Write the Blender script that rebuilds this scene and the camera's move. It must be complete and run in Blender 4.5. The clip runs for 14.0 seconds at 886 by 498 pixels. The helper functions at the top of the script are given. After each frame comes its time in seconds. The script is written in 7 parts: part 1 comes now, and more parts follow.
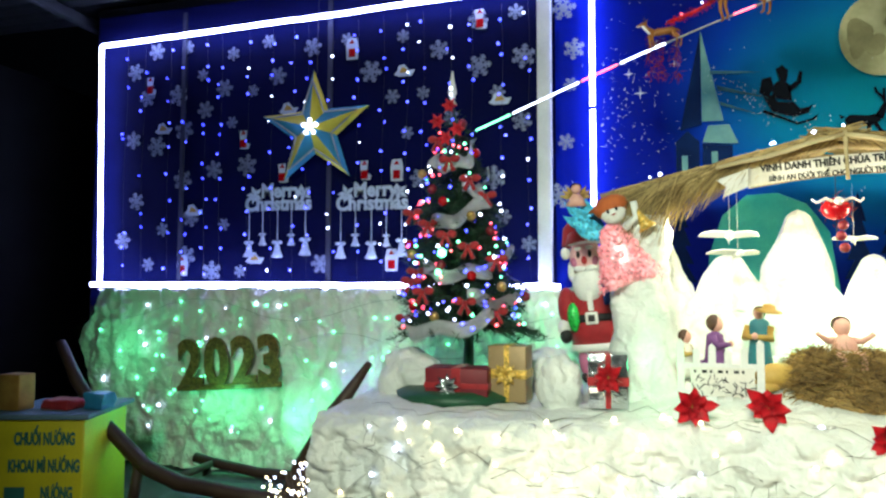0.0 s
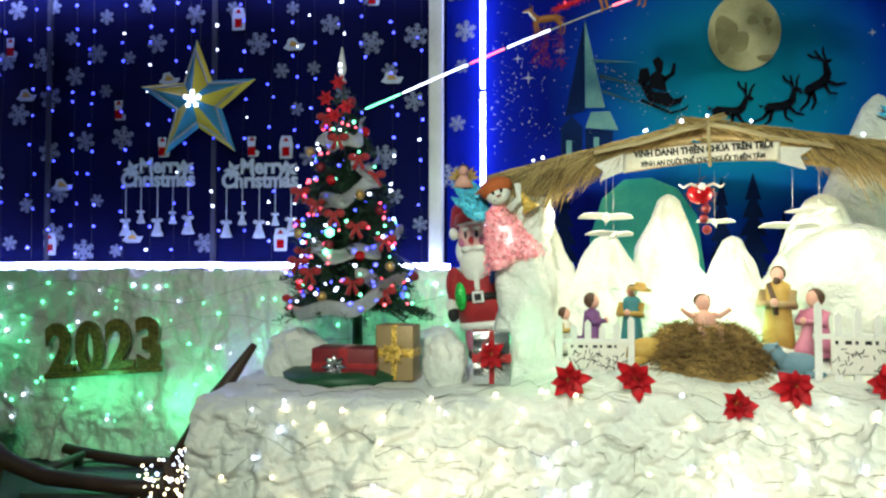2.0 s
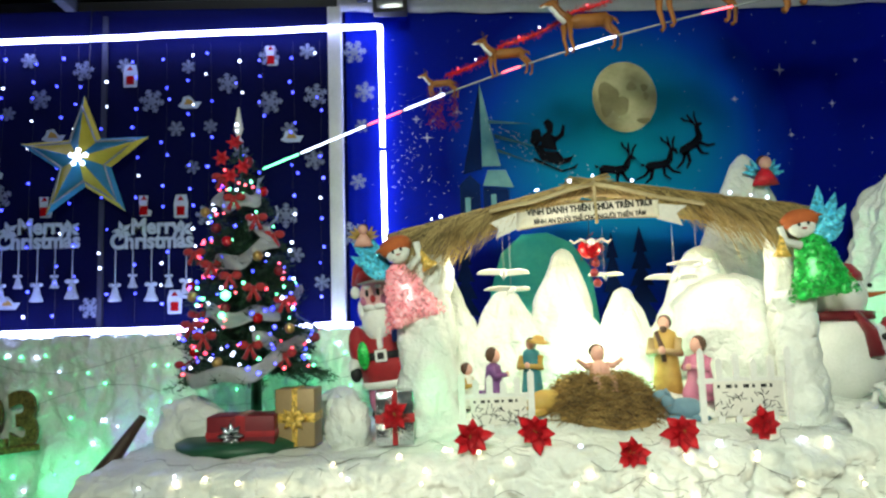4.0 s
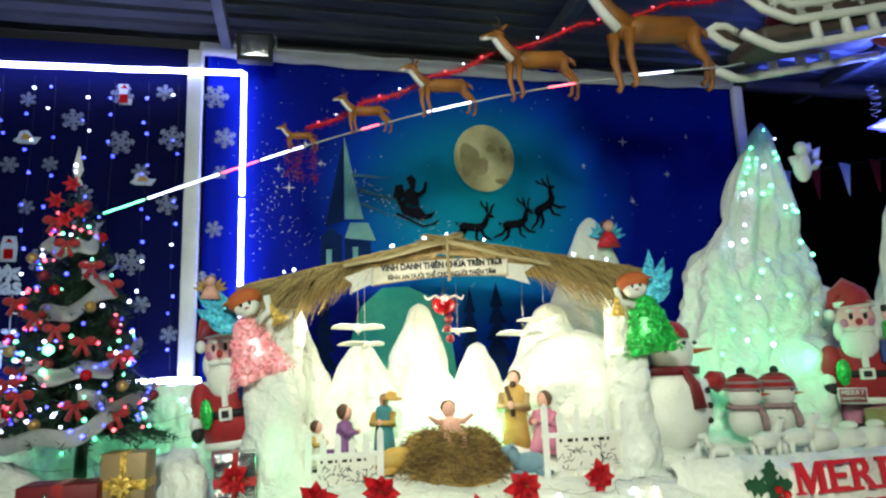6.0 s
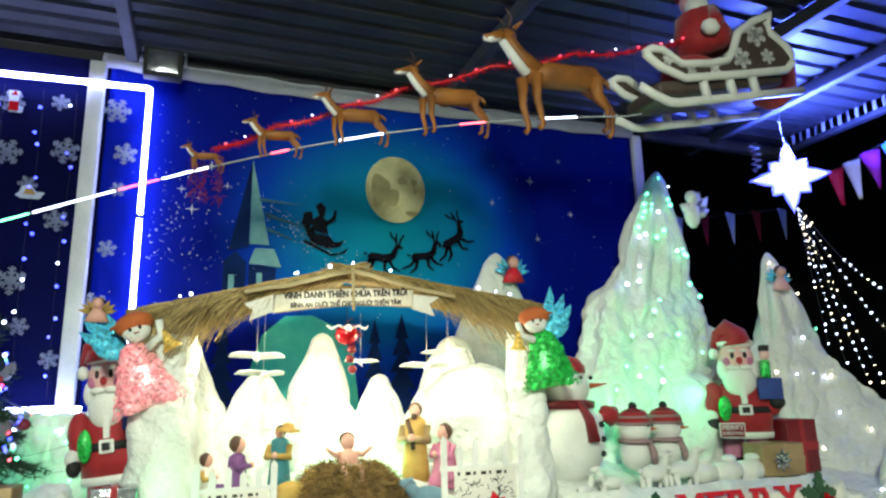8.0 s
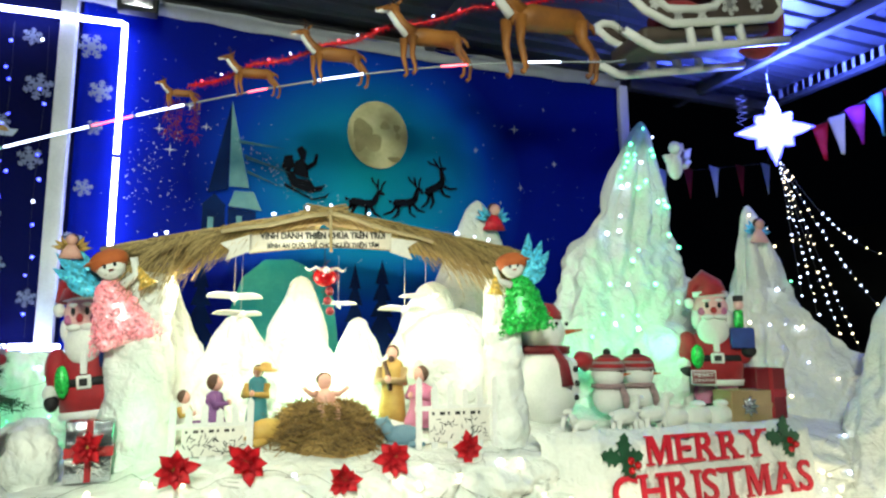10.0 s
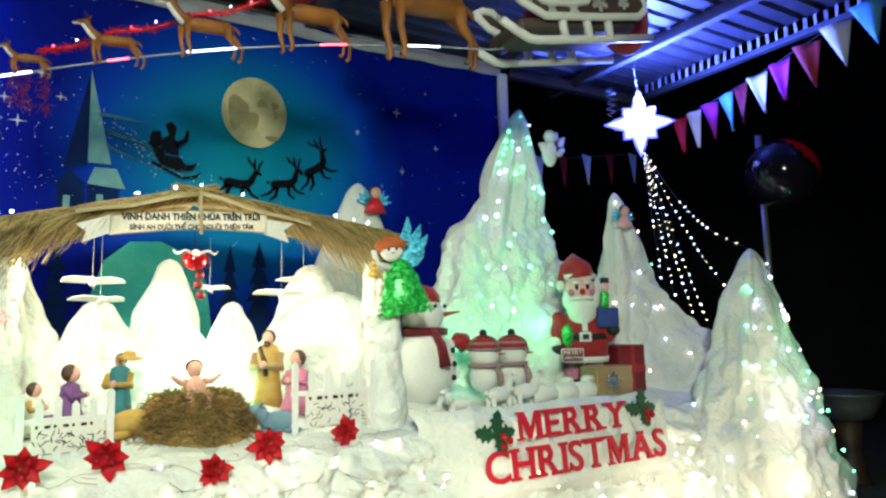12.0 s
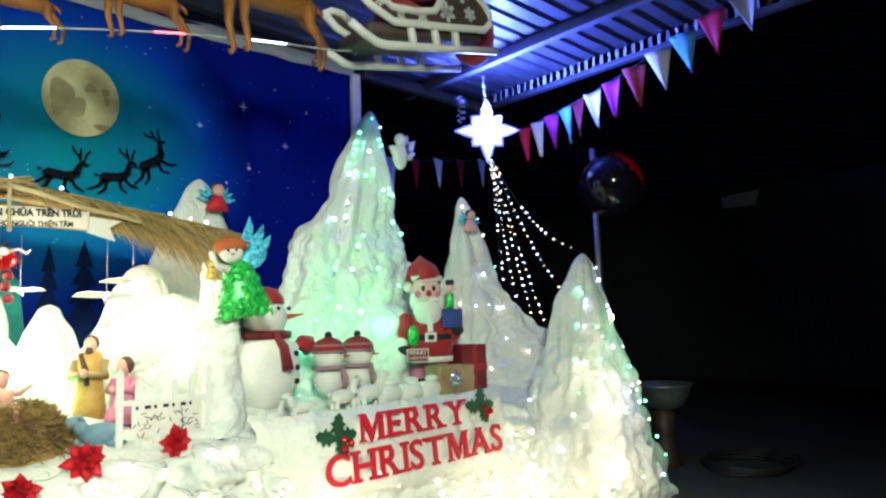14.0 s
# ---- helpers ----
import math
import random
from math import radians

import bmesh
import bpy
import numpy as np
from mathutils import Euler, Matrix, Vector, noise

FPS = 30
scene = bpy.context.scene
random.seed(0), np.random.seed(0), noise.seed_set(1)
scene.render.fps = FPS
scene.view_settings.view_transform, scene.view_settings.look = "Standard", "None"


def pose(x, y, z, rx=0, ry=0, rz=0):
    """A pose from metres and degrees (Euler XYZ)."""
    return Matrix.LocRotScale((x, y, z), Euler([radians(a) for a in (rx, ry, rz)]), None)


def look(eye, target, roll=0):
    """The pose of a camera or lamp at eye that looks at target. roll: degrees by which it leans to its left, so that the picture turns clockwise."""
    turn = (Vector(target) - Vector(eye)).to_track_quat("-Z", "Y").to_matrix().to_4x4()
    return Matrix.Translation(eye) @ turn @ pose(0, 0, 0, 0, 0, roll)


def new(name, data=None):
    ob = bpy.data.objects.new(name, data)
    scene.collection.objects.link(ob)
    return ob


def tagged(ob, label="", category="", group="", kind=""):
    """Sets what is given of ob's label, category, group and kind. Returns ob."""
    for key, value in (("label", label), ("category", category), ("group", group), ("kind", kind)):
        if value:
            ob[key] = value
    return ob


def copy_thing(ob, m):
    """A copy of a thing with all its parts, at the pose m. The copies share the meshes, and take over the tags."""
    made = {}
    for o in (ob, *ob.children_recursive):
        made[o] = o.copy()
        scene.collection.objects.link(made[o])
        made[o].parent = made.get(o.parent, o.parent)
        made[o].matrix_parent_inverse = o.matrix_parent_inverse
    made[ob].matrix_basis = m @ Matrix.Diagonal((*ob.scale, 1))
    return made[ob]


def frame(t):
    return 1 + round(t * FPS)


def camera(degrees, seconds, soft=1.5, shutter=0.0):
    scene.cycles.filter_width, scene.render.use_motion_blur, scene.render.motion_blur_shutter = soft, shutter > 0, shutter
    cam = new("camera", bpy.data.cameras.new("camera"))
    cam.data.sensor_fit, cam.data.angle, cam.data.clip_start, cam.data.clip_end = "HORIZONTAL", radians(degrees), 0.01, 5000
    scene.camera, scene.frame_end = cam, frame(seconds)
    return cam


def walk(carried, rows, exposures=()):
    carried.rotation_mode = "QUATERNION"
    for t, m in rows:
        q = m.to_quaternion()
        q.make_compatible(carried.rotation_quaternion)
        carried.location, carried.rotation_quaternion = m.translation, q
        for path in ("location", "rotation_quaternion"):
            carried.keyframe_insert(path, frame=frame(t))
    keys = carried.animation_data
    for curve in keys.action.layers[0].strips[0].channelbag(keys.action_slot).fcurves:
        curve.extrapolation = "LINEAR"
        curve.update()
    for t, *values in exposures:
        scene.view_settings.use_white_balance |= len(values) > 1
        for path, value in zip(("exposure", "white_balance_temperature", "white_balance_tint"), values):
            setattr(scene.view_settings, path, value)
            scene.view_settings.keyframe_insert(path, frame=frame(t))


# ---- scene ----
cam = camera(68.0, 14.0, soft=2.4)
PATH = [
    (0, (0.025, -0.002, 1.475), (-0.497, 1.925, 1.59), 0.1),
    (0.5, (0.034, -0.001, 1.472), (-0.436, 1.94, 1.574), 0.4),
    (1, (0.051, -0.001, 1.471), (-0.345, 1.958, 1.548), 0.2),
    (1.5, (0.072, 0.006, 1.464), (-0.225, 1.983, 1.518), 0.2),
    (2, (0.088, 0.007, 1.473), (-0.135, 1.994, 1.528), 0.0),
    (2.5, (0.105, 0.008, 1.477), (-0.03, 2.001, 1.576), -0.1),
    (2.7, (0.115, 0.015, 1.465), (0.024, 2.009, 1.578), 0.0),
    (4.8, (0.181, -0.029, 1.532), (0.325, 1.947, 1.802), -2.1),
    (5, (0.202, -0.025, 1.523), (0.389, 1.945, 1.81), -1.6),
    (5.5, (0.244, -0.034, 1.539), (0.53, 1.919, 1.863), -2.1),
    (6, (0.27, -0.039, 1.545), (0.693, 1.886, 1.884), -1.9),
    (6.5, (0.287, -0.052, 1.559), (0.769, 1.851, 1.942), -1.5),
    (7, (0.286, -0.065, 1.553), (0.858, 1.806, 1.972), -1.3),
    (7.2, (0.285, -0.064, 1.557), (0.896, 1.791, 1.987), -1.3),
    (9.3, (0.343, -0.042, 1.49), (1.044, 1.79, 1.882), -0.9),
    (9.5, (0.35, -0.051, 1.496), (1.034, 1.793, 1.858), -0.5),
    (10, (0.357, -0.065, 1.478), (1.073, 1.78, 1.768), -0.3),
    (10.5, (0.365, -0.069, 1.476), (1.148, 1.754, 1.729), -0.9),
    (11, (0.367, -0.066, 1.465), (1.196, 1.74, 1.691), -1.1),
    (11.5, (0.382, -0.07, 1.485), (1.3, 1.693, 1.708), -1.1),
    (12, (0.397, -0.087, 1.476), (1.424, 1.613, 1.711), -1.3),
    (12.5, (0.415, -0.106, 1.483), (1.54, 1.533, 1.702), -1.3),
    (13, (0.426, -0.119, 1.494), (1.65, 1.45, 1.703), -1.7),
    (13.5, (0.436, -0.138, 1.491), (1.737, 1.364, 1.717), -1.5),
    (14, (0.452, -0.158, 1.501), (1.819, 1.286, 1.718), -1.8),
]
walk(cam, [(t, look(eye, target, roll)) for t, eye, target, roll in PATH], exposures=[(0, 0.62), (2.5, 0.32), (5.5, 0.34), (7, 0.42), (9.5, 0.68), (11, 0.48), (12.5, 0.48), (14, 0.65)])

# ---- world and lamps ----
world = bpy.data.worlds.new("night")
scene.world = world
world.use_nodes = True
world.node_tree.nodes["Background"].inputs[0].default_value = (0.25, 0.35, 0.6, 1)
world.node_tree.nodes["Background"].inputs[1].default_value = 0.0008


def lamp(name, kind, at, energy, colour, size=0.1, target=None, spread=None):
    data = bpy.data.lights.new(name, kind)
    data.energy, data.color = energy, colour
    if kind == "AREA":
        data.shape, data.size = "SQUARE", size
        if spread:
            data.spread = radians(spread)
    else:
        data.shadow_soft_size = size
    ob = new(name, data)
    ob.matrix_world = look(at, target) if target else pose(*at)
    return ob


# Unseen frontal lamp, inferred from the front-lit figures; its floodlight form is assumed.
lamp("unseen_floodlight", "AREA", (-0.3, -2.15, 3.75), 92, (0.90, 1.0, 0.80), 0.9, (1.6, 4.0, 1.0), 95)
# Unseen point lamps stand in for the bright strip light under the roof.
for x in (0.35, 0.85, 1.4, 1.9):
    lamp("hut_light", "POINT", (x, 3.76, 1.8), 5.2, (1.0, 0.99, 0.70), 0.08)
# Fill lamp added among the peaks; no source stands there.
lamp("hut_back_fill", "POINT", (1.2, 4.1, 1.35), 4, (0.92, 1.0, 0.68), 0.1)
# Two added lamps stand in for the star's blue spill; the first faces only the roof.
lamp("star_glow", "AREA", (5.2, 4.05, 3.5), 270, (0.08, 0.13, 1.0), 0.4, (5.2, 3.7, 4.1))
lamp("star_spill", "POINT", (5.1, 4.0, 3.4), 9, (0.15, 0.2, 1.0), 0.15)
GREEN = (0.10, 1.0, 0.38)
for at, e in (((-3.95, 4.48, 1.0), 1.8), ((-3.0, 4.45, 0.62), 3.0), ((-2.3, 4.45, 0.5), 3.6), ((-1.5, 4.5, 0.8), 2.0), ((-0.62, 4.35, 1.1), 2.2),
              ((2.92, 3.93, 1.45), 1.1), ((3.35, 3.78, 1.6), 1.3), ((3.68, 3.92, 1.5), 1.1), ((3.1, 3.9, 1.95), 0.8), ((3.75, 3.86, 2.1), 0.7), ((3.8, 3.95, 2.75), 0.35), ((0.2, 3.45, 1.1), 0.5), ((5.8, 2.5, 0.95), 1.4), ((5.35, 2.6, 1.4), 1.2), ((2.45, 3.9, 1.2), 1.5), ((0.98, 4.05, 1.25), 0.9), ((1.5, 4.02, 1.15), 0.8)):
    lamp("green_glow", "POINT", at, e, GREEN, 0.04)
# Lamps added for violet patches on the cloth; no violet bulbs are built.
for at, e in (((-1.85, 4.5, 0.75), 1.0), ((5.2, 2.5, 0.85), 0.8), ((-0.55, 3.1, 0.55), 0.7)):
    lamp("violet_glow", "POINT", at, e, (0.35, 0.18, 1.0), 0.04)
# Fill lamps added before the stage to brighten its front, away from the bulbs.
for at, e in (((1.2, 2.7, 0.5), 4.2), ((2.6, 2.7, 0.45), 4.5), ((4.8, 2.4, 0.4), 5), ((3.9, 2.65, 0.3), 7), ((4.9, 2.55, 1.0), 2.5), ((-0.2, 2.65, 0.5), 6)):
    lamp("warm_glow", "POINT", at, e, (1.0, 0.9, 0.62), 0.05)


# ---- materials ----
def material(name, colour, rough=0.6, metal=0.0, second=None, scale=8.0, fine=60.0, bump=0.15, emit=0.0, emit_colour=None, island=0.0, sheen=0.0):
    """A surface with stains at two scales, fine relief and uneven gloss."""
    m = bpy.data.materials.new(name)
    m.use_nodes = True
    t = m.node_tree
    b = t.nodes["Principled BSDF"]
    n = t.nodes.new
    co = n("ShaderNodeTexCoord")
    big, small = n("ShaderNodeTexNoise"), n("ShaderNodeTexNoise")
    big.inputs["Scale"].default_value, small.inputs["Scale"].default_value = scale, fine
    big.inputs["Detail"].default_value = 6
    small.inputs["Detail"].default_value = 4
    mix, mix2 = n("ShaderNodeMix"), n("ShaderNodeMix")
    mix.data_type = mix2.data_type = "RGBA"
    ramp = n("ShaderNodeValToRGB")
    ramp.color_ramp.elements[0].position, ramp.color_ramp.elements[1].position = 0.35, 0.68
    other = second or tuple(c * 0.72 for c in colour)
    mix.inputs[6].default_value, mix.inputs[7].default_value = (*colour, 1), (*other, 1)
    mix2.blend_type = "MULTIPLY"
    mix2.inputs[0].default_value = 0.22
    for s in (big, small):
        t.links.new(co.outputs["Object"], s.inputs["Vector"])
    t.links.new(big.outputs["Fac"], ramp.inputs[0])
    t.links.new(ramp.outputs[0], mix.inputs[0])
    t.links.new(mix.outputs[2], mix2.inputs[6])
    t.links.new(small.outputs["Fac"], mix2.inputs[7])
    last = mix2.outputs[2]
    if island:
        geo, hsv, rng = n("ShaderNodeNewGeometry"), n("ShaderNodeHueSaturation"), n("ShaderNodeMapRange")
        rng.inputs["To Min"].default_value, rng.inputs["To Max"].default_value = 1 - island, 1 + island
        t.links.new(geo.outputs["Random Per Island"], rng.inputs["Value"])
        t.links.new(rng.outputs[0], hsv.inputs["Value"])
        t.links.new(last, hsv.inputs["Color"])
        last = hsv.outputs[0]
    t.links.new(last, b.inputs["Base Color"])
    rr = n("ShaderNodeMapRange")
    rr.inputs["To Min"].default_value, rr.inputs["To Max"].default_value = max(0.02, rough - 0.12), min(1, rough + 0.12)
    t.links.new(small.outputs["Fac"], rr.inputs["Value"])
    t.links.new(rr.outputs[0], b.inputs["Roughness"])
    b.inputs["Metallic"].default_value = metal
    if sheen:
        b.inputs["Sheen Weight"].default_value = sheen
    if bump:
        bp = n("ShaderNodeBump")
        bp.inputs["Strength"].default_value, bp.inputs["Distance"].default_value = bump, 0.01
        t.links.new(small.outputs["Fac"], bp.inputs["Height"])
        t.links.new(bp.outputs[0], b.inputs["Normal"])
    if emit:
        b.inputs["Emission Color"].default_value = (*(emit_colour or colour), 1)
        b.inputs["Emission Strength"].default_value = emit
    return m


def glow(name, colour, strength):
    m = bpy.data.materials.new(name)
    m.use_nodes = True
    b = m.node_tree.nodes["Principled BSDF"]
    b.inputs["Base Color"].default_value = (0.8, 0.8, 0.8, 1)
    b.inputs["Emission Color"].default_value, b.inputs["Emission Strength"].default_value = (*colour, 1), strength
    return m


def glitter(name, colour, second):
    """Tinsel and sequins: small facets, each turned and tinted its own way."""
    m = material(name, colour, 0.34, 0.15, second, 30, 150, 0)
    t = m.node_tree
    n = t.nodes.new
    v, bp, co, hsv, rng = n("ShaderNodeTexVoronoi"), n("ShaderNodeBump"), n("ShaderNodeTexCoord"), n("ShaderNodeHueSaturation"), n("ShaderNodeMapRange")
    v.inputs["Scale"].default_value = 75
    b = t.nodes["Principled BSDF"]
    was = b.inputs["Base Color"].links[0].from_socket
    t.links.new(co.outputs["Object"], v.inputs["Vector"])
    t.links.new(v.outputs["Color"], rng.inputs["Value"])
    rng.inputs["To Min"].default_value, rng.inputs["To Max"].default_value = 0.5, 2.0
    t.links.new(rng.outputs[0], hsv.inputs["Value"])
    t.links.new(was, hsv.inputs["Color"])
    t.links.new(hsv.outputs[0], b.inputs["Base Color"])
    t.links.new(v.outputs["Color"], bp.inputs["Height"])
    bp.inputs["Strength"].default_value, bp.inputs["Distance"].default_value = 0.9, 0.012
    t.links.new(bp.outputs[0], b.inputs["Normal"])
    return m




def crumple(m, scale, depth):
    """Sharp crinkles of thin film and cloth, at two sizes, over the fine relief."""
    t = m.node_tree
    n = t.nodes.new
    b = t.nodes["Principled BSDF"]
    co = n("ShaderNodeTexCoord")
    last = b.inputs["Normal"].links[0].from_socket
    for sc, d in ((scale, depth), (scale * 2.7, depth * 0.45)):
        tex, sub, ab, bp = n("ShaderNodeTexNoise"), n("ShaderNodeMath"), n("ShaderNodeMath"), n("ShaderNodeBump")
        tex.inputs["Scale"].default_value, tex.inputs["Detail"].default_value, tex.inputs["Distortion"].default_value = sc, 2, 0.6
        sub.operation, ab.operation = "SUBTRACT", "ABSOLUTE"
        sub.inputs[1].default_value = 0.5
        bp.inputs["Strength"].default_value, bp.inputs["Distance"].default_value = 0.9, d
        t.links.new(co.outputs["Object"], tex.inputs["Vector"])
        t.links.new(tex.outputs["Fac"], sub.inputs[0])
        t.links.new(sub.outputs[0], ab.inputs[0])
        t.links.new(ab.outputs[0], bp.inputs["Height"])
        t.links.new(last, bp.inputs["Normal"])
        last = bp.outputs[0]
    t.links.new(last, b.inputs["Normal"])
    return m


def matt(m, level=0.08):
    """Ink and cloth with hardly any gloss."""
    m.node_tree.nodes["Principled BSDF"].inputs["Specular IOR Level"].default_value = level
    return m


SHEET = crumple(material("white_sheet", (0.84, 0.86, 0.82), 0.5, 0, (0.72, 0.76, 0.71), 2.5, 40, 0.25, sheen=0.1), 5.5, 0.055)
WOOL = material("white_wadding", (0.86, 0.86, 0.82), 0.9, 0, (0.76, 0.78, 0.72), 6, 90, 0.5, sheen=0.4)
CONCRETE = material("floor_concrete", (0.055, 0.055, 0.055), 0.7, 0, (0.035, 0.035, 0.035), 1.5, 60, 0.3)
WALL = material("dark_wall", (0.05, 0.05, 0.055), 0.9, 0, (0.035, 0.035, 0.04), 1.2, 30, 0.2)
NAVY = matt(material("navy_cloth", (0.002, 0.004, 0.050), 0.9, 0, (0.001, 0.002, 0.030), 1.3, 120, 0.15))
ROOFMETAL = material("roof_metal", (0.17, 0.18, 0.19), 0.45, 0.4, (0.11, 0.115, 0.125), 1.6, 25, 0.15)
CEILBOARD = material("ceiling_sheet", (0.13, 0.14, 0.13), 0.7, 0.1, (0.07, 0.075, 0.07), 3, 40, 0.3)
WHITEPAINT = material("white_paint", (0.72, 0.74, 0.76), 0.5, 0, (0.58, 0.60, 0.64), 4, 60, 0.1)
STEEL = material("grey_steel", (0.42, 0.44, 0.47), 0.35, 0.8, (0.3, 0.3, 0.33), 5, 60, 0.1)
LEDWHITE = glow("led_white", (0.40, 0.46, 1.0), 22)
DULLSTEEL = material("dull_steel", (0.07, 0.075, 0.085), 0.65, 0.2, (0.045, 0.05, 0.055), 4, 50, 0.15)
FRAMEGREY = matt(material("dull_frame_grey", (0.05, 0.055, 0.09), 0.8, 0, None, 5, 60, 0.1))
WIRE = material("dark_wire", (0.03, 0.035, 0.03), 0.6, 0, None, 20, 80, 0.1)


# ---- mesh helpers ----
def part(name, bm, mat, parent=None, label="", smooth=True):
    """Link a bmesh as one mesh object, under a thing or a part."""
    me = bpy.data.meshes.new(name)
    bm.to_mesh(me)
    bm.free()
    for m in (mat if isinstance(mat, (list, tuple)) else [mat]):
        me.materials.append(m)
    if smooth:
        for p in me.polygons:
            p.use_smooth = True
    ob = new(name, me)
    if parent:
        ob.parent = parent
    if label:
        ob["label"] = label
    return ob


def thing(name, label, category, at=(0, 0, 0), group="", kind="", turn=0.0):
    ob = new(name)
    ob.matrix_world = pose(*at, 0, 0, turn)
    return tagged(ob, label, category, group, kind)


def box(bm, lo, hi, bevel=0.0, mi=0, m=None):
    c = [(a + b) / 2 for a, b in zip(lo, hi)]
    s = [b - a for a, b in zip(lo, hi)]
    before = set(bm.faces)
    r = bmesh.ops.create_cube(bm, size=1, matrix=(m or Matrix()) @ Matrix.Translation(c) @ Matrix.Diagonal((*s, 1)))
    if bevel:
        es = set(e for v in r["verts"] for e in v.link_edges)
        bmesh.ops.bevel(bm, geom=list(es), offset=bevel, segments=2, affect="EDGES", profile=0.6)
    for f in bm.faces:
        if f not in before:
            f.material_index = mi


def ball(bm, at, r, mi=0, seg=12, squash=(1, 1, 1), m=None):
    v = bmesh.ops.create_uvsphere(bm, u_segments=seg, v_segments=max(6, seg * 2 // 3), radius=r,
                                  matrix=(m or Matrix()) @ Matrix.Translation(at) @ Matrix.Diagonal((*squash, 1)))
    for f in set(f for x in v["verts"] for f in x.link_faces):
        f.material_index = mi


def tube(bm, pts, radii, seg=8, mi=0, flat=1.0):
    """A tapered tube through points; radii one a point or one for all."""
    pts = [Vector(p) for p in pts]
    if not isinstance(radii, (list, tuple)):
        radii = [radii] * len(pts)
    rings = []
    up = Vector((0.13, 0.31, 0.94))
    for i, p in enumerate(pts):
        d = (pts[min(i + 1, len(pts) - 1)] - pts[max(i - 1, 0)]).normalized()
        a = d.cross(up)
        if a.length < 0.05:
            a = d.cross(Vector((1, 0, 0)))
        a.normalize()
        b = d.cross(a)
        rings.append([bm.verts.new(p + radii[i] * (math.cos(2 * math.pi * k / seg) * a + flat * math.sin(2 * math.pi * k / seg) * b)) for k in range(seg)])
    for r0, r1 in zip(rings, rings[1:]):
        for k in range(seg):
            f = bm.faces.new((r0[k], r0[(k + 1) % seg], r1[(k + 1) % seg], r1[k]))
            f.material_index = mi
    for r in (list(reversed(rings[0])), rings[-1]):
        f = bm.faces.new(r)
        f.material_index = mi


def lathe(bm, profile, at=(0, 0, 0), seg=20, mi=0, m=None):
    """Turn (radius, height) pairs about z."""
    m = (m or Matrix()) @ Matrix.Translation(at)
    rings = [[bm.verts.new(m @ Vector((r * math.cos(2 * math.pi * k / seg), r * math.sin(2 * math.pi * k / seg), h))) for k in range(seg)] for r, h in profile]
    for r0, r1 in zip(rings, rings[1:]):
        for k in range(seg):
            f = bm.faces.new((r0[k], r0[(k + 1) % seg], r1[(k + 1) % seg], r1[k]))
            f.material_index = mi
    for r in (list(reversed(rings[0])), rings[-1]):
        f = bm.faces.new(r)
        f.material_index = mi


def plate(bm, outline, depth, m=None, mi=0):
    """A flat outline in x and z, given a thickness along y (towards -y)."""
    m = m or Matrix()
    a = [bm.verts.new(m @ Vector((x, 0, z))) for x, z in outline]
    b = [bm.verts.new(m @ Vector((x, -depth, z))) for x, z in outline]
    k = len(a)
    fs = [bm.faces.new(a), bm.faces.new(list(reversed(b)))]
    for i in range(k):
        fs.append(bm.faces.new((a[i], b[i], b[(i + 1) % k], a[(i + 1) % k])))
    for f in fs:
        f.material_index = mi
    bmesh.ops.recalc_face_normals(bm, faces=fs)


def grid(bm, nu, nv, place, closed=False):
    """A sheet from place(u, v), u and v in 0..1."""
    rows = [[bm.verts.new(place(i / (nu if closed else nu - 1), j / (nv - 1))) for i in range(nu)] for j in range(nv)]
    for r0, r1 in zip(rows, rows[1:]):
        for i in range(nu if closed else nu - 1):
            k = (i + 1) % nu
            bm.faces.new((r0[i], r0[k], r1[k], r1[i]))
    return rows


def crease(p, scale, seed=0.0):
    """Sharp folds, as in crumpled cloth: 0 in the folds to about 1."""
    q = Vector(p) * scale + Vector((seed, seed * 1.7, -seed))
    return abs(noise.noise(q)) * 1.3 + 0.5 * abs(noise.noise(q * 2.3 + Vector((3, 1, 7)))) + 0.22 * abs(noise.noise(q * 5.1))


def smooth_step(a, b, x):
    t = max(0.0, min(1.0, (x - a) / (b - a)))
    return t * t * (3 - 2 * t)


def letters(text, size, depth, mat, parent, name="lettering", m=None, align="CENTER", squeeze=1.0, bold=0.0, bevel=0.0, width=0.0):
    """Raised writing in x and z, facing -y."""
    cu = bpy.data.curves.new(name, "FONT")
    cu.body, cu.size, cu.extrude, cu.align_x, cu.offset, cu.bevel_depth = text, size, depth / 2, align, bold, bevel
    cu.resolution_u = 4
    tmp = new(name, cu)
    dg = bpy.context.evaluated_depsgraph_get()
    me = bpy.data.meshes.new_from_object(tmp.evaluated_get(dg))
    bpy.data.objects.remove(tmp)
    if width:
        xs = [v.co.x for v in me.vertices]
        squeeze = width / (max(xs) - min(xs))
    me.transform((m or Matrix()) @ pose(0, 0, 0, 90, 0, 0) @ Matrix.Diagonal((squeeze, 1, 1, 1)))
    me.materials.clear()
    me.materials.append(mat)
    ob = new(name, me)
    if parent:
        ob.parent = parent
    return ob


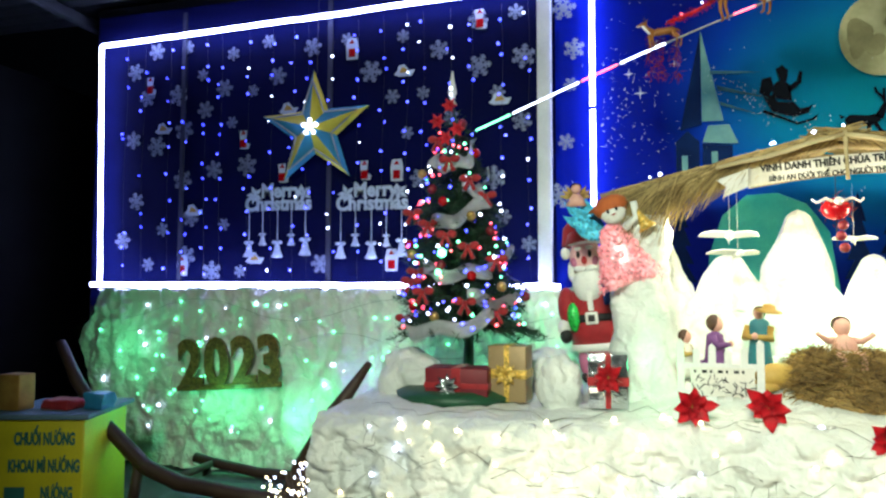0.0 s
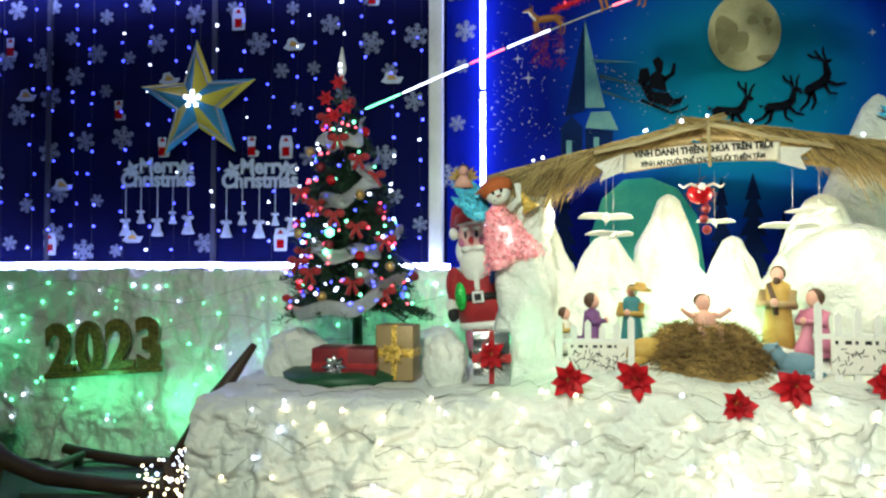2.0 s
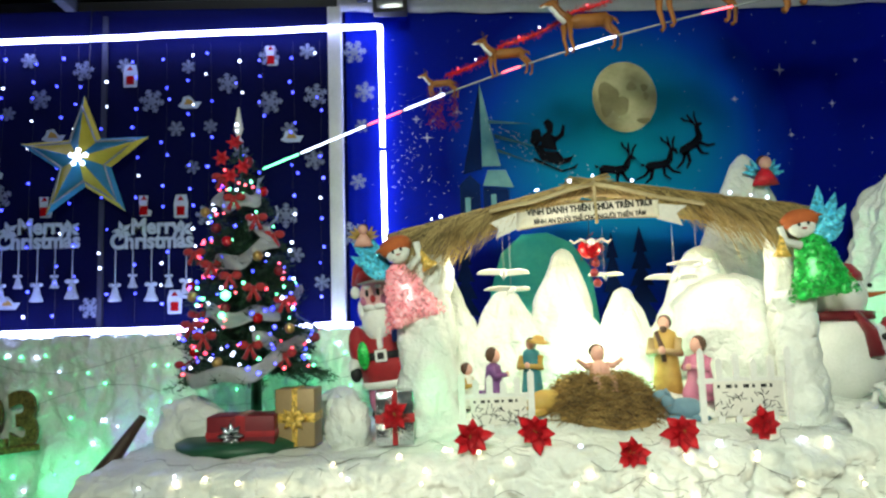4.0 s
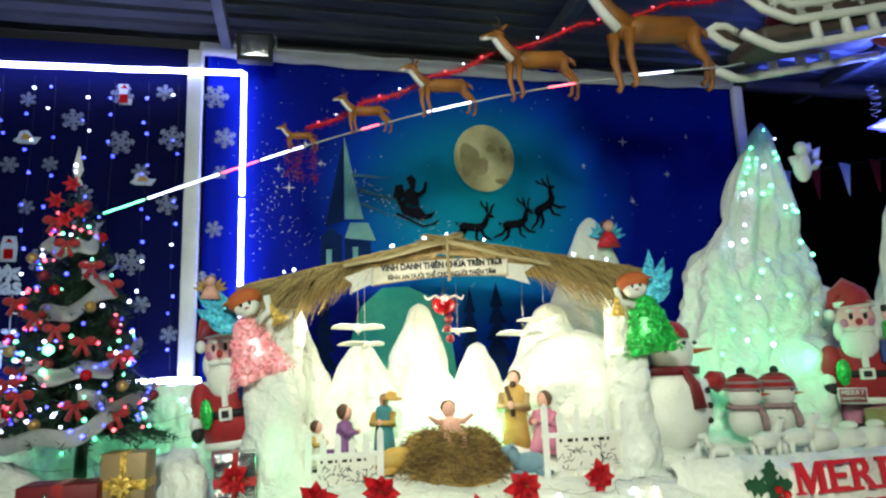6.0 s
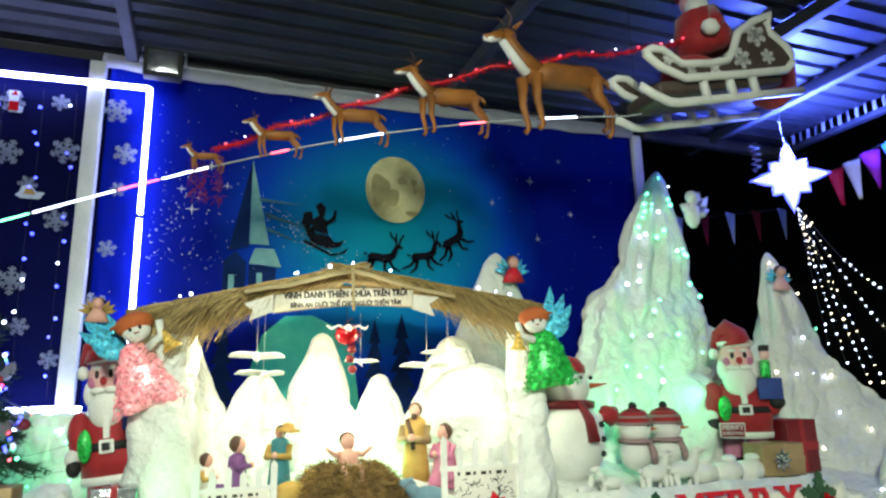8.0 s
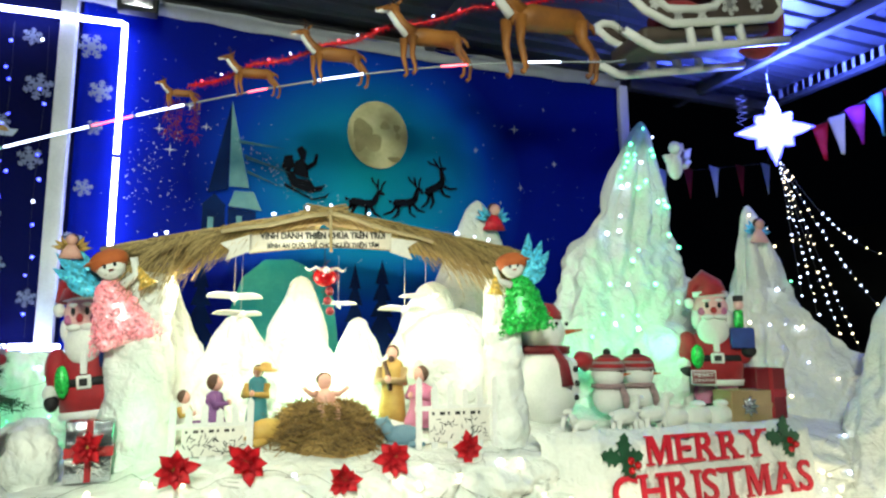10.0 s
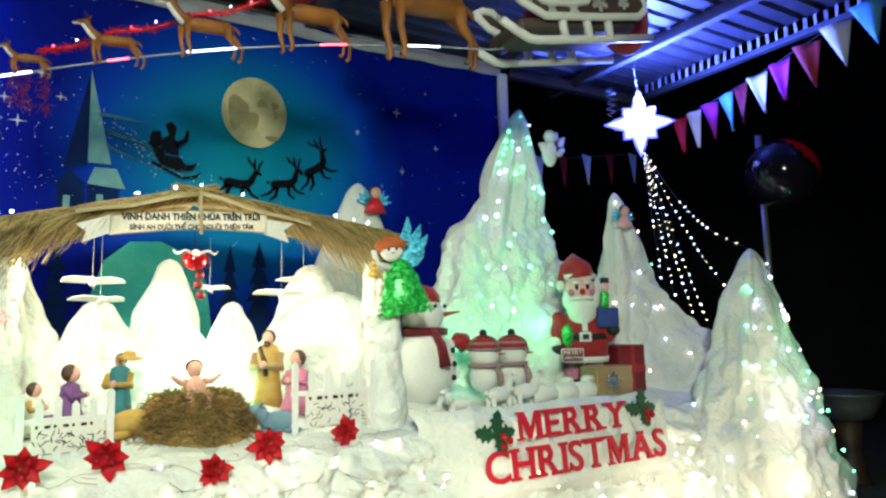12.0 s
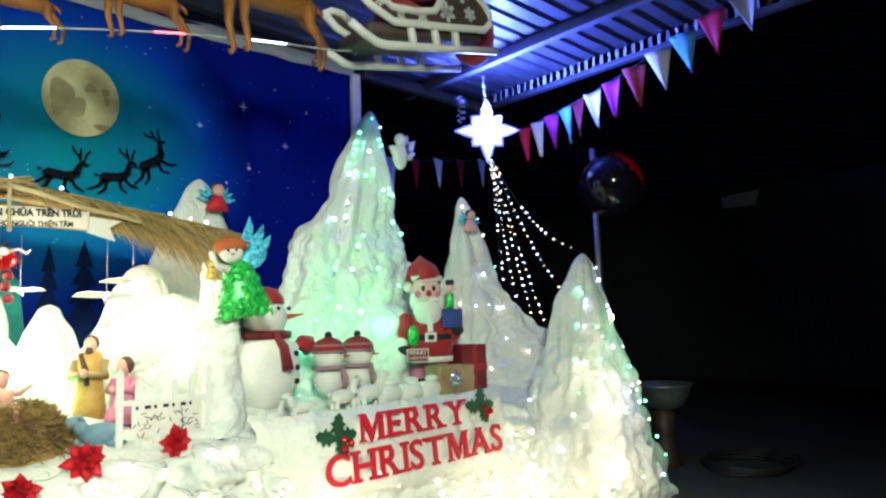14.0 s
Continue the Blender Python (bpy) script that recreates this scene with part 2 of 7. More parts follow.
def letter_row(text, size, depth, mat, parent, name, m, width, bold=0.0, serif=0.0):
    """Each letter a part of its own, spaced and scaled to a width; serif: how far the feet of thin strokes reach out."""
    made, cursor = [], 0.0
    for ch in text:
        ob = letters(ch, size, depth, mat, parent, name, None, "LEFT", 1.0, bold)
        me = ob.data
        x0, x1 = min(v.co.x for v in me.vertices), max(v.co.x for v in me.vertices)
        z0, z1 = min(v.co.z for v in me.vertices), max(v.co.z for v in me.vertices)
        if serif and ch == "M":
            bm = bmesh.new()
            half = ((0, 0), (0.30, 0), (0.30, 0.07), (0.20, 0.07), (0.20, 0.72), (0.47, 0), (0.55, 0), (0.82, 0.74), (0.82, 0.07), (0.74, 0.07), (0.74, 0), (1.10, 0), (1.10, 0.07), (1.02, 0.07), (1.02, 0.93), (1.10, 0.93), (1.10, 1), (0.80, 1), (0.56, 0.36), (0.32, 1), (0, 1), (0, 0.93), (0.09, 0.93), (0.09, 0.07), (0, 0.07))
            plate(bm, [(x0 + px * (z1 - z0), z0 + pz * (z1 - z0)) for px, pz in half], depth)
            bm.to_mesh(me)
            bm.free()
            x1 = x0 + 1.10 * (z1 - z0)
        if serif and ch not in "CSOM":
            bm = bmesh.new()
            bm.from_mesh(me)
            for z, up in ((z0, 1), (z1, -1)):
                xs = sorted(set(round(v.co.x, 4) for v in me.vertices if abs(v.co.z - z) < size * 0.02))
                runs = []
                for x in xs:
                    if runs and x - runs[-1][1] < size * 0.2:
                        runs[-1][1] = x
                    else:
                        runs.append([x, x])
                for a, b in runs:
                    if b - a < size * 0.32:
                        lo, hi = sorted((z, z + up * size * 0.075))
                        box(bm, (a - serif, -depth / 2 - 0.001, lo), (b + serif, depth / 2 + 0.001, hi))
            bm.to_mesh(me)
            bm.free()
            x0, x1 = x0 - serif * 0.6, x1 + serif * 0.6
        me.transform(Matrix.Translation((cursor - x0, 0, 0)))
        cursor += x1 - x0 + size * 0.05
        made.append(me)
    total = cursor - size * 0.05
    for me in made:
        me.transform(m @ Matrix.Diagonal((width / total, 1, 1, 1)) @ Matrix.Translation((-total / 2, 0, 0)))


# ---- structure ----
def slab(name, lo, hi, mat, label, category):
    bm = bmesh.new()
    box(bm, lo, hi)
    return tagged(part(name, bm, mat, smooth=False), label, category, kind="structure")


slab("ground", (-60, -60, -0.1), (60, 60, 0), CONCRETE, "dark grey concrete floor of the yard", "floor")
slab("wall_north", (-4.75, 5.06, 0), (4.3, 5.2, 4.1), WALL, "dark wall behind the decorated display", "wall")
slab("wall_west", (-7.2, -4, 0), (-7.05, 9, 4.1), WALL, "dark side wall in the gloom", "wall")
slab("wall_south", (-7.2, -4.2, 0), (9, -4.05, 4.1), WALL, "dark wall behind the yard", "wall")
bm = bmesh.new()
box(bm, (-4.7, 5.015, 1.3), (-0.42, 5.05, 4.0))
navy_panel = tagged(part("window_1", bm, NAVY, smooth=False), "wide dark navy window pane with pasted festive stickers", "window", kind="structure")
for x in (-2.32, -3.75):
    bm = bmesh.new()
    box(bm, (x - 0.02, 4.995, 1.3), (x + 0.02, 5.012, 3.95), 0.004)
    part("window_mullion", bm, FRAMEGREY, navy_panel)

# Corrugated roof: ribs run across, purlins run out from the wall.
bm = bmesh.new()
ribs, prof = [], ((0.0, 0.0), (0.11, 0.0), (0.13, 0.028), (0.17, 0.028), (0.19, 0.0))
ys = [-4.2 + i * 0.19 + d for i in range(51) for d, h in prof[:-1]]
hs = [h for i in range(51) for d, h in prof[:-1]]
cols = [(-7.2, 4.16), (6.25, 4.12)]
rows = [[bm.verts.new((x, y, z + h)) for y, h in zip(ys, hs)] for x, z in cols]
for k in range(len(ys) - 1):
    bm.faces.new((rows[0][k], rows[1][k], rows[1][k + 1], rows[0][k + 1]))
r = bmesh.ops.solidify(bm, geom=bm.faces[:], thickness=0.006)
roof = tagged(part("ceiling", bm, ROOFMETAL, smooth=False), "ribbed sheet metal roof over the yard", "ceiling", kind="structure")
for x in (-5.0, -2.6, -0.3, 2.2, 4.15, 5.15, 6.15):
    bm = bmesh.new()
    box(bm, (x - 0.04, -4.1, 4.0), (x + 0.04, 5.35, 4.1), 0.006)
    tagged(part("purlin", bm, DULLSTEEL), "steel purlin under the ribbed roof", "beam", kind="structure")
bm = bmesh.new()
box(bm, (4.3, 4.98, 3.96), (6.2, 5.06, 4.06), 0.006)
tagged(part("eave_beam", bm, DULLSTEEL), "painted steel beam at the roof corner", "beam", kind="structure")
# White paint on this strip stands for light on the ribbed sheet's edge.
bm = bmesh.new()
ys = [4.85 - 0.03 * i for i in range(150)]
cols = [[bm.verts.new((6.03 + (0.011 if (i // 3) % 2 else 0.0), y, z)) for i, y in enumerate(ys)] for z in (4.015, 4.115)]
for i in range(len(ys) - 1):
    bm.faces.new((cols[0][i], cols[0][i + 1], cols[1][i + 1], cols[1][i]))
bmesh.ops.solidify(bm, geom=bm.faces[:], thickness=0.004)
tagged(part("lit_sheet_edge", bm, WHITEPAINT, smooth=False), "ribbed strip at the eave, pale as the lit edge of the roof sheet", "trim", kind="structure")
bm = bmesh.new()
box(bm, (4.14, 4.96, 0), (4.24, 5.055, 3.96), 0.008)
tagged(part("post_1", bm, WHITEPAINT), "pale painted steel post beside the printed backdrop", "post", kind="structure")
bm = bmesh.new()
box(bm, (-0.57, 4.905, 0.0), (-0.465, 5.0, 3.95), 0.008)
tagged(part("post_2", bm, WHITEPAINT), "white painted post between window and backdrop", "post", kind="structure")
bm = bmesh.new()
grid(bm, 120, 5, lambda u, v: Vector((-0.5 + 4.65 * u, 4.97 + 0.035 * (v > 0.6) - 0.015 * math.sin(v * 3.1), 3.93 - 0.035 * math.sin(u * 3.1) + 0.14 * v + 0.02 * noise.noise((u * 18, v * 2, 0)))))
bmesh.ops.solidify(bm, geom=bm.faces[:], thickness=0.012)
tagged(part("backdrop_hem", bm, WHITEPAINT), "crumpled white hem along the top of the printed backdrop", "trim", kind="structure")


# ---- the stage, draped in white cloth ----
def stage_top(x, y):
    return 0.825 + smooth_step(-0.3, 0.45, x) * (0.03 + 0.30 * max(0, y - 3.4)) + 0.012 * noise.noise((x * 2.1, y * 2.3, 4))


def stage_point(u, v):
    x = -1.5 + 7.0 * u
    front = 3.30 + 0.05 * noise.noise((x * 1.4, 0, 3)) - 0.12 * smooth_step(4.6, 5.5, x) - 0.15 * smooth_step(-0.1, -0.7, x)
    if v < 0.45:
        y = 4.85 + (front - 4.85) * v / 0.45
        p, n = Vector((x, y, stage_top(x, y))), Vector((0, 0, 1))
        amp = 0.02
    else:
        w = (v - 0.45) / 0.55
        edge = smooth_step(0, 0.14, w)
        p = Vector((x, front - 0.05 * edge - 0.13 * w ** 0.7, stage_top(x, front) - 0.82 * w * (0.4 + 0.6 * edge)))
        n = Vector((0, -1, 0.25 * (1 - edge)))
        amp = 0.02 + 0.085 * edge
    c = crease((x, p.y * 0.8, p.z * 0.62), 4.6) - 0.35
    c += 0.75 * (crease((x * 0.6, p.y, p.z), 10, 9) - 0.35)
    p += n * amp * c
    if p.z < 0.004:
        p.z = 0.004
    return p


bm = bmesh.new()
grid(bm, 520, 150, stage_point)
tagged(part("draped_stage", bm, SHEET), "long table draped in crumpled white cloth like snow", "stage")


def fabric_mountain(apex, base, rx, ry, label, power=1.15, folds=9, amp=0.05, seed=0.0, nu=150, nv=110, group="cloth mountains", cap=0.08):
    """Cloth hung over a frame: pleats fan from the apex, crumples grow downwards."""
    a, b = Vector(apex), Vector(base)
    bm = bmesh.new()

    def place(u, v):
        th = 2 * math.pi * u
        c = a.lerp(b, v)
        spread = cap * math.sqrt(min(1.0, v / 0.05)) + (1 - cap) * v ** power
        ring = Vector((rx * math.cos(th), ry * math.sin(th), 0)) * spread
        p = c + ring
        out = Vector((math.cos(th), math.sin(th), 0.35))
        q = Vector((math.cos(th) * folds * 0.22, math.sin(th) * folds * 0.22, v * 2.4 + seed))
        pleat = abs(noise.noise(q + Vector((0.5, 0.2, 0)) * noise.noise(q * 0.7))) - 0.25
        cells = noise.voronoi(Vector((p.x * 1.9 + 0.5 * p.z + seed, p.y * 1.9, p.z * 1.15 - 0.4 * p.x)))[0]
        facet = min(0.7, cells[1] - cells[0]) - 0.25
        cells = noise.voronoi(Vector((p.x * 5.0 - p.z + seed, p.y * 5.0, p.z * 3.2 + p.x)))[0]
        small = min(0.6, cells[1] - cells[0]) - 0.22
        d = amp * (1.2 * pleat * smooth_step(0.0, 0.25, v) + 1.1 * facet * smooth_step(0.04, 0.4, v) + 0.75 * small * smooth_step(0.12, 0.6, v))
        d += amp * 0.55 * (crease((p.x - 0.2 * p.z, p.y, p.z * 0.6), 6.5, seed) - 0.4) * smooth_step(0.05, 0.7, v)
        p += out * d
        if v == 1:
            p.z = b.z
        return p
    rows = grid(bm, nu, nv, place, closed=True)
    bm.faces.new(rows[0])
    return tagged(part("cloth_mountain", bm, SHEET), label, "mountain", group)


fabric_mountain((3.89, 4.35, 3.36), (3.52, 4.38, 0.95), 1.06, 0.42, "tall white cloth mountain with green fairy lights", 1.2, 12, 0.115, 1.0, 220, 170, cap=0.07)
fabric_mountain((4.66, 4.02, 2.62), (4.95, 4.05, 0.8), 0.75, 0.35, "white cloth peak with a small angel near its tip", 1.1, 9, 0.085, 2.0, 170, 130)
fabric_mountain((5.18, 3.1, 2.04), (5.22, 3.22, 0.0), 0.95, 0.60, "white cloth peak at the end of the stage hung with lights", 0.98, 10, 0.10, 3.0, 190, 130)
fabric_mountain((2.47, 4.62, 2.62), (2.45, 4.62, 0.95), 0.75, 0.3, "small smooth white cloth cone behind the thatched roof", 0.95, 7, 0.03, 4.0)
for k, (x, z, r) in enumerate(((0.22, 1.92, 0.42), (0.66, 1.68, 0.48), (1.05, 1.94, 0.42), (1.44, 1.67, 0.36), (1.98, 1.93, 0.62))):
    fabric_mountain((x, 4.32, z), (x, 4.34, 1.0), r, 0.22, "bright white cloth peak behind the crib scene", 1.1, 8, 0.05, 5.0 + k, 110, 70, cap=0.14)

# Low ridge that joins the two peaks at the end of the stage.
bm = bmesh.new()


def ridge_point(u, v):
    x = 4.62 + 1.1 * u
    top = 1.95 - 0.58 * smooth_step(0, 0.65, u) + 0.1 * smooth_step(0.6, 1, u)
    y0 = 3.98 - 0.7 * u
    y = y0 - (0.22 + 0.12 * u) * v ** 1.3 - 0.02
    z = top + (0.86 - top) * v ** 0.8
    p = Vector((x, y, z))
    return p + Vector((0.1, -0.9, 0.5)) * 0.07 * (crease(p, 3.3, 12) - 0.35)


grid(bm, 110, 70, ridge_point)
tagged(part("cloth_ridge", bm, SHEET), "sagging white cloth ridge between two peaks", "mountain")

# Cloth that hangs below the window.
bm = bmesh.new()


def drape_point(u, v):
    z = 1.46 - 1.44 * v
    x = -4.40 + 4.18 * u - (1 - u) ** 6 * (0.17 * math.exp(-((z - 0.98) / 0.2) ** 2) + 0.05 * noise.noise((z * 5, 0, 3)))
    y = 4.78 - 0.1 * v
    amp = 0.08 + 0.05 * v
    p = Vector((x, y, z))
    p.y -= amp * (crease((x, 0, z * 0.45), 4.2, 21) - 0.4) + 0.03 * (crease((x, 0, z), 10, 5) - 0.4)
    if v == 0:
        p.z += 0.03 * noise.noise((x * 6, 0, 2))
    return p


grid(bm, 260, 90, drape_point)
tagged(part("cloth_drape", bm, SHEET), "crumpled white cloth hung below the window, lit green", "drape")
bm = bmesh.new()
grid(bm, 120, 8, lambda u, v: Vector((-4.42 + 4.2 * u, 4.78 + 0.26 * v, 1.45 + 0.04 * noise.noise((u * 25, v, 8)) + 0.02 * math.sin(v * 3.1))))
tagged(part("cloth_ledge", bm, WOOL), "band of white wadding on the ledge below the window", "ledge")


# ---- light tubes round the window ----
def led_tube(p0, p1, name="led_tube"):
    bm = bmesh.new()
    p0, p1 = Vector(p0), Vector(p1)
    k = max(2, int((p1 - p0).length / 0.25))
    tube(bm, [p0.lerp(p1, i / k) + Vector((0, 0, 0.006 * noise.noise((i * 0.9, p0.x, p0.z)))) for i in range(k + 1)], 0.019, 8)
    tagged(part(name, bm, LEDWHITE), "glowing white light tube framing the window", "light tube", "light tubes")


led_tube((-4.55, 4.9, 3.68), (-2.4, 4.9, 3.725))
led_tube((-2.38, 4.9, 3.725), (-0.17, 4.9, 3.78))
led_tube((-4.56, 4.9, 3.68), (-4.5, 4.9, 1.5))
led_tube((-0.16, 4.9, 3.78), (-0.16, 4.9, 2.82))
led_tube((-0.16, 4.9, 2.78), (-0.16, 4.9, 1.75))
led_tube((-4.5, 4.80, 1.49), (-2.3, 4.80, 1.49))
led_tube((-2.28, 4.80, 1.49), (-0.7, 4.80, 1.48))
led_tube((-0.68, 4.80, 1.48), (-0.40, 4.80, 1.48))


def cloth_puff(at, r, seed, label, squash=1.0, rough=0.3):
    bm = bmesh.new()
    ball(bm, (0, 0, 0), r, 0, 40, (1, 0.8, squash))
    for v in bm.verts:
        n = v.co.normalized()
        v.co += n * r * rough * (crease(v.co + Vector((seed, 0, 0)), 1.1 / r, seed) - 0.45)
    ob = part("cloth_puff", bm, SHEET)
    ob.matrix_world = pose(*at)
    tagged(ob, label, "cloth", "cloth puffs")


cloth_puff((-1.24, 3.92, 0.92), 0.19, 3, "small heap of white cloth on the edge of the stage", 1.0, 0.35)
cloth_puff((-0.3, 3.62, 0.93), 0.12, 4, "pointed white cloth puff beside the silver parcel", 1.5)
cloth_puff((-0.43, 4.15, 0.9), 0.18, 5, "white cloth heaped behind the gold parcel")
cloth_puff((2.75, 3.52, 0.9), 0.09, 6, "small white cloth heap among the lambs", 0.7)
cloth_puff((2.06, 4.25, 1.35), 0.36, 7, "bulging white cloth mass under the roof", 1.1)
cloth_puff((2.2, 4.1, 1.2), 0.26, 8, "bulging white cloth fold beside the column", 1.2)


# ---- printed backdrop ----
def print_cloth():
    """Night-sky print: dark blue edges, teal glow round the moon, dust of stars."""
    m = material("printed_sky", (0.0, 0.05, 0.3), 0.6, 0, None, 2, 90, 0.12)
    t = m.node_tree
    n = t.nodes.new
    b = t.nodes["Principled BSDF"]
    co, mp, ln, ramp = n("ShaderNodeTexCoord"), n("ShaderNodeMapping"), n("ShaderNodeVectorMath"), n("ShaderNodeValToRGB")
    mp.inputs["Location"].default_value = (-1.7, 0, -2.8)
    dist = n("ShaderNodeVectorMath")
    dist.operation = "MULTIPLY"
    dist.inputs[1].default_value = (0.72, 0, 0.78)
    ln.operation = "LENGTH"
    t.links.new(co.outputs["Object"], mp.inputs["Vector"])
    t.links.new(mp.outputs[0], dist.inputs[0])
    t.links.new(dist.outputs[0], ln.inputs[0])
    t.links.new(ln.outputs["Value"], ramp.inputs[0])
    r = ramp.color_ramp
    r.elements[0].position, r.elements[0].color = 0.0, (0.004, 0.43, 0.58, 1)
    r.elements[1].position, r.elements[1].color = 1.0, (0.001, 0.012, 0.34, 1)
    for at, c in ((0.45, (0.003, 0.30, 0.62, 1)), (0.78, (0.001, 0.07, 0.66, 1))):
        e = r.elements.new(at)
        e.color = c
    t.links.new(ramp.outputs[0], b.inputs["Base Color"])
    return matt(m)


SKYPRINT = print_cloth()
bm = bmesh.new()
grid(bm, 90, 40, lambda u, v: Vector((-0.44 + 4.6 * u, 5.0 + 0.012 * noise.noise((u * 9, v * 1.5, 1)) + 0.01 * noise.noise((u * 3, v * 5, 6)), 0.9 + 3.12 * v)))
bmesh.ops.solidify(bm, geom=bm.faces[:], thickness=0.004)
backdrop = tagged(part("backdrop", bm, SKYPRINT), "blue printed cloth with moon, church and flying sleigh", "backdrop", kind="structure")
MOON = matt(material("moon_print", (0.62, 0.58, 0.34), 0.8, 0, (0.32, 0.29, 0.15), 4.2, 30, 0))
INK = matt(material("black_print", (0.004, 0.006, 0.012), 0.7, 0, None, 6, 50, 0))
SPIRE = matt(material("spire_print", (0.20, 0.40, 0.40), 0.8, 0, (0.06, 0.20, 0.28), 3, 40, 0))
TEAL = matt(material("teal_print", (0.08, 0.24, 0.32), 0.8, 0, (0.03, 0.10, 0.18), 4, 40, 0))
STARINK = matt(material("pale_print", (0.8, 0.86, 0.95), 0.8, 0, None, 6, 50, 0))
YB = 4.972


def printed(name, polys, mat, label="", y=YB):
    bm = bmesh.new()
    for poly in polys:
        plate(bm, poly, 0.002, Matrix.Translation((0, y, 0)))
    return part(name, bm, mat, backdrop, label, smooth=False)


printed("printed_moon", [[(1.745 + 0.255 * math.cos(a * 0.131), 3.19 + 0.285 * math.sin(a * 0.131)) for a in range(48)]], MOON, "pale yellow full moon print")
CRATER = matt(material("crater_print", (0.36, 0.32, 0.17), 0.8, 0, (0.26, 0.23, 0.12), 9, 60, 0))
craters = []
for cx, cz, rx, rz in ((1.61, 3.21, 0.09, 0.11), (1.70, 3.12, 0.09, 0.08), (1.80, 3.27, 0.045, 0.04), (1.90, 3.26, 0.032, 0.035), (1.91, 3.19, 0.022, 0.035), (1.88, 2.99, 0.06, 0.025), (1.59, 3.08, 0.05, 0.06)):
    craters.append([(cx + rx * (0.9 + 0.12 * math.sin(3 * a * 0.3491 + cx * 40)) * math.cos(a * 0.3491), cz + rz * (0.9 + 0.12 * math.sin(3 * a * 0.3491 + cx * 40)) * math.sin(a * 0.3491)) for a in range(18)])
for k, poly in enumerate(craters):
    printed("printed_crater", [poly], CRATER, y=YB - 0.003 - 0.0025 * k)
printed("printed_spire", [[(0.60, 3.33), (0.745, 2.66), (0.60, 2.66)]], SPIRE, "pale church spire print")
DUSK = matt(material("dusk_print", (0.004, 0.02, 0.10), 0.8, 0, (0.003, 0.012, 0.06), 4, 40, 0))
printed("printed_spire_shade", [[(0.60, 3.33), (0.597, 2.64), (0.45, 2.6)]], DUSK, y=YB - 0.001)
printed("printed_church", [[(0.42, 2.2), (0.42, 2.52), (0.50, 2.6), (0.58, 2.52), (0.58, 2.2)], [(0.60, 2.2), (0.60, 2.5), (0.80, 2.48), (0.80, 2.2)]], DUSK, "dark blue church walls print")
printed("printed_church_roof", [[(0.60, 2.51), (0.64, 2.63), (0.78, 2.63), (0.84, 2.49)], [(0.66, 2.32), (0.66, 2.44), (0.70, 2.44), (0.70, 2.32)], [(0.46, 2.30), (0.46, 2.42), (0.50, 2.42), (0.50, 2.30)]], SPIRE, y=YB - 0.003)
printed("printed_beam", [[(0.66, 3.03), (1.0, 2.99), (0.66, 3.0)], [(0.70, 2.92), (1.05, 2.80), (0.71, 2.88)], [(0.72, 2.80), (1.0, 2.68), (0.73, 2.77)]], TEAL, y=YB - 0.001)
for tx, tw, th in ((1.57, 0.13, 2.12), (1.79, 0.16, 2.16), (0.44, 0.15, 2.1), (2.0, 0.09, 1.9)):
    tree_print = []
    for k in range(7):
        z = th - 0.13 * k
        w = tw * (0.35 + 0.12 * k)
        tree_print.append([(tx, z), (tx + w, z - 0.2), (tx - w, z - 0.2)])
    tree_print.append([(tx - 0.02, 1.0), (tx - 0.02, th - 0.5), (tx + 0.02, th - 0.5), (tx + 0.02, 1.0)])
    for k, poly in enumerate(tree_print):
        printed("printed_fir", [poly], DUSK, y=YB - 0.0006 * k)
# Teal print behind the hut, made paler to carry the hut's light on it.
LITTEAL = matt(material("lit_teal_print", (0.10, 0.62, 0.48), 0.8, 0, (0.03, 0.40, 0.40), 3, 40, 0))
printed("printed_lit_patch", [[(0.60, 1.2), (0.63, 1.7), (0.72, 1.98), (0.88, 2.12), (1.08, 2.13), (1.26, 2.05), (1.40, 1.85), (1.48, 1.2)]], LITTEAL, y=YB + 0.001)


def stag_outline(x, z, s, rear=0.0, flip=1):
    """A leaping stag as a few flat shapes."""
    rot = math.radians(rear)

    def tr(pts):
        return [(x + flip * s * (px * math.cos(rot) - pz * math.sin(rot)), z + s * (px * math.sin(rot) + pz * math.cos(rot))) for px, pz in pts]
    return [tr(p) for p in (
        [(-0.42, 0.05), (-0.3, 0.16), (0.1, 0.14), (0.34, 0.2), (0.4, 0.02), (0.2, -0.1), (-0.1, -0.08), (-0.36, -0.14)],
        [(0.24, 0.12), (0.42, 0.46), (0.5, 0.5), (0.66, 0.42), (0.64, 0.36), (0.52, 0.36), (0.44, 0.05)],
        [(0.44, 0.46), (0.36, 0.62), (0.24, 0.72), (0.2, 0.86), (0.25, 0.86), (0.3, 0.74), (0.4, 0.66), (0.4, 0.84), (0.45, 0.84), (0.48, 0.5)],
        [(0.5, 0.48), (0.54, 0.68), (0.64, 0.82), (0.68, 0.8), (0.6, 0.66), (0.56, 0.46)],
        [(0.3, 0.0), (0.42, -0.2), (0.62, -0.3), (0.62, -0.35), (0.38, -0.27), (0.2, -0.05)],
        [(0.2, -0.04), (0.16, -0.3), (0.3, -0.44), (0.27, -0.48), (0.09, -0.32), (0.08, -0.04)],
        [(-0.3, 0.0), (-0.5, -0.2), (-0.76, -0.28), (-0.76, -0.33), (-0.46, -0.27), (-0.2, -0.06)],
        [(-0.25, -0.02), (-0.34, -0.3), (-0.52, -0.44), (-0.5, -0.48), (-0.26, -0.36), (-0.14, -0.05)],
        [(-0.4, 0.1), (-0.54, 0.16), (-0.5, 0.04)])]


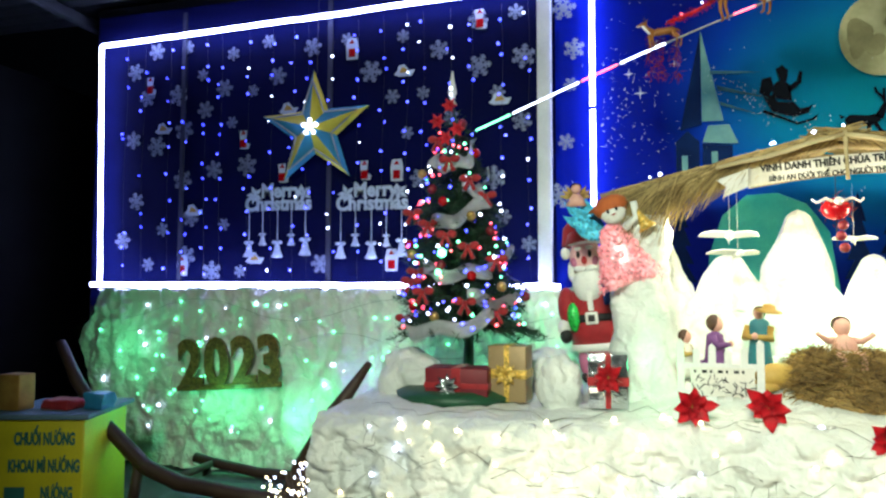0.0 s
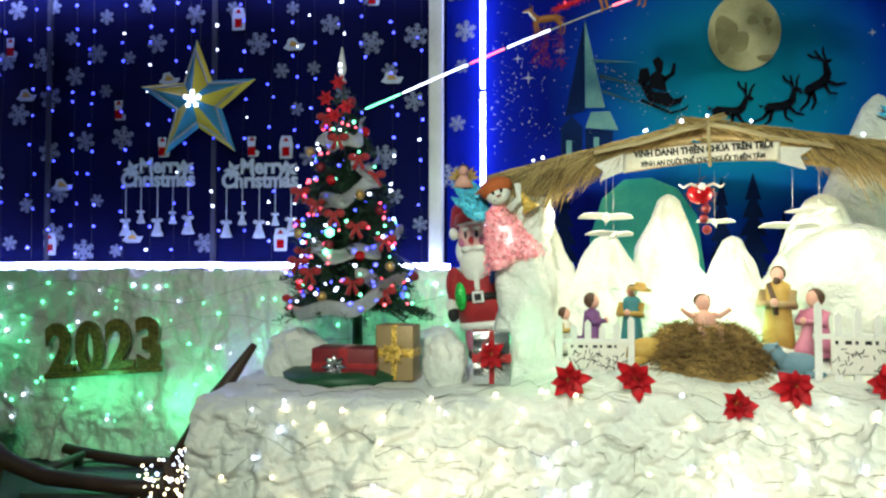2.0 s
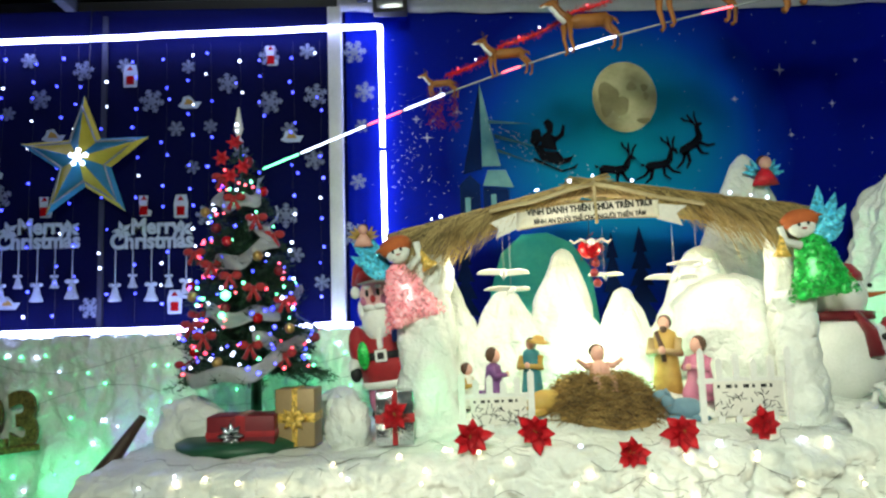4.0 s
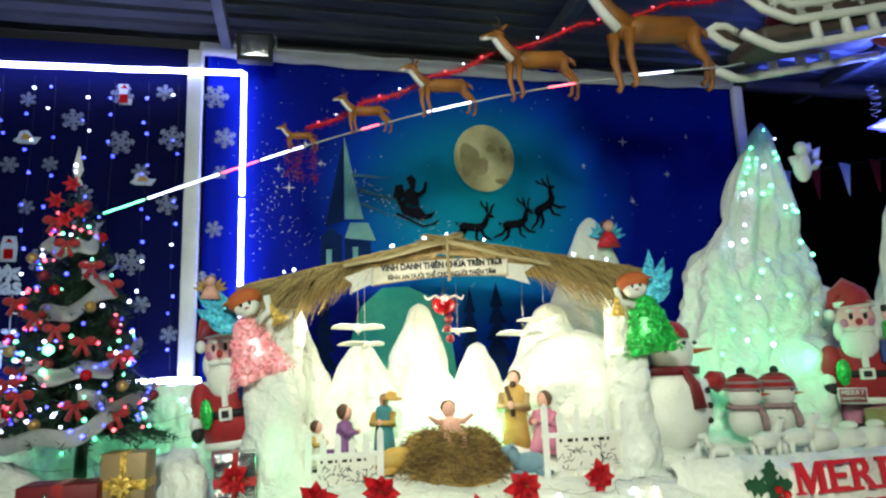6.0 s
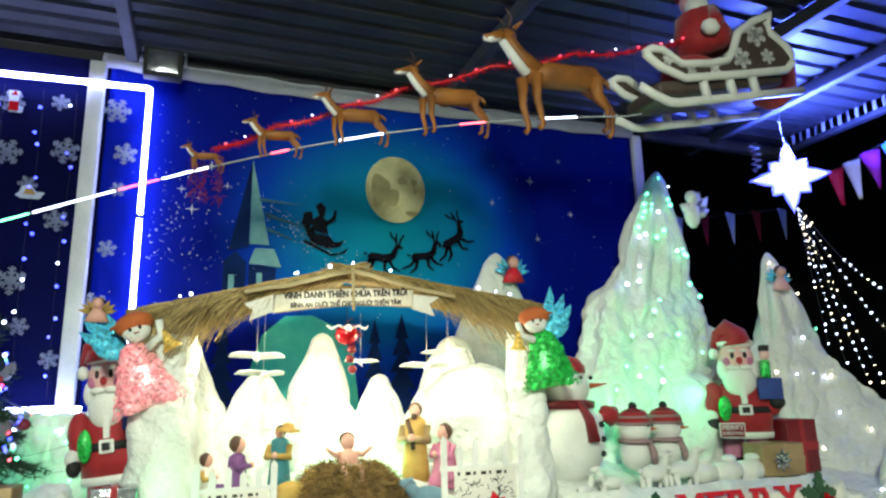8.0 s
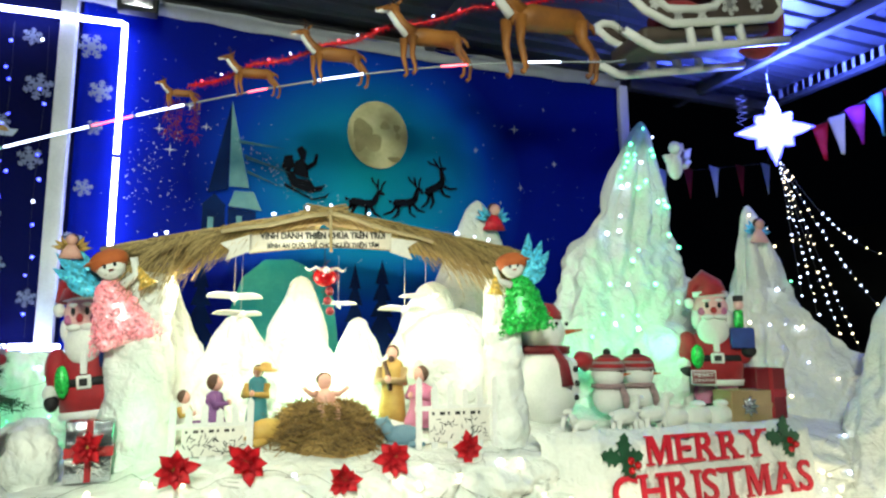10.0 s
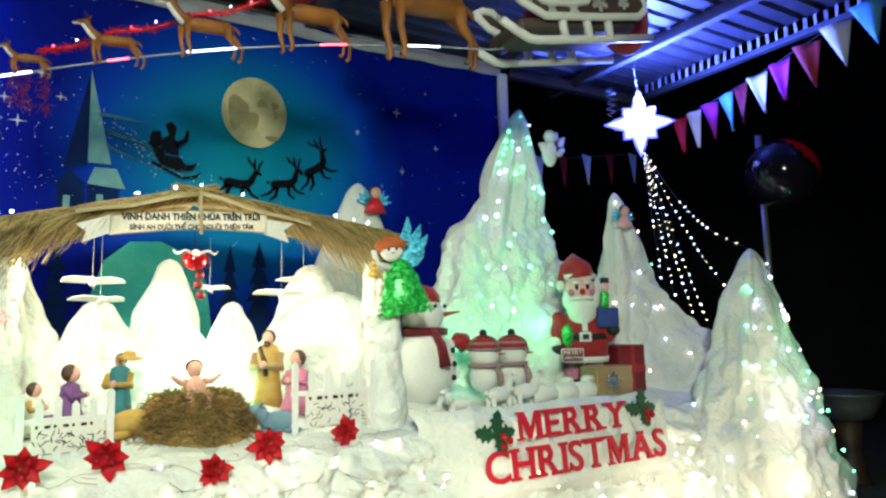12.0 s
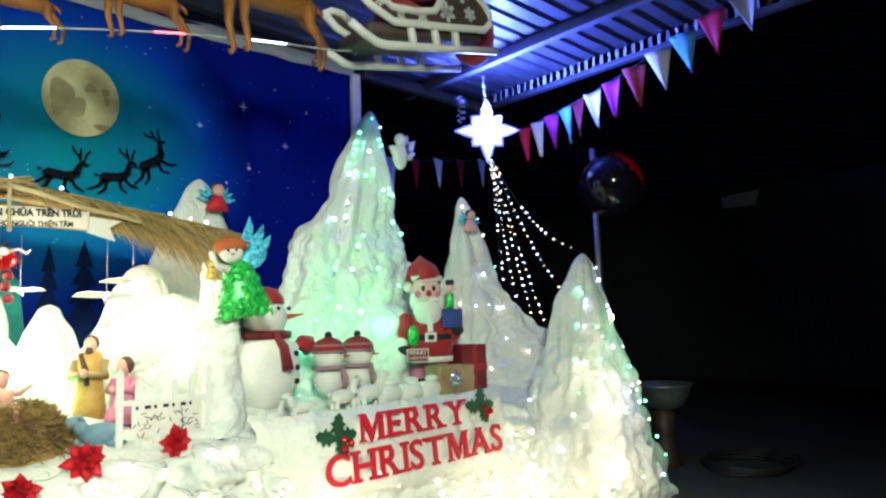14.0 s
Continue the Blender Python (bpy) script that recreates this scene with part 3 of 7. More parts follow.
printed("printed_stag", stag_outline(1.62, 2.60, 0.27, -4), INK, "black leaping stag print")
printed("printed_stag", stag_outline(1.98, 2.63, 0.26, 8), INK, "black leaping stag print")
printed("printed_stag", stag_outline(2.25, 2.78, 0.27, 32), INK, "black leaping stag print")
printed("printed_sleigh", [[(1.02, 2.78), (1.06, 2.70), (1.20, 2.655), (1.29, 2.68), (1.32, 2.74), (1.29, 2.72), (1.24, 2.71), (1.20, 2.76), (1.10, 2.77), (1.06, 2.82), (1.0, 2.83)],
                             [(1.0, 2.70), (1.22, 2.60), (1.33, 2.63), (1.35, 2.67), (1.31, 2.64), (1.22, 2.615), (1.01, 2.72)],
                             [(1.06, 2.80), (1.08, 2.90), (1.13, 2.93), (1.18, 2.88), (1.19, 2.77)], [(1.12, 2.92), (1.09, 3.0), (1.13, 3.03), (1.17, 2.99), (1.16, 2.91)],
                             [(1.16, 2.87), (1.22, 2.91), (1.24, 2.98), (1.26, 2.97), (1.25, 2.89), (1.17, 2.83)], [(0.98, 2.84), (1.0, 2.94), (1.06, 2.95), (1.08, 2.86), (1.03, 2.81)]], INK, "black loaded sleigh print")
rnd = random.Random(5)
dust, sparks = [], []
for k in range(520):
    if k < 330:
        x, z = -0.1 + abs(rnd.gauss(0, 0.34)), 2.8 + rnd.gauss(0, 0.3)
        if rnd.random() < 0.45:
            s = rnd.random()
            x, z = 0.62 + 0.9 * s, 3.0 - 0.55 * s + rnd.gauss(0, 0.07)
    else:
        x, z = rnd.uniform(-0.4, 4.1), rnd.uniform(2.0, 3.9)
    r = rnd.choice((0.003, 0.004, 0.006, 0.008)) * (0.68 if k < 330 else 0.6)
    dust.append([(x - r, z), (x, z - r), (x + r, z), (x, z + r)])
for x, z, r in ((3.0, 3.38, 0.05), (3.4, 3.1, 0.035), (2.62, 3.15, 0.03), (3.05, 2.85, 0.03), (3.62, 3.45, 0.025), (0.3, 3.25, 0.045), (0.1, 3.05, 0.04), (0.18, 2.9, 0.05), (0.42, 3.1, 0.035), (3.3, 3.6, 0.02), (2.85, 2.7, 0.02)):
    sparks.append([(x + (r if k % 2 == 0 else r * 0.16) * math.cos(k * math.pi / 4), z + (r if k % 2 == 0 else r * 0.16) * math.sin(k * math.pi / 4)) for k in range(8)])
tagged(printed("printed_stars", dust, STARINK, "tiny pale star dust print"), kind="stuff")
printed("printed_sparkle", sparks, STARINK, "four-pointed pale stars")


# ---- materials of the things ----
RED = material("red_felt", (0.42, 0.012, 0.018), 0.7, 0, (0.30, 0.006, 0.012), 14, 120, 0.3, sheen=0.2)
REDGLOSS = material("red_gloss", (0.55, 0.01, 0.015), 0.18, 0.2, (0.4, 0.005, 0.01), 8, 60, 0.05)
REDTINSEL = glitter("red_tinsel", (0.65, 0.01, 0.02), (0.4, 0.0, 0.01))
PINKGLIT = glitter("pink_sequins", (1.0, 0.46, 0.52), (1.0, 0.32, 0.40))
GREENGLIT = glitter("green_sequins", (0.03, 0.55, 0.10), (0.01, 0.26, 0.03))
TEALGLIT = glitter("teal_sequins", (0.12, 0.60, 0.80), (0.05, 0.42, 0.66))
GOLDGLIT = glitter("gold_sequins", (0.75, 0.5, 0.12), (0.55, 0.33, 0.05))
BROWNGLIT = glitter("bronze_glitter", (0.22, 0.12, 0.04), (0.10, 0.05, 0.02))
WHITEGLOSS = material("white_gloss", (0.82, 0.82, 0.80), 0.35, 0, (0.74, 0.74, 0.72), 5, 60, 0.05)
SKIN = material("pink_plaster", (0.72, 0.40, 0.32), 0.55, 0, (0.64, 0.32, 0.26), 10, 60, 0.05)
PINKFOAM = material("pink_foam", (0.88, 0.52, 0.50), 0.7, 0, (0.8, 0.44, 0.44), 8, 80, 0.15)
HAIR = material("brown_hair", (0.09, 0.04, 0.02), 0.6, 0, (0.05, 0.02, 0.01), 15, 70, 0.3)
ORANGE = material("orange_felt", (0.55, 0.14, 0.03), 0.8, 0, (0.40, 0.08, 0.02), 9, 90, 0.4)
BLACK = material("black_felt", (0.012, 0.012, 0.014), 0.7, 0, None, 10, 80, 0.2)
GOLD = material("gold_foil", (0.62, 0.40, 0.14), 0.32, 0.65, (0.48, 0.30, 0.10), 6, 50, 0.15)
KRAFT = material("kraft_gold", (0.44, 0.31, 0.16), 0.42, 0.25, (0.36, 0.25, 0.12), 6, 50, 0.1)
SILVER = material("silver_foil", (0.75, 0.76, 0.80), 0.16, 0.95, (0.5, 0.52, 0.56), 9, 30, 0.6)
DARKRED = material("dark_red_paper", (0.22, 0.008, 0.018), 0.5, 0.05, (0.15, 0.005, 0.012), 5, 60, 0.1)
BLUEFELT = material("blue_felt", (0.02, 0.06, 0.30), 0.7, 0, (0.012, 0.035, 0.2), 9, 90, 0.3)
PURPLE = material("purple_robe", (0.20, 0.07, 0.26), 0.6, 0, (0.13, 0.04, 0.18), 9, 60, 0.1)
PINKROBE = material("pink_robe", (0.62, 0.20, 0.34), 0.6, 0, (0.5, 0.14, 0.26), 9, 60, 0.1)
TEALROBE = material("teal_robe", (0.03, 0.22, 0.26), 0.6, 0, (0.02, 0.14, 0.18), 9, 60, 0.1)
OCHRE = material("ochre_robe", (0.55, 0.36, 0.08), 0.6, 0, (0.38, 0.2, 0.04), 9, 60, 0.1)
BLUEGREY = material("blue_grey_robe", (0.16, 0.28, 0.36), 0.6, 0, (0.1, 0.2, 0.28), 9, 60, 0.1)
STRAW = material("dry_straw", (0.46, 0.34, 0.14), 0.75, 0, (0.28, 0.19, 0.07), 5, 60, 0.2, island=0.6)
NESTSTRAW = material("brown_straw", (0.30, 0.19, 0.06), 0.8, 0, (0.17, 0.10, 0.03), 6, 60, 0.2, island=0.6)
BAMBOO = material("bamboo_pole", (0.40, 0.28, 0.12), 0.5, 0, (0.28, 0.18, 0.07), 6, 60, 0.1)
PALEBAMBOO = material("pale_bamboo", (0.58, 0.47, 0.26), 0.5, 0, (0.42, 0.32, 0.15), 6, 60, 0.1)
PINE = material("tree_needles", (0.012, 0.055, 0.022), 0.6, 0, (0.006, 0.03, 0.012), 6, 80, 0.1, island=0.5)
LEAFGREEN = material("leaf_green", (0.012, 0.09, 0.04), 0.5, 0, (0.008, 0.055, 0.025), 9, 60, 0.1)
PETAL = material("red_petal", (0.78, 0.012, 0.03), 0.55, 0, (0.34, 0.004, 0.015), 16, 90, 0.25)
DEERHIDE = material("deer_hide", (0.36, 0.13, 0.018), 0.6, 0, (0.17, 0.06, 0.012), 6, 100, 0.3)
DARKWOOD = material("dark_wood", (0.055, 0.028, 0.016), 0.55, 0, (0.03, 0.015, 0.009), 6, 80, 0.3)
YELLOWBOARD = material("yellow_board", (0.78, 0.72, 0.02), 0.5, 0, (0.66, 0.60, 0.02), 4, 70, 0.05)
TEALINK = material("teal_ink", (0.03, 0.20, 0.18), 0.6, 0, None, 6, 60, 0)
RIBBON = material("white_ribbon", (0.72, 0.74, 0.76), 0.45, 0.1, (0.55, 0.57, 0.6), 12, 120, 0.4)
STICKER = material("white_sticker", (0.56, 0.66, 0.80), 0.5, 0, (0.42, 0.50, 0.64), 8, 70, 0)
FLAKE = material("pale_sticker", (0.24, 0.28, 0.40), 0.6, 0, (0.14, 0.17, 0.28), 8, 70, 0)
PAPER = material("white_paper", (0.80, 0.78, 0.72), 0.6, 0, (0.72, 0.69, 0.62), 3, 60, 0.05)
REDLETTER = material("red_letter", (0.58, 0.008, 0.03), 0.5, 0, (0.50, 0.006, 0.025), 10, 90, 0.1)
BLUEPAINT = material("star_blue", (0.03, 0.28, 0.50), 0.45, 0, (0.02, 0.2, 0.4), 6, 60, 0.05)
YELLOWPAINT = material("star_yellow", (0.70, 0.60, 0.06), 0.45, 0, (0.55, 0.46, 0.05), 6, 60, 0.05)
SLEIGHBROWN = material("sleigh_brown", (0.085, 0.06, 0.045), 0.6, 0, (0.05, 0.035, 0.028), 6, 80, 0.2)
MIRRORBALL = material("black_gloss", (0.012, 0.010, 0.018), 0.06, 0.3, None, 4, 40, 0)
ROPECLEAR = material("clear_rope", (0.42, 0.46, 0.5), 0.25, 0, None, 10, 60, 0.1)
B_BLUE = glow("bulb_blue", (0.015, 0.022, 1.0), 5)
B_WHITE = glow("bulb_white", (0.6, 0.7, 1.0), 5)
B_WARM = glow("bulb_warm", (1.0, 0.84, 0.5), 5)
B_GREEN = glow("bulb_green", (0.10, 1.0, 0.42), 4)
B_RED = glow("bulb_red", (1.0, 0.03, 0.08), 4)
B_STAR = glow("star_white", (0.36, 0.42, 1.0), 5)
# Glow colour for the fringe of glare round the star light.
B_STARFRINGE = glow("star_blue", (0.05, 0.06, 1.0), 3)
B_STARLINE = glow("star_line", (0.55, 0.6, 1.0), 5)
BULBS = [B_BLUE, B_WHITE, B_WARM, B_GREEN, B_RED]


def bulbs(name, places, r, parent=None, label=""):
    """Tiny lamps: places are (point, colour index, scale)."""
    bm = bmesh.new()
    for p, mi, s in places:
        v = bmesh.ops.create_icosphere(bm, subdivisions=1, radius=r * s, matrix=Matrix.Translation(p))
        for f in set(f for x in v["verts"] for f in x.link_faces):
            f.material_index = mi
    return tagged(part(name, bm, BULBS, parent, label), kind="stuff")


rnd = random.Random(11)

# ---- window: curtain lights, stickers, star, greetings ----
for k in range(19):
    x = -4.32 + 0.205 * k + rnd.uniform(-0.05, 0.05)
    s = thing("curtain_light_strand", "hanging strand of small blue and white lights", "fairy lights", group="curtain light strands")
    bm = bmesh.new()
    tube(bm, [(x + 0.01 * math.sin(i), 4.965, 3.7 - 0.27 * i) for i in range(9)], 0.0012, 4)
    part("wire", bm, WIRE, s)
    n = 13
    places = []
    for i in range(n):
        if rnd.random() < (0.34 if x < -3.2 else 0.2):
            continue
        blue = rnd.random() < (0.97 if x < -3.0 else 0.8)
        places.append(((x + rnd.uniform(-0.035, 0.035), 4.955, 3.62 - 2.08 * i / n - rnd.uniform(0, 0.12)), 0 if blue else 1, rnd.uniform(0.75, 1.15)))
    bulbs("bulbs", places, 0.0115, s)

bm = bmesh.new()
for a in range(6):
    m = pose(0, 0, 0, 0, 60 * a, 0)
    box(bm, (-0.006, -0.002, 0.0), (0.006, 0.002, 0.075), m=m)
    for h, l in ((0.03, 0.026), (0.052, 0.022)):
        for sgn in (-50, 50):
            box(bm, (-0.005, -0.002, 0), (0.005, 0.002, l), m=m @ Matrix.Translation((0, 0, h)) @ pose(0, 0, 0, 0, sgn, 0))
    box(bm, (-0.016, -0.002, 0.012), (0.016, 0.002, 0.022), m=m)
flake = part("snowflake_sticker", bm, FLAKE, smooth=False)
flake_mesh = flake.data
bpy.data.objects.remove(flake)
taken = [(-2.38, 2.77, 0.55), (-2.78, 2.05, 0.42), (-1.95, 2.05, 0.42)]
count = 0
for k in range(600):
    x, z, sz = rnd.uniform(-4.4, -0.25), rnd.uniform(1.6, 3.65), rnd.choice((0.75, 0.85, 1.1, 1.3))
    if -0.62 < x < -0.42 or any((x - a) ** 2 + (z - b) ** 2 < (c + 0.09) ** 2 for a, b, c in taken):
        continue
    taken.append((x, z, 0.17))
    ob = new("snowflake_sticker", flake_mesh)
    ob.matrix_world = Matrix.Translation((x, 5.006 if x < -0.45 else 4.965, z)) @ pose(0, 0, 0, 0, rnd.uniform(0, 60), 0) @ Matrix.Diagonal((sz, 1, sz, 1))
    tagged(ob, "white snowflake sticker pasted on the dark window", "sticker", "snowflake stickers")
    count += 1
    if count > 62:
        break


def toy_sticker(x, z, kind):
    """A small coloured paste-on: a stocking, a parcel or a sleigh bell."""
    s = thing("festive_sticker", "small red and white festive sticker on the window", "sticker", (x, 5.004, z), "festive stickers")
    bm = bmesh.new()
    if kind == 0:
        plate(bm, [(-0.05, -0.09), (0.05, -0.09), (0.055, 0.02), (0.04, 0.09), (-0.04, 0.09), (-0.055, 0.02)], 0.004)
    elif kind == 1:
        plate(bm, [(-0.09, -0.03), (-0.05, -0.05), (0.06, -0.05), (0.09, 0.0), (0.04, 0.0), (0.0, 0.05), (-0.05, 0.04), (-0.06, 0.0)], 0.004)
    else:
        plate(bm, [(-0.03, -0.08), (0.05, -0.08), (0.06, -0.04), (0.02, -0.02), (0.03, 0.08), (-0.04, 0.08)], 0.004)
    part("backing", bm, STICKER, s, smooth=False)
    bm = bmesh.new()
    if kind == 1:
        plate(bm, [(-0.04, -0.02), (0.04, -0.02), (0.02, 0.01), (-0.02, 0.03)], 0.003, Matrix.Translation((0, -0.006, 0)))
        part("motif", bm, OCHRE, s, smooth=False)
    else:
        plate(bm, [(-0.03, -0.07), (0.03, -0.07), (0.03, 0.0), (-0.03, 0.0)], 0.003, Matrix.Translation((0, -0.006, 0)))
        plate(bm, [(-0.025, 0.045), (0.025, 0.045), (0.0, 0.08)], 0.003, Matrix.Translation((0, -0.006, 0)))
        part("motif", bm, REDGLOSS, s, smooth=False)


for x, z, k in ((-2.12, 3.46, 0), (-3.13, 2.75, 2), (-1.76, 1.69, 0), (-3.72, 1.66, 0), (-1.66, 3.24, 1), (-3.0, 1.72, 1), (-3.62, 2.15, 1), (-2.7, 3.0, 1), (-1.03, 3.6, 2), (-0.62 - 0.25, 2.95, 1), (-2.75, 2.44, 2), (-1.72, 2.42, 0), (-2.0, 2.43, 2), (-4.1, 3.3, 2), (-3.95, 2.9, 1)):
    toy_sticker(x, z, k)


def greeting(x, z):
    s = thing("greeting_hanger", "white cut-out Merry Christmas greeting with hanging bells", "sign", (x, 4.985, z), "greeting hangers")
    for text, dz in (("Merry", 0.035), ("Christmas", -0.075)):
        letters(text, 0.165, 0.008, STICKER, s, "lettering", Matrix.Translation((0.03 if dz > 0 else 0, 0, dz)), squeeze=0.92, bold=0.006)
    for sx in (-0.22, 0.24):
        bm = bmesh.new()
        for a in range(5):
            plate(bm, [(0, 0), (0.02, 0.035), (0, 0.08), (-0.02, 0.035)], 0.006, Matrix.Translation((sx, 0, 0.06)) @ pose(0, 0, 0, 0, a * 72 - 20, 0))
        part("leaf_spray", bm, STICKER, s, smooth=False)
    for i, (bx, drop, sc) in enumerate(((-0.27, 0.28, 1.0), (-0.14, 0.21, 0.75), (0.0, 0.28, 1.05), (0.13, 0.22, 0.7), (0.26, 0.26, 1.1))):
        bm = bmesh.new()
        tube(bm, [(bx, 0, -0.08), (bx, 0, -0.08 - drop)], 0.004, 5)
        part("cord", bm, STICKER, s)
        bm = bmesh.new()
        lathe(bm, [(0.006, 0.0), (0.02 * sc, -0.012), (0.03 * sc, -0.06 * sc), (0.048 * sc, -0.10 * sc), (0.05 * sc, -0.112 * sc), (0.012, -0.115 * sc)], (bx, 0, -0.08 - drop), 14, m=Matrix.Diagonal((1, 0.35, 1, 1)))
        b = part("bell", bm, STICKER, s)
        bm = bmesh.new()
        for sg in (-1, 1):
            ball(bm, (bx + sg * 0.025 * sc, -0.004, -0.08 - drop + 0.008), 0.022 * sc, 0, 8, (1, 0.3, 0.7))
        part("bow", bm, STICKER, b)


greeting(-2.78, 2.2)
greeting(-1.93, 2.18)

star = thing("star_lantern", "five-pointed blue and yellow star lantern with a lit middle", "star lantern", (-2.38, 4.86, 2.76), turn=0)
tips = []
for k in range(10):
    r = 0.50 if k % 2 == 0 else 0.20
    a = math.radians(90 - 36 * k + 2)
    tips.append((r * math.cos(a), r * math.sin(a)))
for k in range(10):
    bm = bmesh.new()
    a, b = tips[k], tips[(k + 1) % 10]
    v = [bm.verts.new((0, -0.11, 0)), bm.verts.new((a[0], 0, a[1])), bm.verts.new((b[0], 0, b[1])), bm.verts.new((0, 0.03, 0))]
    bm.faces.new((v[0], v[1], v[2]))
    bm.faces.new((v[3], v[2], v[1]))
    part("facet", bm, BLUEPAINT if k % 2 else YELLOWPAINT, star, smooth=False)
bm = bmesh.new()
loop = [(0.82 * x, -0.034, 0.82 * z) for x, z in tips]
dense = [Vector(p).lerp(Vector(q), f) for p, q in zip(loop, loop[1:] + loop[:1]) for f in (0.0, 0.5)]
tube(bm, dense + dense[:2], 0.009, 6)
part("light_outline", bm, ROPECLEAR, star, "clear light tube that is switched off")
bm = bmesh.new()
ball(bm, (0, -0.115, 0), 0.03, 0, 12)
part("lamp", bm, B_WHITE, star, "glowing white lamp at the middle")
# Five small lamps added to widen the glow of the lit middle.
for k in range(5):
    a = math.radians(90 + 72 * k)
    bm = bmesh.new()
    ball(bm, (0.055 * math.cos(a), -0.10, 0.055 * math.sin(a)), 0.017, 0, 10)
    part("lamp", bm, B_WHITE, star)
bm = bmesh.new()
tube(bm, [(0, 0.02, 0.46), (0.0, 0.03, 0.8), (0.0, 0.05, 1.3)], 0.003, 5)
part("cord", bm, WIRE, star)

# Raised year on the cloth.
year = thing("year_sign", "bronze glitter number sign pinned on the white cloth", "sign", (-3.0, 4.66, 0.67), turn=0)
letter_row("2023", 0.53, 0.03, BROWNGLIT, year, "numeral", pose(0, 0, 0.02, 0, -4.5, 0), 0.92, 0.022)
bm = bmesh.new()
box(bm, (-0.47, -0.028, -0.03), (0.47, -0.002, 0.015), 0.006, m=pose(0, 0, 0.02, 0, -4.5, 0))
part("base_bar", bm, BROWNGLIT, year)

# ---- Christmas tree ----
TX, TY, TZ = -0.9, 4.02, 0.84
tree = thing("christmas_tree", "dark green artificial Christmas tree with lights, bows and white ribbon", "christmas tree", (TX, TY, TZ))
bm = bmesh.new()
tube(bm, [(0, 0, 0.0), (0.005, 0, 0.5), (-0.05, 0, 1.2), (-0.1, 0, 1.86)], [0.035, 0.03, 0.02, 0.006], 10)
part("trunk", bm, LEAFGREEN, tree)


def lean(z):
    return -0.11 * (z / 1.95)


def tree_radius(z):
    h = (z - 0.36) / 1.52
    return (0.43 * max(0, 1 - h) ** 0.82 + 0.025) * (0.86 + 0.14 * math.cos(h * 6 * 2 * math.pi))


verts, faces = [], []


def needle(p, d, l, w):
    side = d.cross(Vector((rnd.uniform(-1, 1), rnd.uniform(-1, 1), rnd.uniform(-1, 1)))).normalized() * w
    k = len(verts)
    verts.extend((p - side, p + side, p + d * l))
    faces.append((k, k + 1, k + 2))


for k in range(760):
    z = 0.36 + 1.46 * (1 - math.sqrt(1 - rnd.random() * 0.9995))
    th = rnd.uniform(0, 2 * math.pi)
    R = tree_radius(z) * rnd.uniform(0.86, 1.12)
    out = Vector((math.cos(th), math.sin(th), 0))
    steps = max(3, int(R / 0.022))
    for i in range(1, steps + 1):
        f = i / steps
        p = Vector((lean(z), 0, z)) + out * (R * f) + Vector((0, 0, 0.03 * math.sin(f * 3) - 0.05 * f * f))
        for j in range(5):
            d = (out * 0.7 + Vector((rnd.uniform(-1, 1), rnd.uniform(-1, 1), rnd.uniform(-0.7, 0.8)))).normalized()
            needle(p, d, rnd.uniform(0.03, 0.06), 0.0035)
me = bpy.data.meshes.new("needles")
me.from_pydata([tuple(v) for v in verts], [], faces)
me.materials.append(PINE)
crown = new("crown", me)
crown.parent = tree
tagged(crown, "dense dark green plastic needles", kind="stuff")
for z0, th0, span in ((0.42, 3.3, 2.6), (0.75, 4.0, 2.3), (1.05, 3.2, 2.6), (1.42, 3.9, 2.3), (0.58, 5.0, 1.6), (1.25, 5.1, 1.4)):
    bm = bmesh.new()

    def garland(u, v):
        th = th0 + span * u
        z = z0 + 0.13 * u - 0.10 * math.sin(u * math.pi) + 0.02 * math.sin(u * 17) + 0.085 * (v - 0.5)
        r = tree_radius(max(z, 0.42)) * 1.0 + 0.01 + 0.012 * math.sin(u * 23 + v * 3)
        return Vector((lean(z) + r * math.cos(th), r * math.sin(th), z))
    grid(bm, 40, 5, garland)
    bmesh.ops.solidify(bm, geom=bm.faces[:], thickness=0.003)
    part("ribbon", bm, RIBBON, tree, "wide white gauze ribbon")


def on_tree(th, z, extra=0.02):
    r = tree_radius(z) + extra
    return Vector((lean(z) + r * math.cos(th), r * math.sin(th), z))


for k in range(30):
    z = 0.42 + 1.38 * (1 - (1 - (k + 0.5) / 30 * 0.99) ** 0.6)
    th = math.radians(185 + (k * 67.5 + 11 * (k // 8)) % 170)
    p = on_tree(th, z)
    bm = bmesh.new()
    if k % 2 == 0:
        for sg in (-1, 1):
            ball(bm, (p.x + sg * 0.036, p.y - 0.01, p.z + 0.006), 0.032, 0, 8, (1, 0.5, 0.75))
            tube(bm, [(p.x, p.y - 0.02, p.z), (p.x + sg * 0.03, p.y - 0.02, p.z - 0.07)], [0.008, 0.016], 5)
        ball(bm, (p.x, p.y - 0.02, p.z), 0.015, 0, 8)
        part("bow", bm, RED, tree, "red felt bow")
    else:
        ball(bm, p, 0.03, 0, 12)
        part("bauble", bm, (REDGLOSS, GOLD, DARKRED)[k % 3], tree)
for dx, z in ((0.0, 1.77), (-0.07, 1.66), (0.06, 1.60), (-0.02, 1.55)):
    bm = bmesh.new()
    p = Vector((lean(z) + dx, -tree_radius(z) - 0.03, z))
    for a in range(6):
        m = Matrix.Translation(p) @ pose(0, 0, 0, 14, a * 60 + 20 * z, 0)
        plate(bm, [(0, 0), (0.016, 0.022), (0, 0.056), (-0.016, 0.022)], 0.004, m)
    part("flower", bm, PETAL, tree, "red cloth flower")
places = []
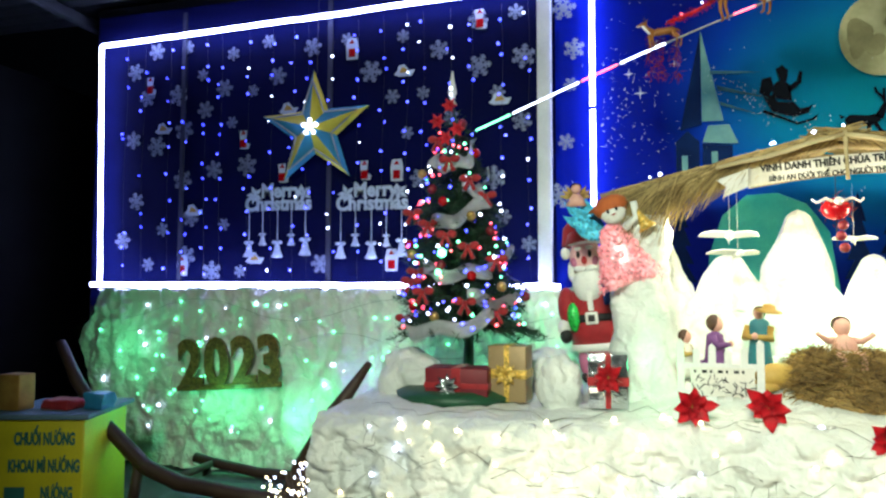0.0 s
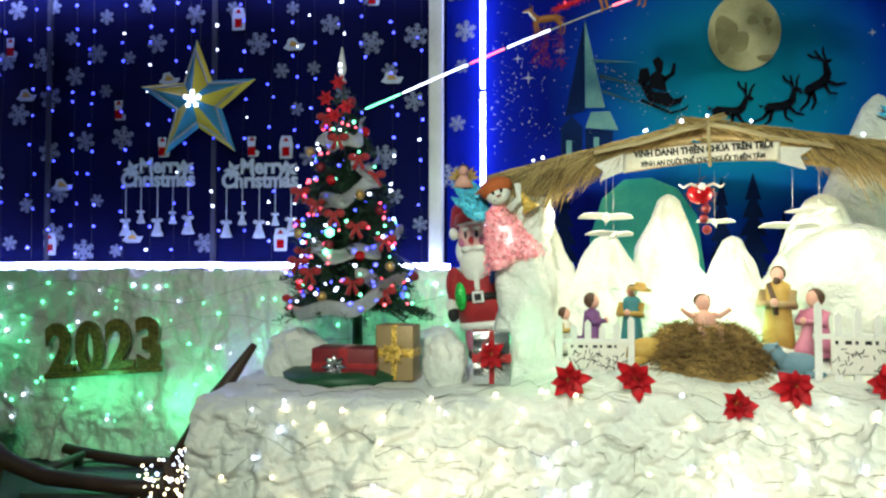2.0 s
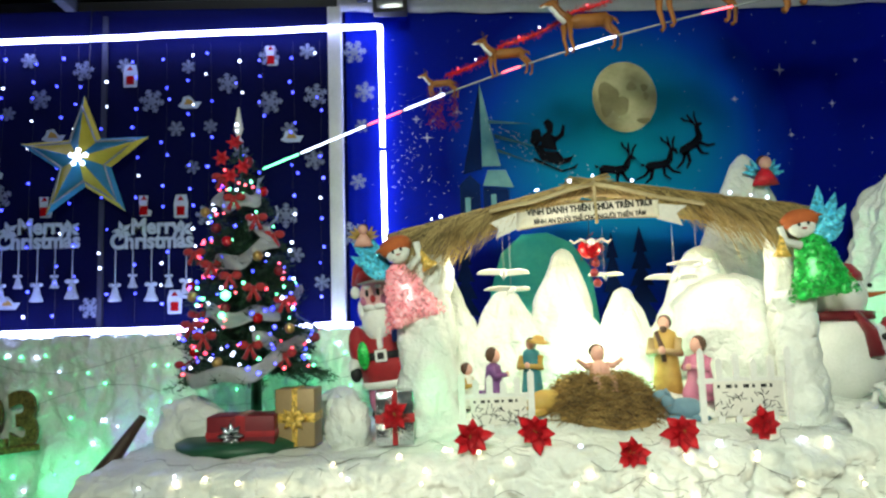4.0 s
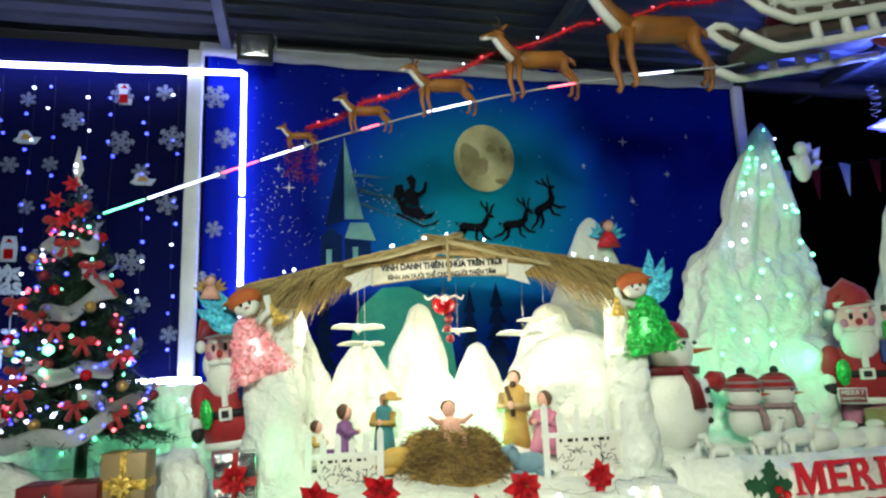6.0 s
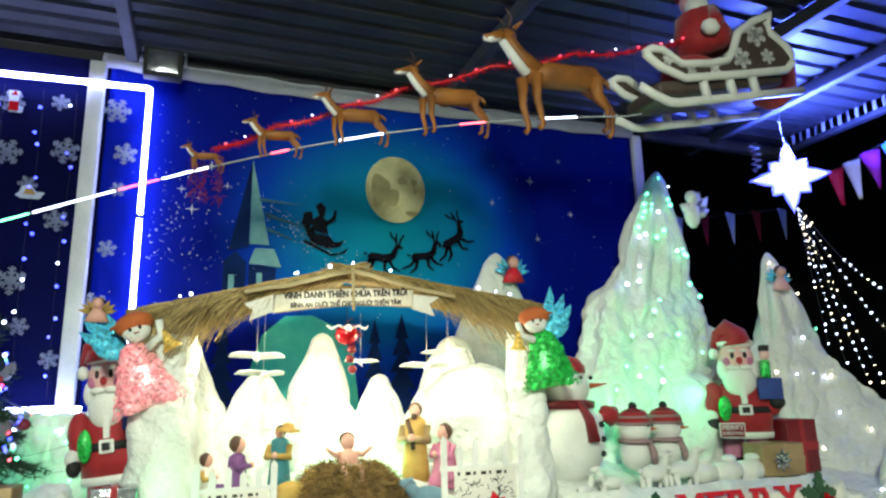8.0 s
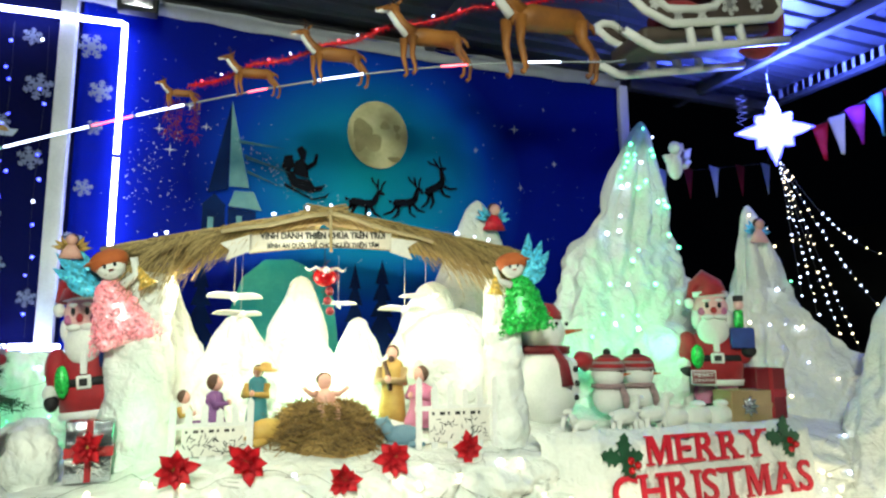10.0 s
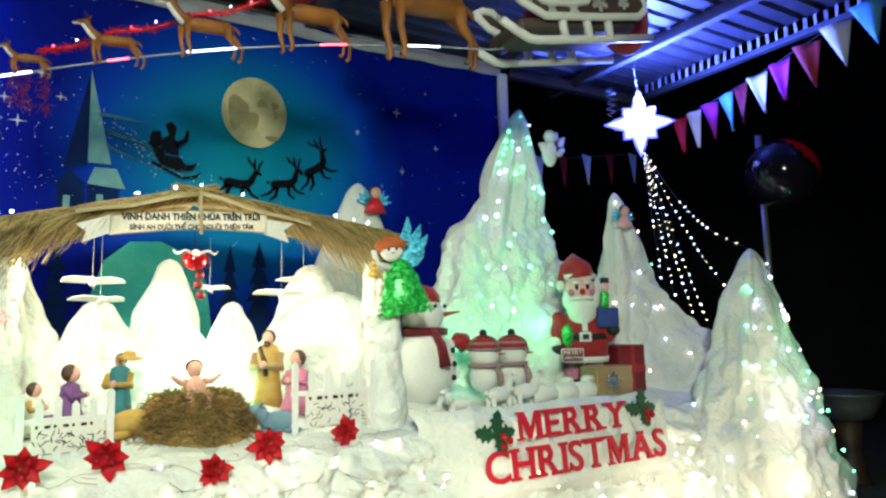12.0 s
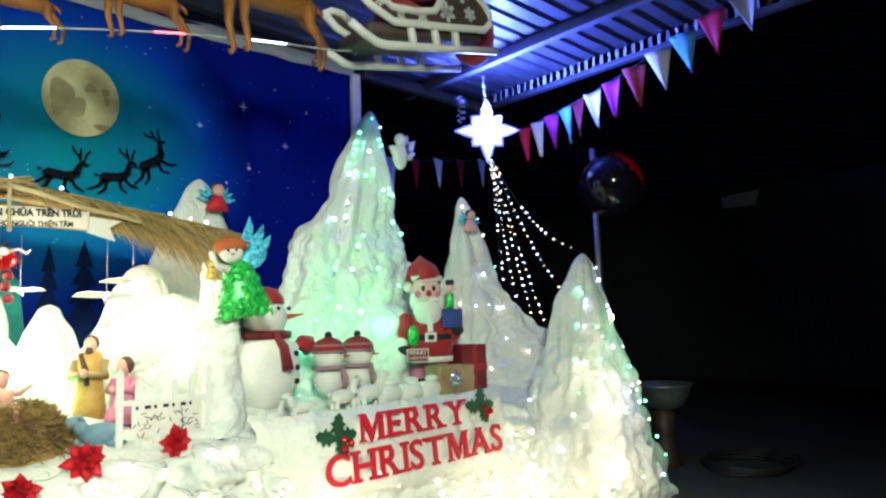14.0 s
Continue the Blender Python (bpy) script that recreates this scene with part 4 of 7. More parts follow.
for k in range(190):
    z = 0.40 + 1.4 * (1 - math.sqrt(1 - rnd.random() * 0.98))
    th = rnd.uniform(math.pi * 0.95, math.pi * 2.05)
    places.append((on_tree(th, z, 0.012), rnd.choice((1, 0, 0, 0, 4, 4, 4, 3, 1)), rnd.uniform(0.6, 1.1)))
places.append((on_tree(4.65, 0.83, 0.05), 3, 2.6))
places.append((on_tree(4.5, 0.72, 0.05), 3, 1.8))
bulbs("lights", places, 0.0115, tree)
bm = bmesh.new()
lathe(bm, [(0.03, 0), (0.012, 0.03), (0.03, 0.08), (0.02, 0.13), (0.004, 0.22)], (lean(1.84), 0, 1.8), 10)
part("topper", bm, WHITEGLOSS, tree, "small white spire")
# Two glowing balls added to brighten the faint topper.
bulbs("topper_glow", [((lean(1.9), -0.03, 1.90), 1, 0.8), ((lean(1.9), -0.03, 1.86), 1, 0.6)], 0.014, tree)
bm = bmesh.new()
lathe(bm, [(0.36, -0.02), (0.37, 0.02), (0.3, 0.05), (0.05, 0.06)], (-0.02, -0.18, 0), 24)
part("stand", bm, LEAFGREEN, tree, "dark green cloth stand")


# ---- parcels ----
def gift(at, w, d, h, mat, ribbon, label, bow=True, turn=0.0, snow=False):
    g = thing("gift_box", label, "gift box", at, "gift boxes", turn=turn)
    bm = bmesh.new()
    box(bm, (-w / 2, -d / 2, 0), (w / 2, d / 2, h), 0.006)
    part("body", bm, mat, g)
    bm = bmesh.new()
    box(bm, (-w * 0.07, -d / 2 - 0.004, 0.002), (w * 0.07, d / 2 + 0.004, h + 0.004), 0.002)
    box(bm, (-w / 2 - 0.004, -d / 2 - 0.003, h * 0.42), (w / 2 + 0.004, d / 2 + 0.003, h * 0.58), 0.002)
    part("ribbon", bm, ribbon, g)
    if bow:
        for a in range(8):
            bm = bmesh.new()
            plate(bm, [(0, 0), (0.02, 0.03), (0, 0.075), (-0.02, 0.03)], 0.012, Matrix.Translation((-w * 0.12 if snow else 0, -d / 2 - 0.012, h * 0.5)) @ pose(0, 0, 0, 12, a * 45, 0))
            part("bow_loop", bm, SILVER if snow else ribbon, g)
    return g


gift((-0.87, 3.68, 0.83), 0.36, 0.2, 0.19, DARKRED, RED, "dark red gift box with silver bow beside the tree", True, 0, True)
gift((-0.59, 3.74, 0.835), 0.22, 0.16, 0.31, KRAFT, GOLDGLIT, "upright gold gift box beside the tree", True, -6)
gift((-0.05, 3.58, 0.85), 0.2, 0.14, 0.28, SILVER, RED, "silver foil gift box with a red flower bow", True, 4)
gift((4.06, 3.62, 0.945), 0.33, 0.2, 0.21, KRAFT, KRAFT, "long gold gift box with a white snowflake", True, -6, True)
gift((4.37, 3.74, 0.94), 0.25, 0.22, 0.36, DARKRED, RED, "square dark red gift box with ribbon", False, -6)


# ---- flowers ----
def poinsettia(at, s, turn):
    f = thing("poinsettia", "red cloth poinsettia flower on the white cloth", "flower", at, "poinsettias", turn=turn)
    rr = random.Random(int(at[0] * 100))
    for ring, (n, l, tilt) in enumerate(((8, 0.125, 4), (6, 0.075, 24))):
        for k in range(n):
            bm = bmesh.new()
            L = l * s * rr.uniform(0.6, 1.12)

            def leaf(u, v):
                wdt = 0.030 * s * math.sin(min(1, v * 0.96 + 0.04) * math.pi) ** 1.2 * (1.1 if ring == 0 else 0.85)
                return Vector(((u - 0.5) * 2 * wdt, -0.012 * abs(u - 0.5) - 0.02 * math.sin(v * 2.6), v * L))
            grid(bm, 5, 7, leaf)
            bmesh.ops.solidify(bm, geom=bm.faces[:], thickness=0.002)
            ob = part("petal", bm, PETAL, f)
            ob.matrix_basis = Matrix.Translation((0, -0.012 * ring - 0.01, 0)) @ pose(0, 0, 0, 0, 360 / n * k + ring * 25 + rr.uniform(-9, 9), 0) @ pose(0, 0, 0, tilt + rr.uniform(-14, 18), 0, 0)
    bm = bmesh.new()
    for k in range(6):
        ball(bm, (0.012 * s * math.cos(k), -0.035, 0.012 * s * math.sin(k)), 0.008 * s, 0, 6)
    part("stamens", bm, OCHRE, f)


for x, y, z, s in ((0.33, 3.27, 0.93, 0.9), (0.66, 3.29, 0.94, 0.95), (1.09, 3.2, 0.84, 0.88), (1.38, 3.27, 0.92, 0.95), (1.81, 3.33, 0.93, 0.85), (-0.05, 3.47, 1.02, 0.75)):
    poinsettia((x, y, z), s, rnd.uniform(-15, 15))


# ---- dolls and statues ----
def put(name, bm, mats, label, category, at, turn=0.0, group=""):
    ob = part(name, bm, mats)
    ob.matrix_world = pose(*at, 0, 0, turn)
    return tagged(ob, label, category, group)


def gift_bringer(at, h, label, turn=0.0, wide=1.18):
    """A padded doll in a red coat, in unit height."""
    bm = bmesh.new()
    R, W, F, K, G, B, D, P = range(8)
    sq = (1, 0.5, 1)
    M = Matrix.Diagonal((h * wide, h, h, 1))

    def el(x, y, z, rx, ry, rz, mi, seg=16):
        ball(bm, (x, y, z), 1, mi, seg, (rx, ry, rz), M)
    for sx in (-0.09, 0.09):
        el(sx, 0, 0.045, 0.075, 0.06, 0.045, K)
        el(sx, 0, 0.15, 0.085, 0.06, 0.12, P)
    lathe(bm, [(0.05, 0.20), (0.215, 0.205), (0.225, 0.25), (0.05, 0.25)], (0, 0, 0), 20, W, M @ Matrix.Diagonal((1, 0.5, 1, 1)))
    lathe(bm, [(0.05, 0.22), (0.21, 0.24), (0.225, 0.36), (0.205, 0.48), (0.16, 0.58), (0.08, 0.64)], (0, 0, 0), 20, R, M @ Matrix.Diagonal((1, 0.5, 1, 1)))
    lathe(bm, [(0.1, 0.385), (0.232, 0.385), (0.23, 0.43), (0.1, 0.43)], (0, 0, 0), 20, K, M @ Matrix.Diagonal((1, 0.5, 1, 1)))
    box(bm, (-0.05, -0.135, 0.37), (0.05, -0.11, 0.445), 0.008, W, M)
    box(bm, (-0.028, -0.142, 0.387), (0.028, -0.125, 0.428), 0.004, K, M)
    box(bm, (-0.022, -0.125, 0.45), (0.022, -0.085, 0.6), 0.006, W, M)
    el(-0.21, -0.02, 0.48, 0.085, 0.06, 0.13, R)
    el(-0.25, -0.05, 0.36, 0.055, 0.05, 0.05, W)
    el(-0.24, -0.07, 0.31, 0.05, 0.04, 0.05, K)
    el(0.22, -0.02, 0.48, 0.085, 0.06, 0.12, R)
    el(0.25, -0.07, 0.46, 0.06, 0.05, 0.05, K)
    el(-0.15, -0.11, 0.42, 0.05, 0.03, 0.09, D)
    box(bm, (0.11, -0.13, 0.48), (0.29, -0.05, 0.63), 0.01, B, M)
    box(bm, (0.15, -0.12, 0.63), (0.22, -0.06, 0.76), 0.015, D, M)
    el(0.19, -0.09, 0.80, 0.04, 0.035, 0.04, F)
    box(bm, (0.155, -0.12, 0.825), (0.225, -0.06, 0.87), 0.01, K, M)
    el(-0.01, -0.02, 0.775, 0.14, 0.10, 0.135, F)
    el(-0.01, -0.07, 0.615, 0.13, 0.06, 0.115, W)
    el(-0.125, -0.04, 0.70, 0.045, 0.05, 0.075, W)
    el(0.105, -0.04, 0.70, 0.045, 0.05, 0.075, W)
    for sx in (-0.055, 0.04):
        el(sx, -0.118, 0.712, 0.055, 0.02, 0.02, W, 10)
        el(sx, -0.112, 0.80, 0.016, 0.012, 0.024, K, 8)
        el(sx, -0.105, 0.838, 0.034, 0.015, 0.013, W, 8)
        el(sx * 1.7, -0.092, 0.757, 0.036, 0.016, 0.03, P, 8)
    el(-0.008, -0.125, 0.762, 0.026, 0.022, 0.026, R, 8)
    lathe(bm, [(0.05, 0.862), (0.148, 0.867), (0.152, 0.905), (0.05, 0.915)], (-0.01, -0.01, 0), 18, W, M @ Matrix.Diagonal((1, 0.7, 1, 1)))
    tube(bm, [M @ Vector(p) for p in ((-0.01, 0, 0.88), (-0.02, 0, 0.96), (-0.06, 0, 1.01), (-0.13, 0, 0.96), (-0.17, -0.02, 0.86))], [0.13 * h, 0.105 * h, 0.07 * h, 0.045 * h, 0.028 * h], 12, R)
    el(-0.178, -0.03, 0.82, 0.04, 0.035, 0.04, W)
    return put("gift_bringer_doll", bm, [RED, WOOL, PINKFOAM, BLACK, GOLD, BLUEFELT, GREENGLIT, PINKROBE], label, "doll", at, turn)


gift_bringer((4.06, 3.86, 0.97), 0.99, "red and white gift-bringer doll holding a blue parcel", -32, 0.92)
gift_bringer((-0.09, 4.08, 0.90), 0.97, "red and white gift-bringer doll beside the tree", -6, 0.74).rotation_euler[1] = radians(-6)
card = thing("greeting_card", "small dark red greeting card with white lettering", "card", (3.82, 3.72, 1.24), turn=-30)
bm = bmesh.new()
box(bm, (-0.085, -0.006, -0.05), (0.085, 0.006, 0.05), 0.003)
part("backing", bm, WHITEGLOSS, card)
bm = bmesh.new()
box(bm, (-0.078, -0.011, -0.043), (0.078, -0.007, 0.043), 0.001)
part("face", bm, DARKRED, card)
letters("MERRY", 0.045, 0.004, WHITEGLOSS, card, "lettering", Matrix.Translation((0, -0.013, 0.005)))
letters("CHRISTMAS", 0.032, 0.004, WHITEGLOSS, card, "lettering", Matrix.Translation((0, -0.013, -0.03)))


def angel(at, h, dress, flip, label):
    bm = bmesh.new()
    S = Matrix.Diagonal((h * flip, h, h, 1))
    lathe(bm, [(0.02, 0.0), (0.22, 0.02), (0.25, 0.10), (0.21, 0.26), (0.15, 0.42), (0.09, 0.56), (0.03, 0.6)], (0.05, 0, 0), 26, 0, S @ Matrix.Diagonal((1, 0.45, 1, 1)))
    rr = random.Random(3)
    for k in range(46):
        a, z = rr.uniform(0, 6.28), rr.uniform(0.02, 0.46)
        r = 0.24 * (1 - z * 1.1)
        ball(bm, (0.05 + r * math.cos(a), 0.42 * r * math.sin(a), z), 0.055, 0, 7, (1, 0.7, 0.8), S)
    for k in range(900):
        a, z = rr.uniform(0, 6.28), rr.uniform(0.0, 0.56)
        r = 0.29 * (1 - z * 1.2) * rr.uniform(0.92, 1.12)
        c = S @ Vector((0.05 + r * math.cos(a), 0.47 * r * math.sin(a), z + rr.uniform(-0.02, 0.02)))
        e1 = Vector((rr.uniform(-1, 1), rr.uniform(-1, 1), rr.uniform(-1, 1))).normalized() * 0.009
        e2 = e1.orthogonal().normalized() * 0.007
        bm.faces.new([bm.verts.new(c + d) for d in (-e1, e2, e1, -e2)]).material_index = 0
    ball(bm, (-0.02, -0.05, 0.68), 0.115, 1, 14, (1.05, 0.8, 0.95), S)
    ball(bm, (-0.02, -0.02, 0.74), 0.15, 2, 16, (1.1, 0.85, 0.72), S)
    lathe(bm, [(0.06, 0.70), (0.19, 0.725), (0.16, 0.745), (0.06, 0.76)], (0.0, 0.0, 0.03), 20, 2, S @ Matrix.Diagonal((1, 0.8, 1, 1)))
    for sx in (-0.06, 0.02):
        ball(bm, (sx, -0.145, 0.69), 0.014, 5, 8, (1, 1, 1.3), S)
    ball(bm, (-0.02, -0.15, 0.65), 0.012, 6, 8, (2, 1, 0.6), S)
    for k, (ang, l) in enumerate(((-58, 0.26), (-44, 0.40), (-30, 0.46), (-14, 0.50))):
        m = S @ Matrix.Translation((0.1, 0.06 + 0.035 * k, 0.5)) @ pose(0, 0, 0, 0, -ang, 0)
        plate(bm, [(-0.03, 0), (0.04, 0), (0.075, l * 0.55), (0.05, l * 0.92), (0.0, l * 1.15), (-0.06, l * 0.65)], 0.03, m, 3)
    tube(bm, [S @ Vector(p) for p in ((-0.07, -0.08, 0.5), (-0.2, -0.12, 0.56), (-0.22, -0.14, 0.70))], [0.04 * h, 0.035 * h, 0.03 * h], 8, 1)
    lathe(bm, [(0.02, 0.0), (0.03, 0.06), (0.05, 0.14), (0.09, 0.2), (0.01, 0.2)], (0, 0, 0), 12, 4, S @ Matrix.Translation((-0.22, -0.13, 0.62)) @ pose(0, 0, 0, 0, 190, 0))
    bmesh.ops.recalc_face_normals(bm, faces=bm.faces[:])
    return put("angel_doll", bm, [dress, WOOL, ORANGE, TEALGLIT, GOLDGLIT, BLACK, RED], label, "angel doll", at)


angel((0.11, 3.64, 1.50), 0.58, PINKGLIT, -1, "angel doll in a pink sequin dress with teal wings").rotation_euler[1] = radians(-20)
angel((2.22, 3.43, 1.55), 0.57, GREENGLIT, 1, "angel doll in a green sequin dress with teal wings").rotation_euler = (0, radians(-7), radians(-18))


def little_angel(at, s, dress, label, wing=None):
    bm = bmesh.new()
    M = Matrix.Diagonal((s, s, s, 1))
    lathe(bm, [(0.02, 0), (0.4, 0.03), (0.28, 0.3), (0.1, 0.55)], (0, 0, 0), 14, 0, M @ Matrix.Diagonal((1, 0.5, 1, 1)))
    ball(bm, (0, -0.05, 0.68), 0.19, 1, 12, (1, 0.8, 1), M)
    ball(bm, (0, 0.02, 0.75), 0.2, 2, 12, (1.05, 0.8, 0.85), M)
    for sg in (-1, 1):
        for a in (30, 55, 80):
            plate(bm, [(-0.05, 0), (0.05, 0), (0.08, 0.35), (0, 0.55), (-0.08, 0.3)], 0.04, M @ Matrix.Translation((sg * 0.1, 0.1, 0.35)) @ pose(0, 0, 0, 0, sg * a, 0), 3)
    return put("small_angel_doll", bm, [dress, SKIN, HAIR, wing or TEALGLIT], label, "angel doll", at)


little_angel((4.62, 3.88, 2.28), 0.22, PINKFOAM, "tiny angel doll pinned near the tip of a cloth peak")
little_angel((2.56, 4.5, 2.36), 0.24, PETAL, "tiny pink angel doll on the small cloth cone")
little_angel((-0.21, 3.7, 1.92), 0.145, SKIN, "tiny winged doll on a stick above the angel", OCHRE)

# White dove beside the tall peak.
bm = bmesh.new()
ball(bm, (0, 0, 0), 0.1, 0, 12, (0.75, 0.5, 1.2))
ball(bm, (-0.02, -0.03, 0.14), 0.05, 0, 10)
for a, l in ((20, 0.2), (45, 0.22), (75, 0.16), (-60, 0.14)):
    plate(bm, [(-0.03, 0), (0.03, 0), (0.05, l * 0.6), (0, l), (-0.04, l * 0.6)], 0.03, pose(0, 0, 0, 0, a, 0))
put("dove_figure", bm, [WHITEGLOSS], "white dove figure pinned beside the tall cloth peak", "dove", (4.03, 4.13, 2.93))


def crib_figure(at, h, robe, shawl, label, kneel=False, turn=0.0, hat=None, beard=False):
    """A painted plaster figure as a plain shape: robe, arms, head."""
    bm = bmesh.new()
    M = Matrix.Diagonal((h, h, h, 1))
    if kneel:
        lathe(bm, [(0.05, 0.0), (0.30, 0.02), (0.31, 0.12), (0.22, 0.3), (0.19, 0.55), (0.17, 0.68), (0.06, 0.74)], (0, 0, 0), 18, 0, M @ Matrix.Diagonal((1, 0.75, 1, 1)))
        ball(bm, (0, 0.25, 0.12), 0.22, 0, 12, (1, 1.2, 0.6), M)
        hz = 0.86
        hr = 0.115
    else:
        lathe(bm, [(0.05, 0.0), (0.19, 0.01), (0.17, 0.25), (0.14, 0.5), (0.155, 0.68), (0.13, 0.78), (0.05, 0.83)], (0, 0, 0), 18, 0, M @ Matrix.Diagonal((1, 0.75, 1, 1)))
        hz = 0.89
        hr = 0.08
    w = 0.17 if kneel else 0.14
    for sg in (-1, 1):
        tube(bm, [M @ Vector(p) for p in ((sg * w, 0, hz - 0.2), (sg * w * 1.25, -0.08, hz - 0.36), (sg * 0.03, -0.24, hz - 0.33))], [0.07 * h, 0.06 * h, 0.035 * h], 8, 1)
    ball(bm, (0, -0.25, hz - 0.32), 0.045, 2, 8, (1, 1, 1.2), M)
    ball(bm, (0, -0.02, hz), hr, 2, 14, (0.9, 1, 1.15), M)
    ball(bm, (0, 0.02, hz + 0.02), hr * 1.12, 3, 14, (0.98, 0.95, 1.08), M)
    if beard:
        ball(bm, (0, -0.07, hz - 0.07), hr * 0.7, 3, 10, (0.8, 0.7, 1.1), M)
        tube(bm, [M @ Vector(p) for p in ((-0.09, -0.07, 0.79), (-0.02, -0.13, 0.6), (0.0, -0.13, 0.42))], [0.03 * h, 0.035 * h, 0.03 * h], 8, 3)
    if hat:
        lathe(bm, [(0.02, 0.0), (0.19, 0.01), (0.1, 0.03), (0.08, 0.1), (0.02, 0.12)], (0, 0, hz + 0.06), 16, 1, M @ pose(0, 0, 0, 8, 10, 0))
    return put("crib_figure", bm, [robe, shawl, SKIN, HAIR], label, "figure", at, turn, "crib figures")


crib_figure((0.52, 3.9, 0.99), 0.33, PURPLE, PURPLE, "painted kneeling crib figure in a purple robe", True, 70)
crib_figure((0.76, 3.98, 1.0), 0.37, TEALROBE, OCHRE, "painted crib figure in teal with a straw hat", False, -25, True)
crib_figure((0.36, 3.86, 0.98), 0.26, PAPER, OCHRE, "small pale kneeling crib figure", True, 60)
crib_figure((1.58, 3.98, 1.0), 0.48, OCHRE, KRAFT, "painted standing crib figure in ochre and brown with a beard", False, -30, None, True)
crib_figure((1.72, 3.84, 0.98), 0.37, PINKROBE, PINKROBE, "painted kneeling crib figure in a pink robe", True, -60)


def lying_animal(at, s, mat, label, turn):
    bm = bmesh.new()
    M = Matrix.Diagonal((s, s, s, 1))
    ball(bm, (0, 0, 0.2), 0.24, 0, 14, (1.5, 0.8, 0.85), M)
    ball(bm, (0.4, -0.02, 0.42), 0.13, 0, 12, (1.3, 0.9, 0.9), M)
    tube(bm, [M @ Vector(p) for p in ((0.22, 0, 0.22), (0.38, 0, 0.42))], [0.15 * s, 0.1 * s], 10)
    for sg in (-1, 1):
        ball(bm, (0.33, sg * 0.12, 0.52), 0.06, 0, 8, (0.6, 1.2, 0.5), M)
        ball(bm, (0.22, sg * 0.16, 0.05), 0.07, 0, 8, (2.4, 0.8, 0.7), M)
        ball(bm, (-0.25, sg * 0.18, 0.06), 0.08, 0, 8, (2.2, 0.8, 0.8), M)
    return put("lying_animal_figure", bm, [mat], label, "figure", at, turn, "crib figures")


lying_animal((0.80, 3.74, 0.95), 0.34, OCHRE, "ochre painted lying ox figure", 20)
lying_animal((1.54, 3.62, 0.91), 0.3, BLUEGREY, "blue grey painted lying donkey figure", 160)

# Straw nest with the infant figure.
nest = thing("straw_nest", "heaped brown straw nest on the white cloth", "nest", (1.12, 3.80, 0.89))
bm = bmesh.new()
grid(bm, 48, 16, lambda u, v: Vector((0.36 * math.cos(2 * math.pi * u) * (1 - 0.7 * v), 0.30 * math.sin(2 * math.pi * u) * (1 - 0.7 * v), 0.22 * math.sin(v * 1.57) + 0.03 * noise.noise((math.cos(6.28 * u) * 4, math.sin(6.28 * u) * 4, v * 4)))), closed=True)
ball(bm, (0, 0, 0.16), 0.13, 0, 14, (1.3, 0.9, 0.5))
part("mound", bm, NESTSTRAW, nest)


def strands(name, mat, parent, makers, n, w, seed):
    """Many thin bent straws, three-sided, in one mesh."""
    rr = random.Random(seed)
    vs, fs = [], []
    for k in range(n):
        p0, p1, p2 = makers(rr)
        for a, b, wa, wb in ((p0, p1, w, w * 0.8), (p1, p2, w * 0.8, w * 0.25)):
            d = (b - a).normalized()
            s1 = d.orthogonal().normalized()
            s2 = d.cross(s1)
            i0 = len(vs)
            for q, ww in ((a, wa), (b, wb)):
                for ang in (0, 2.09, 4.19):
                    vs.append(tuple(q + ww * (math.cos(ang) * s1 + math.sin(ang) * s2)))
            for j in range(3):
                fs.append((i0 + j, i0 + (j + 1) % 3, i0 + 3 + (j + 1) % 3, i0 + 3 + j))
    me = bpy.data.meshes.new(name)
    me.from_pydata(vs, [], fs)
    me.materials.append(mat)
    ob = new(name, me)
    ob.parent = parent
    return tagged(ob, kind="stuff")


def nest_straw(rr):
    th, v = rr.uniform(0, 6.283), rr.uniform(0, 1)
    p = Vector((0.36 * math.cos(th) * (1 - 0.7 * v), 0.30 * math.sin(th) * (1 - 0.7 * v), 0.22 * math.sin(v * 1.57) + 0.012))
    t = Vector((rr.uniform(-1, 1), rr.uniform(-1, 1) * 0.7, rr.uniform(-0.5, 0.5))).normalized()
    o = Vector((math.cos(th), math.sin(th), 0.8)) * rr.uniform(0, 0.035)
    return p - t * 0.06 + o * 0.4, p + o, p + t * rr.uniform(0.04, 0.1) + o * 0.8


strands("loose_straw", NESTSTRAW, nest, nest_straw, 2800, 0.0032, 4)
bm = bmesh.new()
ball(bm, (0, -0.04, 0.06), 0.065, 0, 14, (0.95, 0.9, 1.1))
ball(bm, (0, -0.01, 0.165), 0.045, 0, 14, (0.92, 1, 1.08))
ball(bm, (0, 0.012, 0.18), 0.049, 1, 12, (1, 0.9, 0.9))
for sg in (-1, 1):
    tube(bm, [(sg * 0.045, -0.03, 0.1), (sg * 0.08, -0.05, 0.10), (sg * 0.115, -0.06, 0.125), (sg * 0.13, -0.06, 0.14)], [0.022, 0.018, 0.013, 0.015], 8)
    tube(bm, [(sg * 0.03, -0.07, 0.02), (sg * 0.05, -0.15, 0.03), (sg * 0.035, -0.22, -0.03)], [0.03, 0.022, 0.016], 8)
lathe(bm, [(0.04, 0), (0.085, 0.01), (0.08, 0.05), (0.04, 0.055)], (0, -0.02, 0), 14, 2)
put("infant_figure", bm, [SKIN, HAIR, PAPER], "painted infant crib figure with raised arms in the straw", "figure", (1.12, 3.83, 1.105), 0, "crib figures")


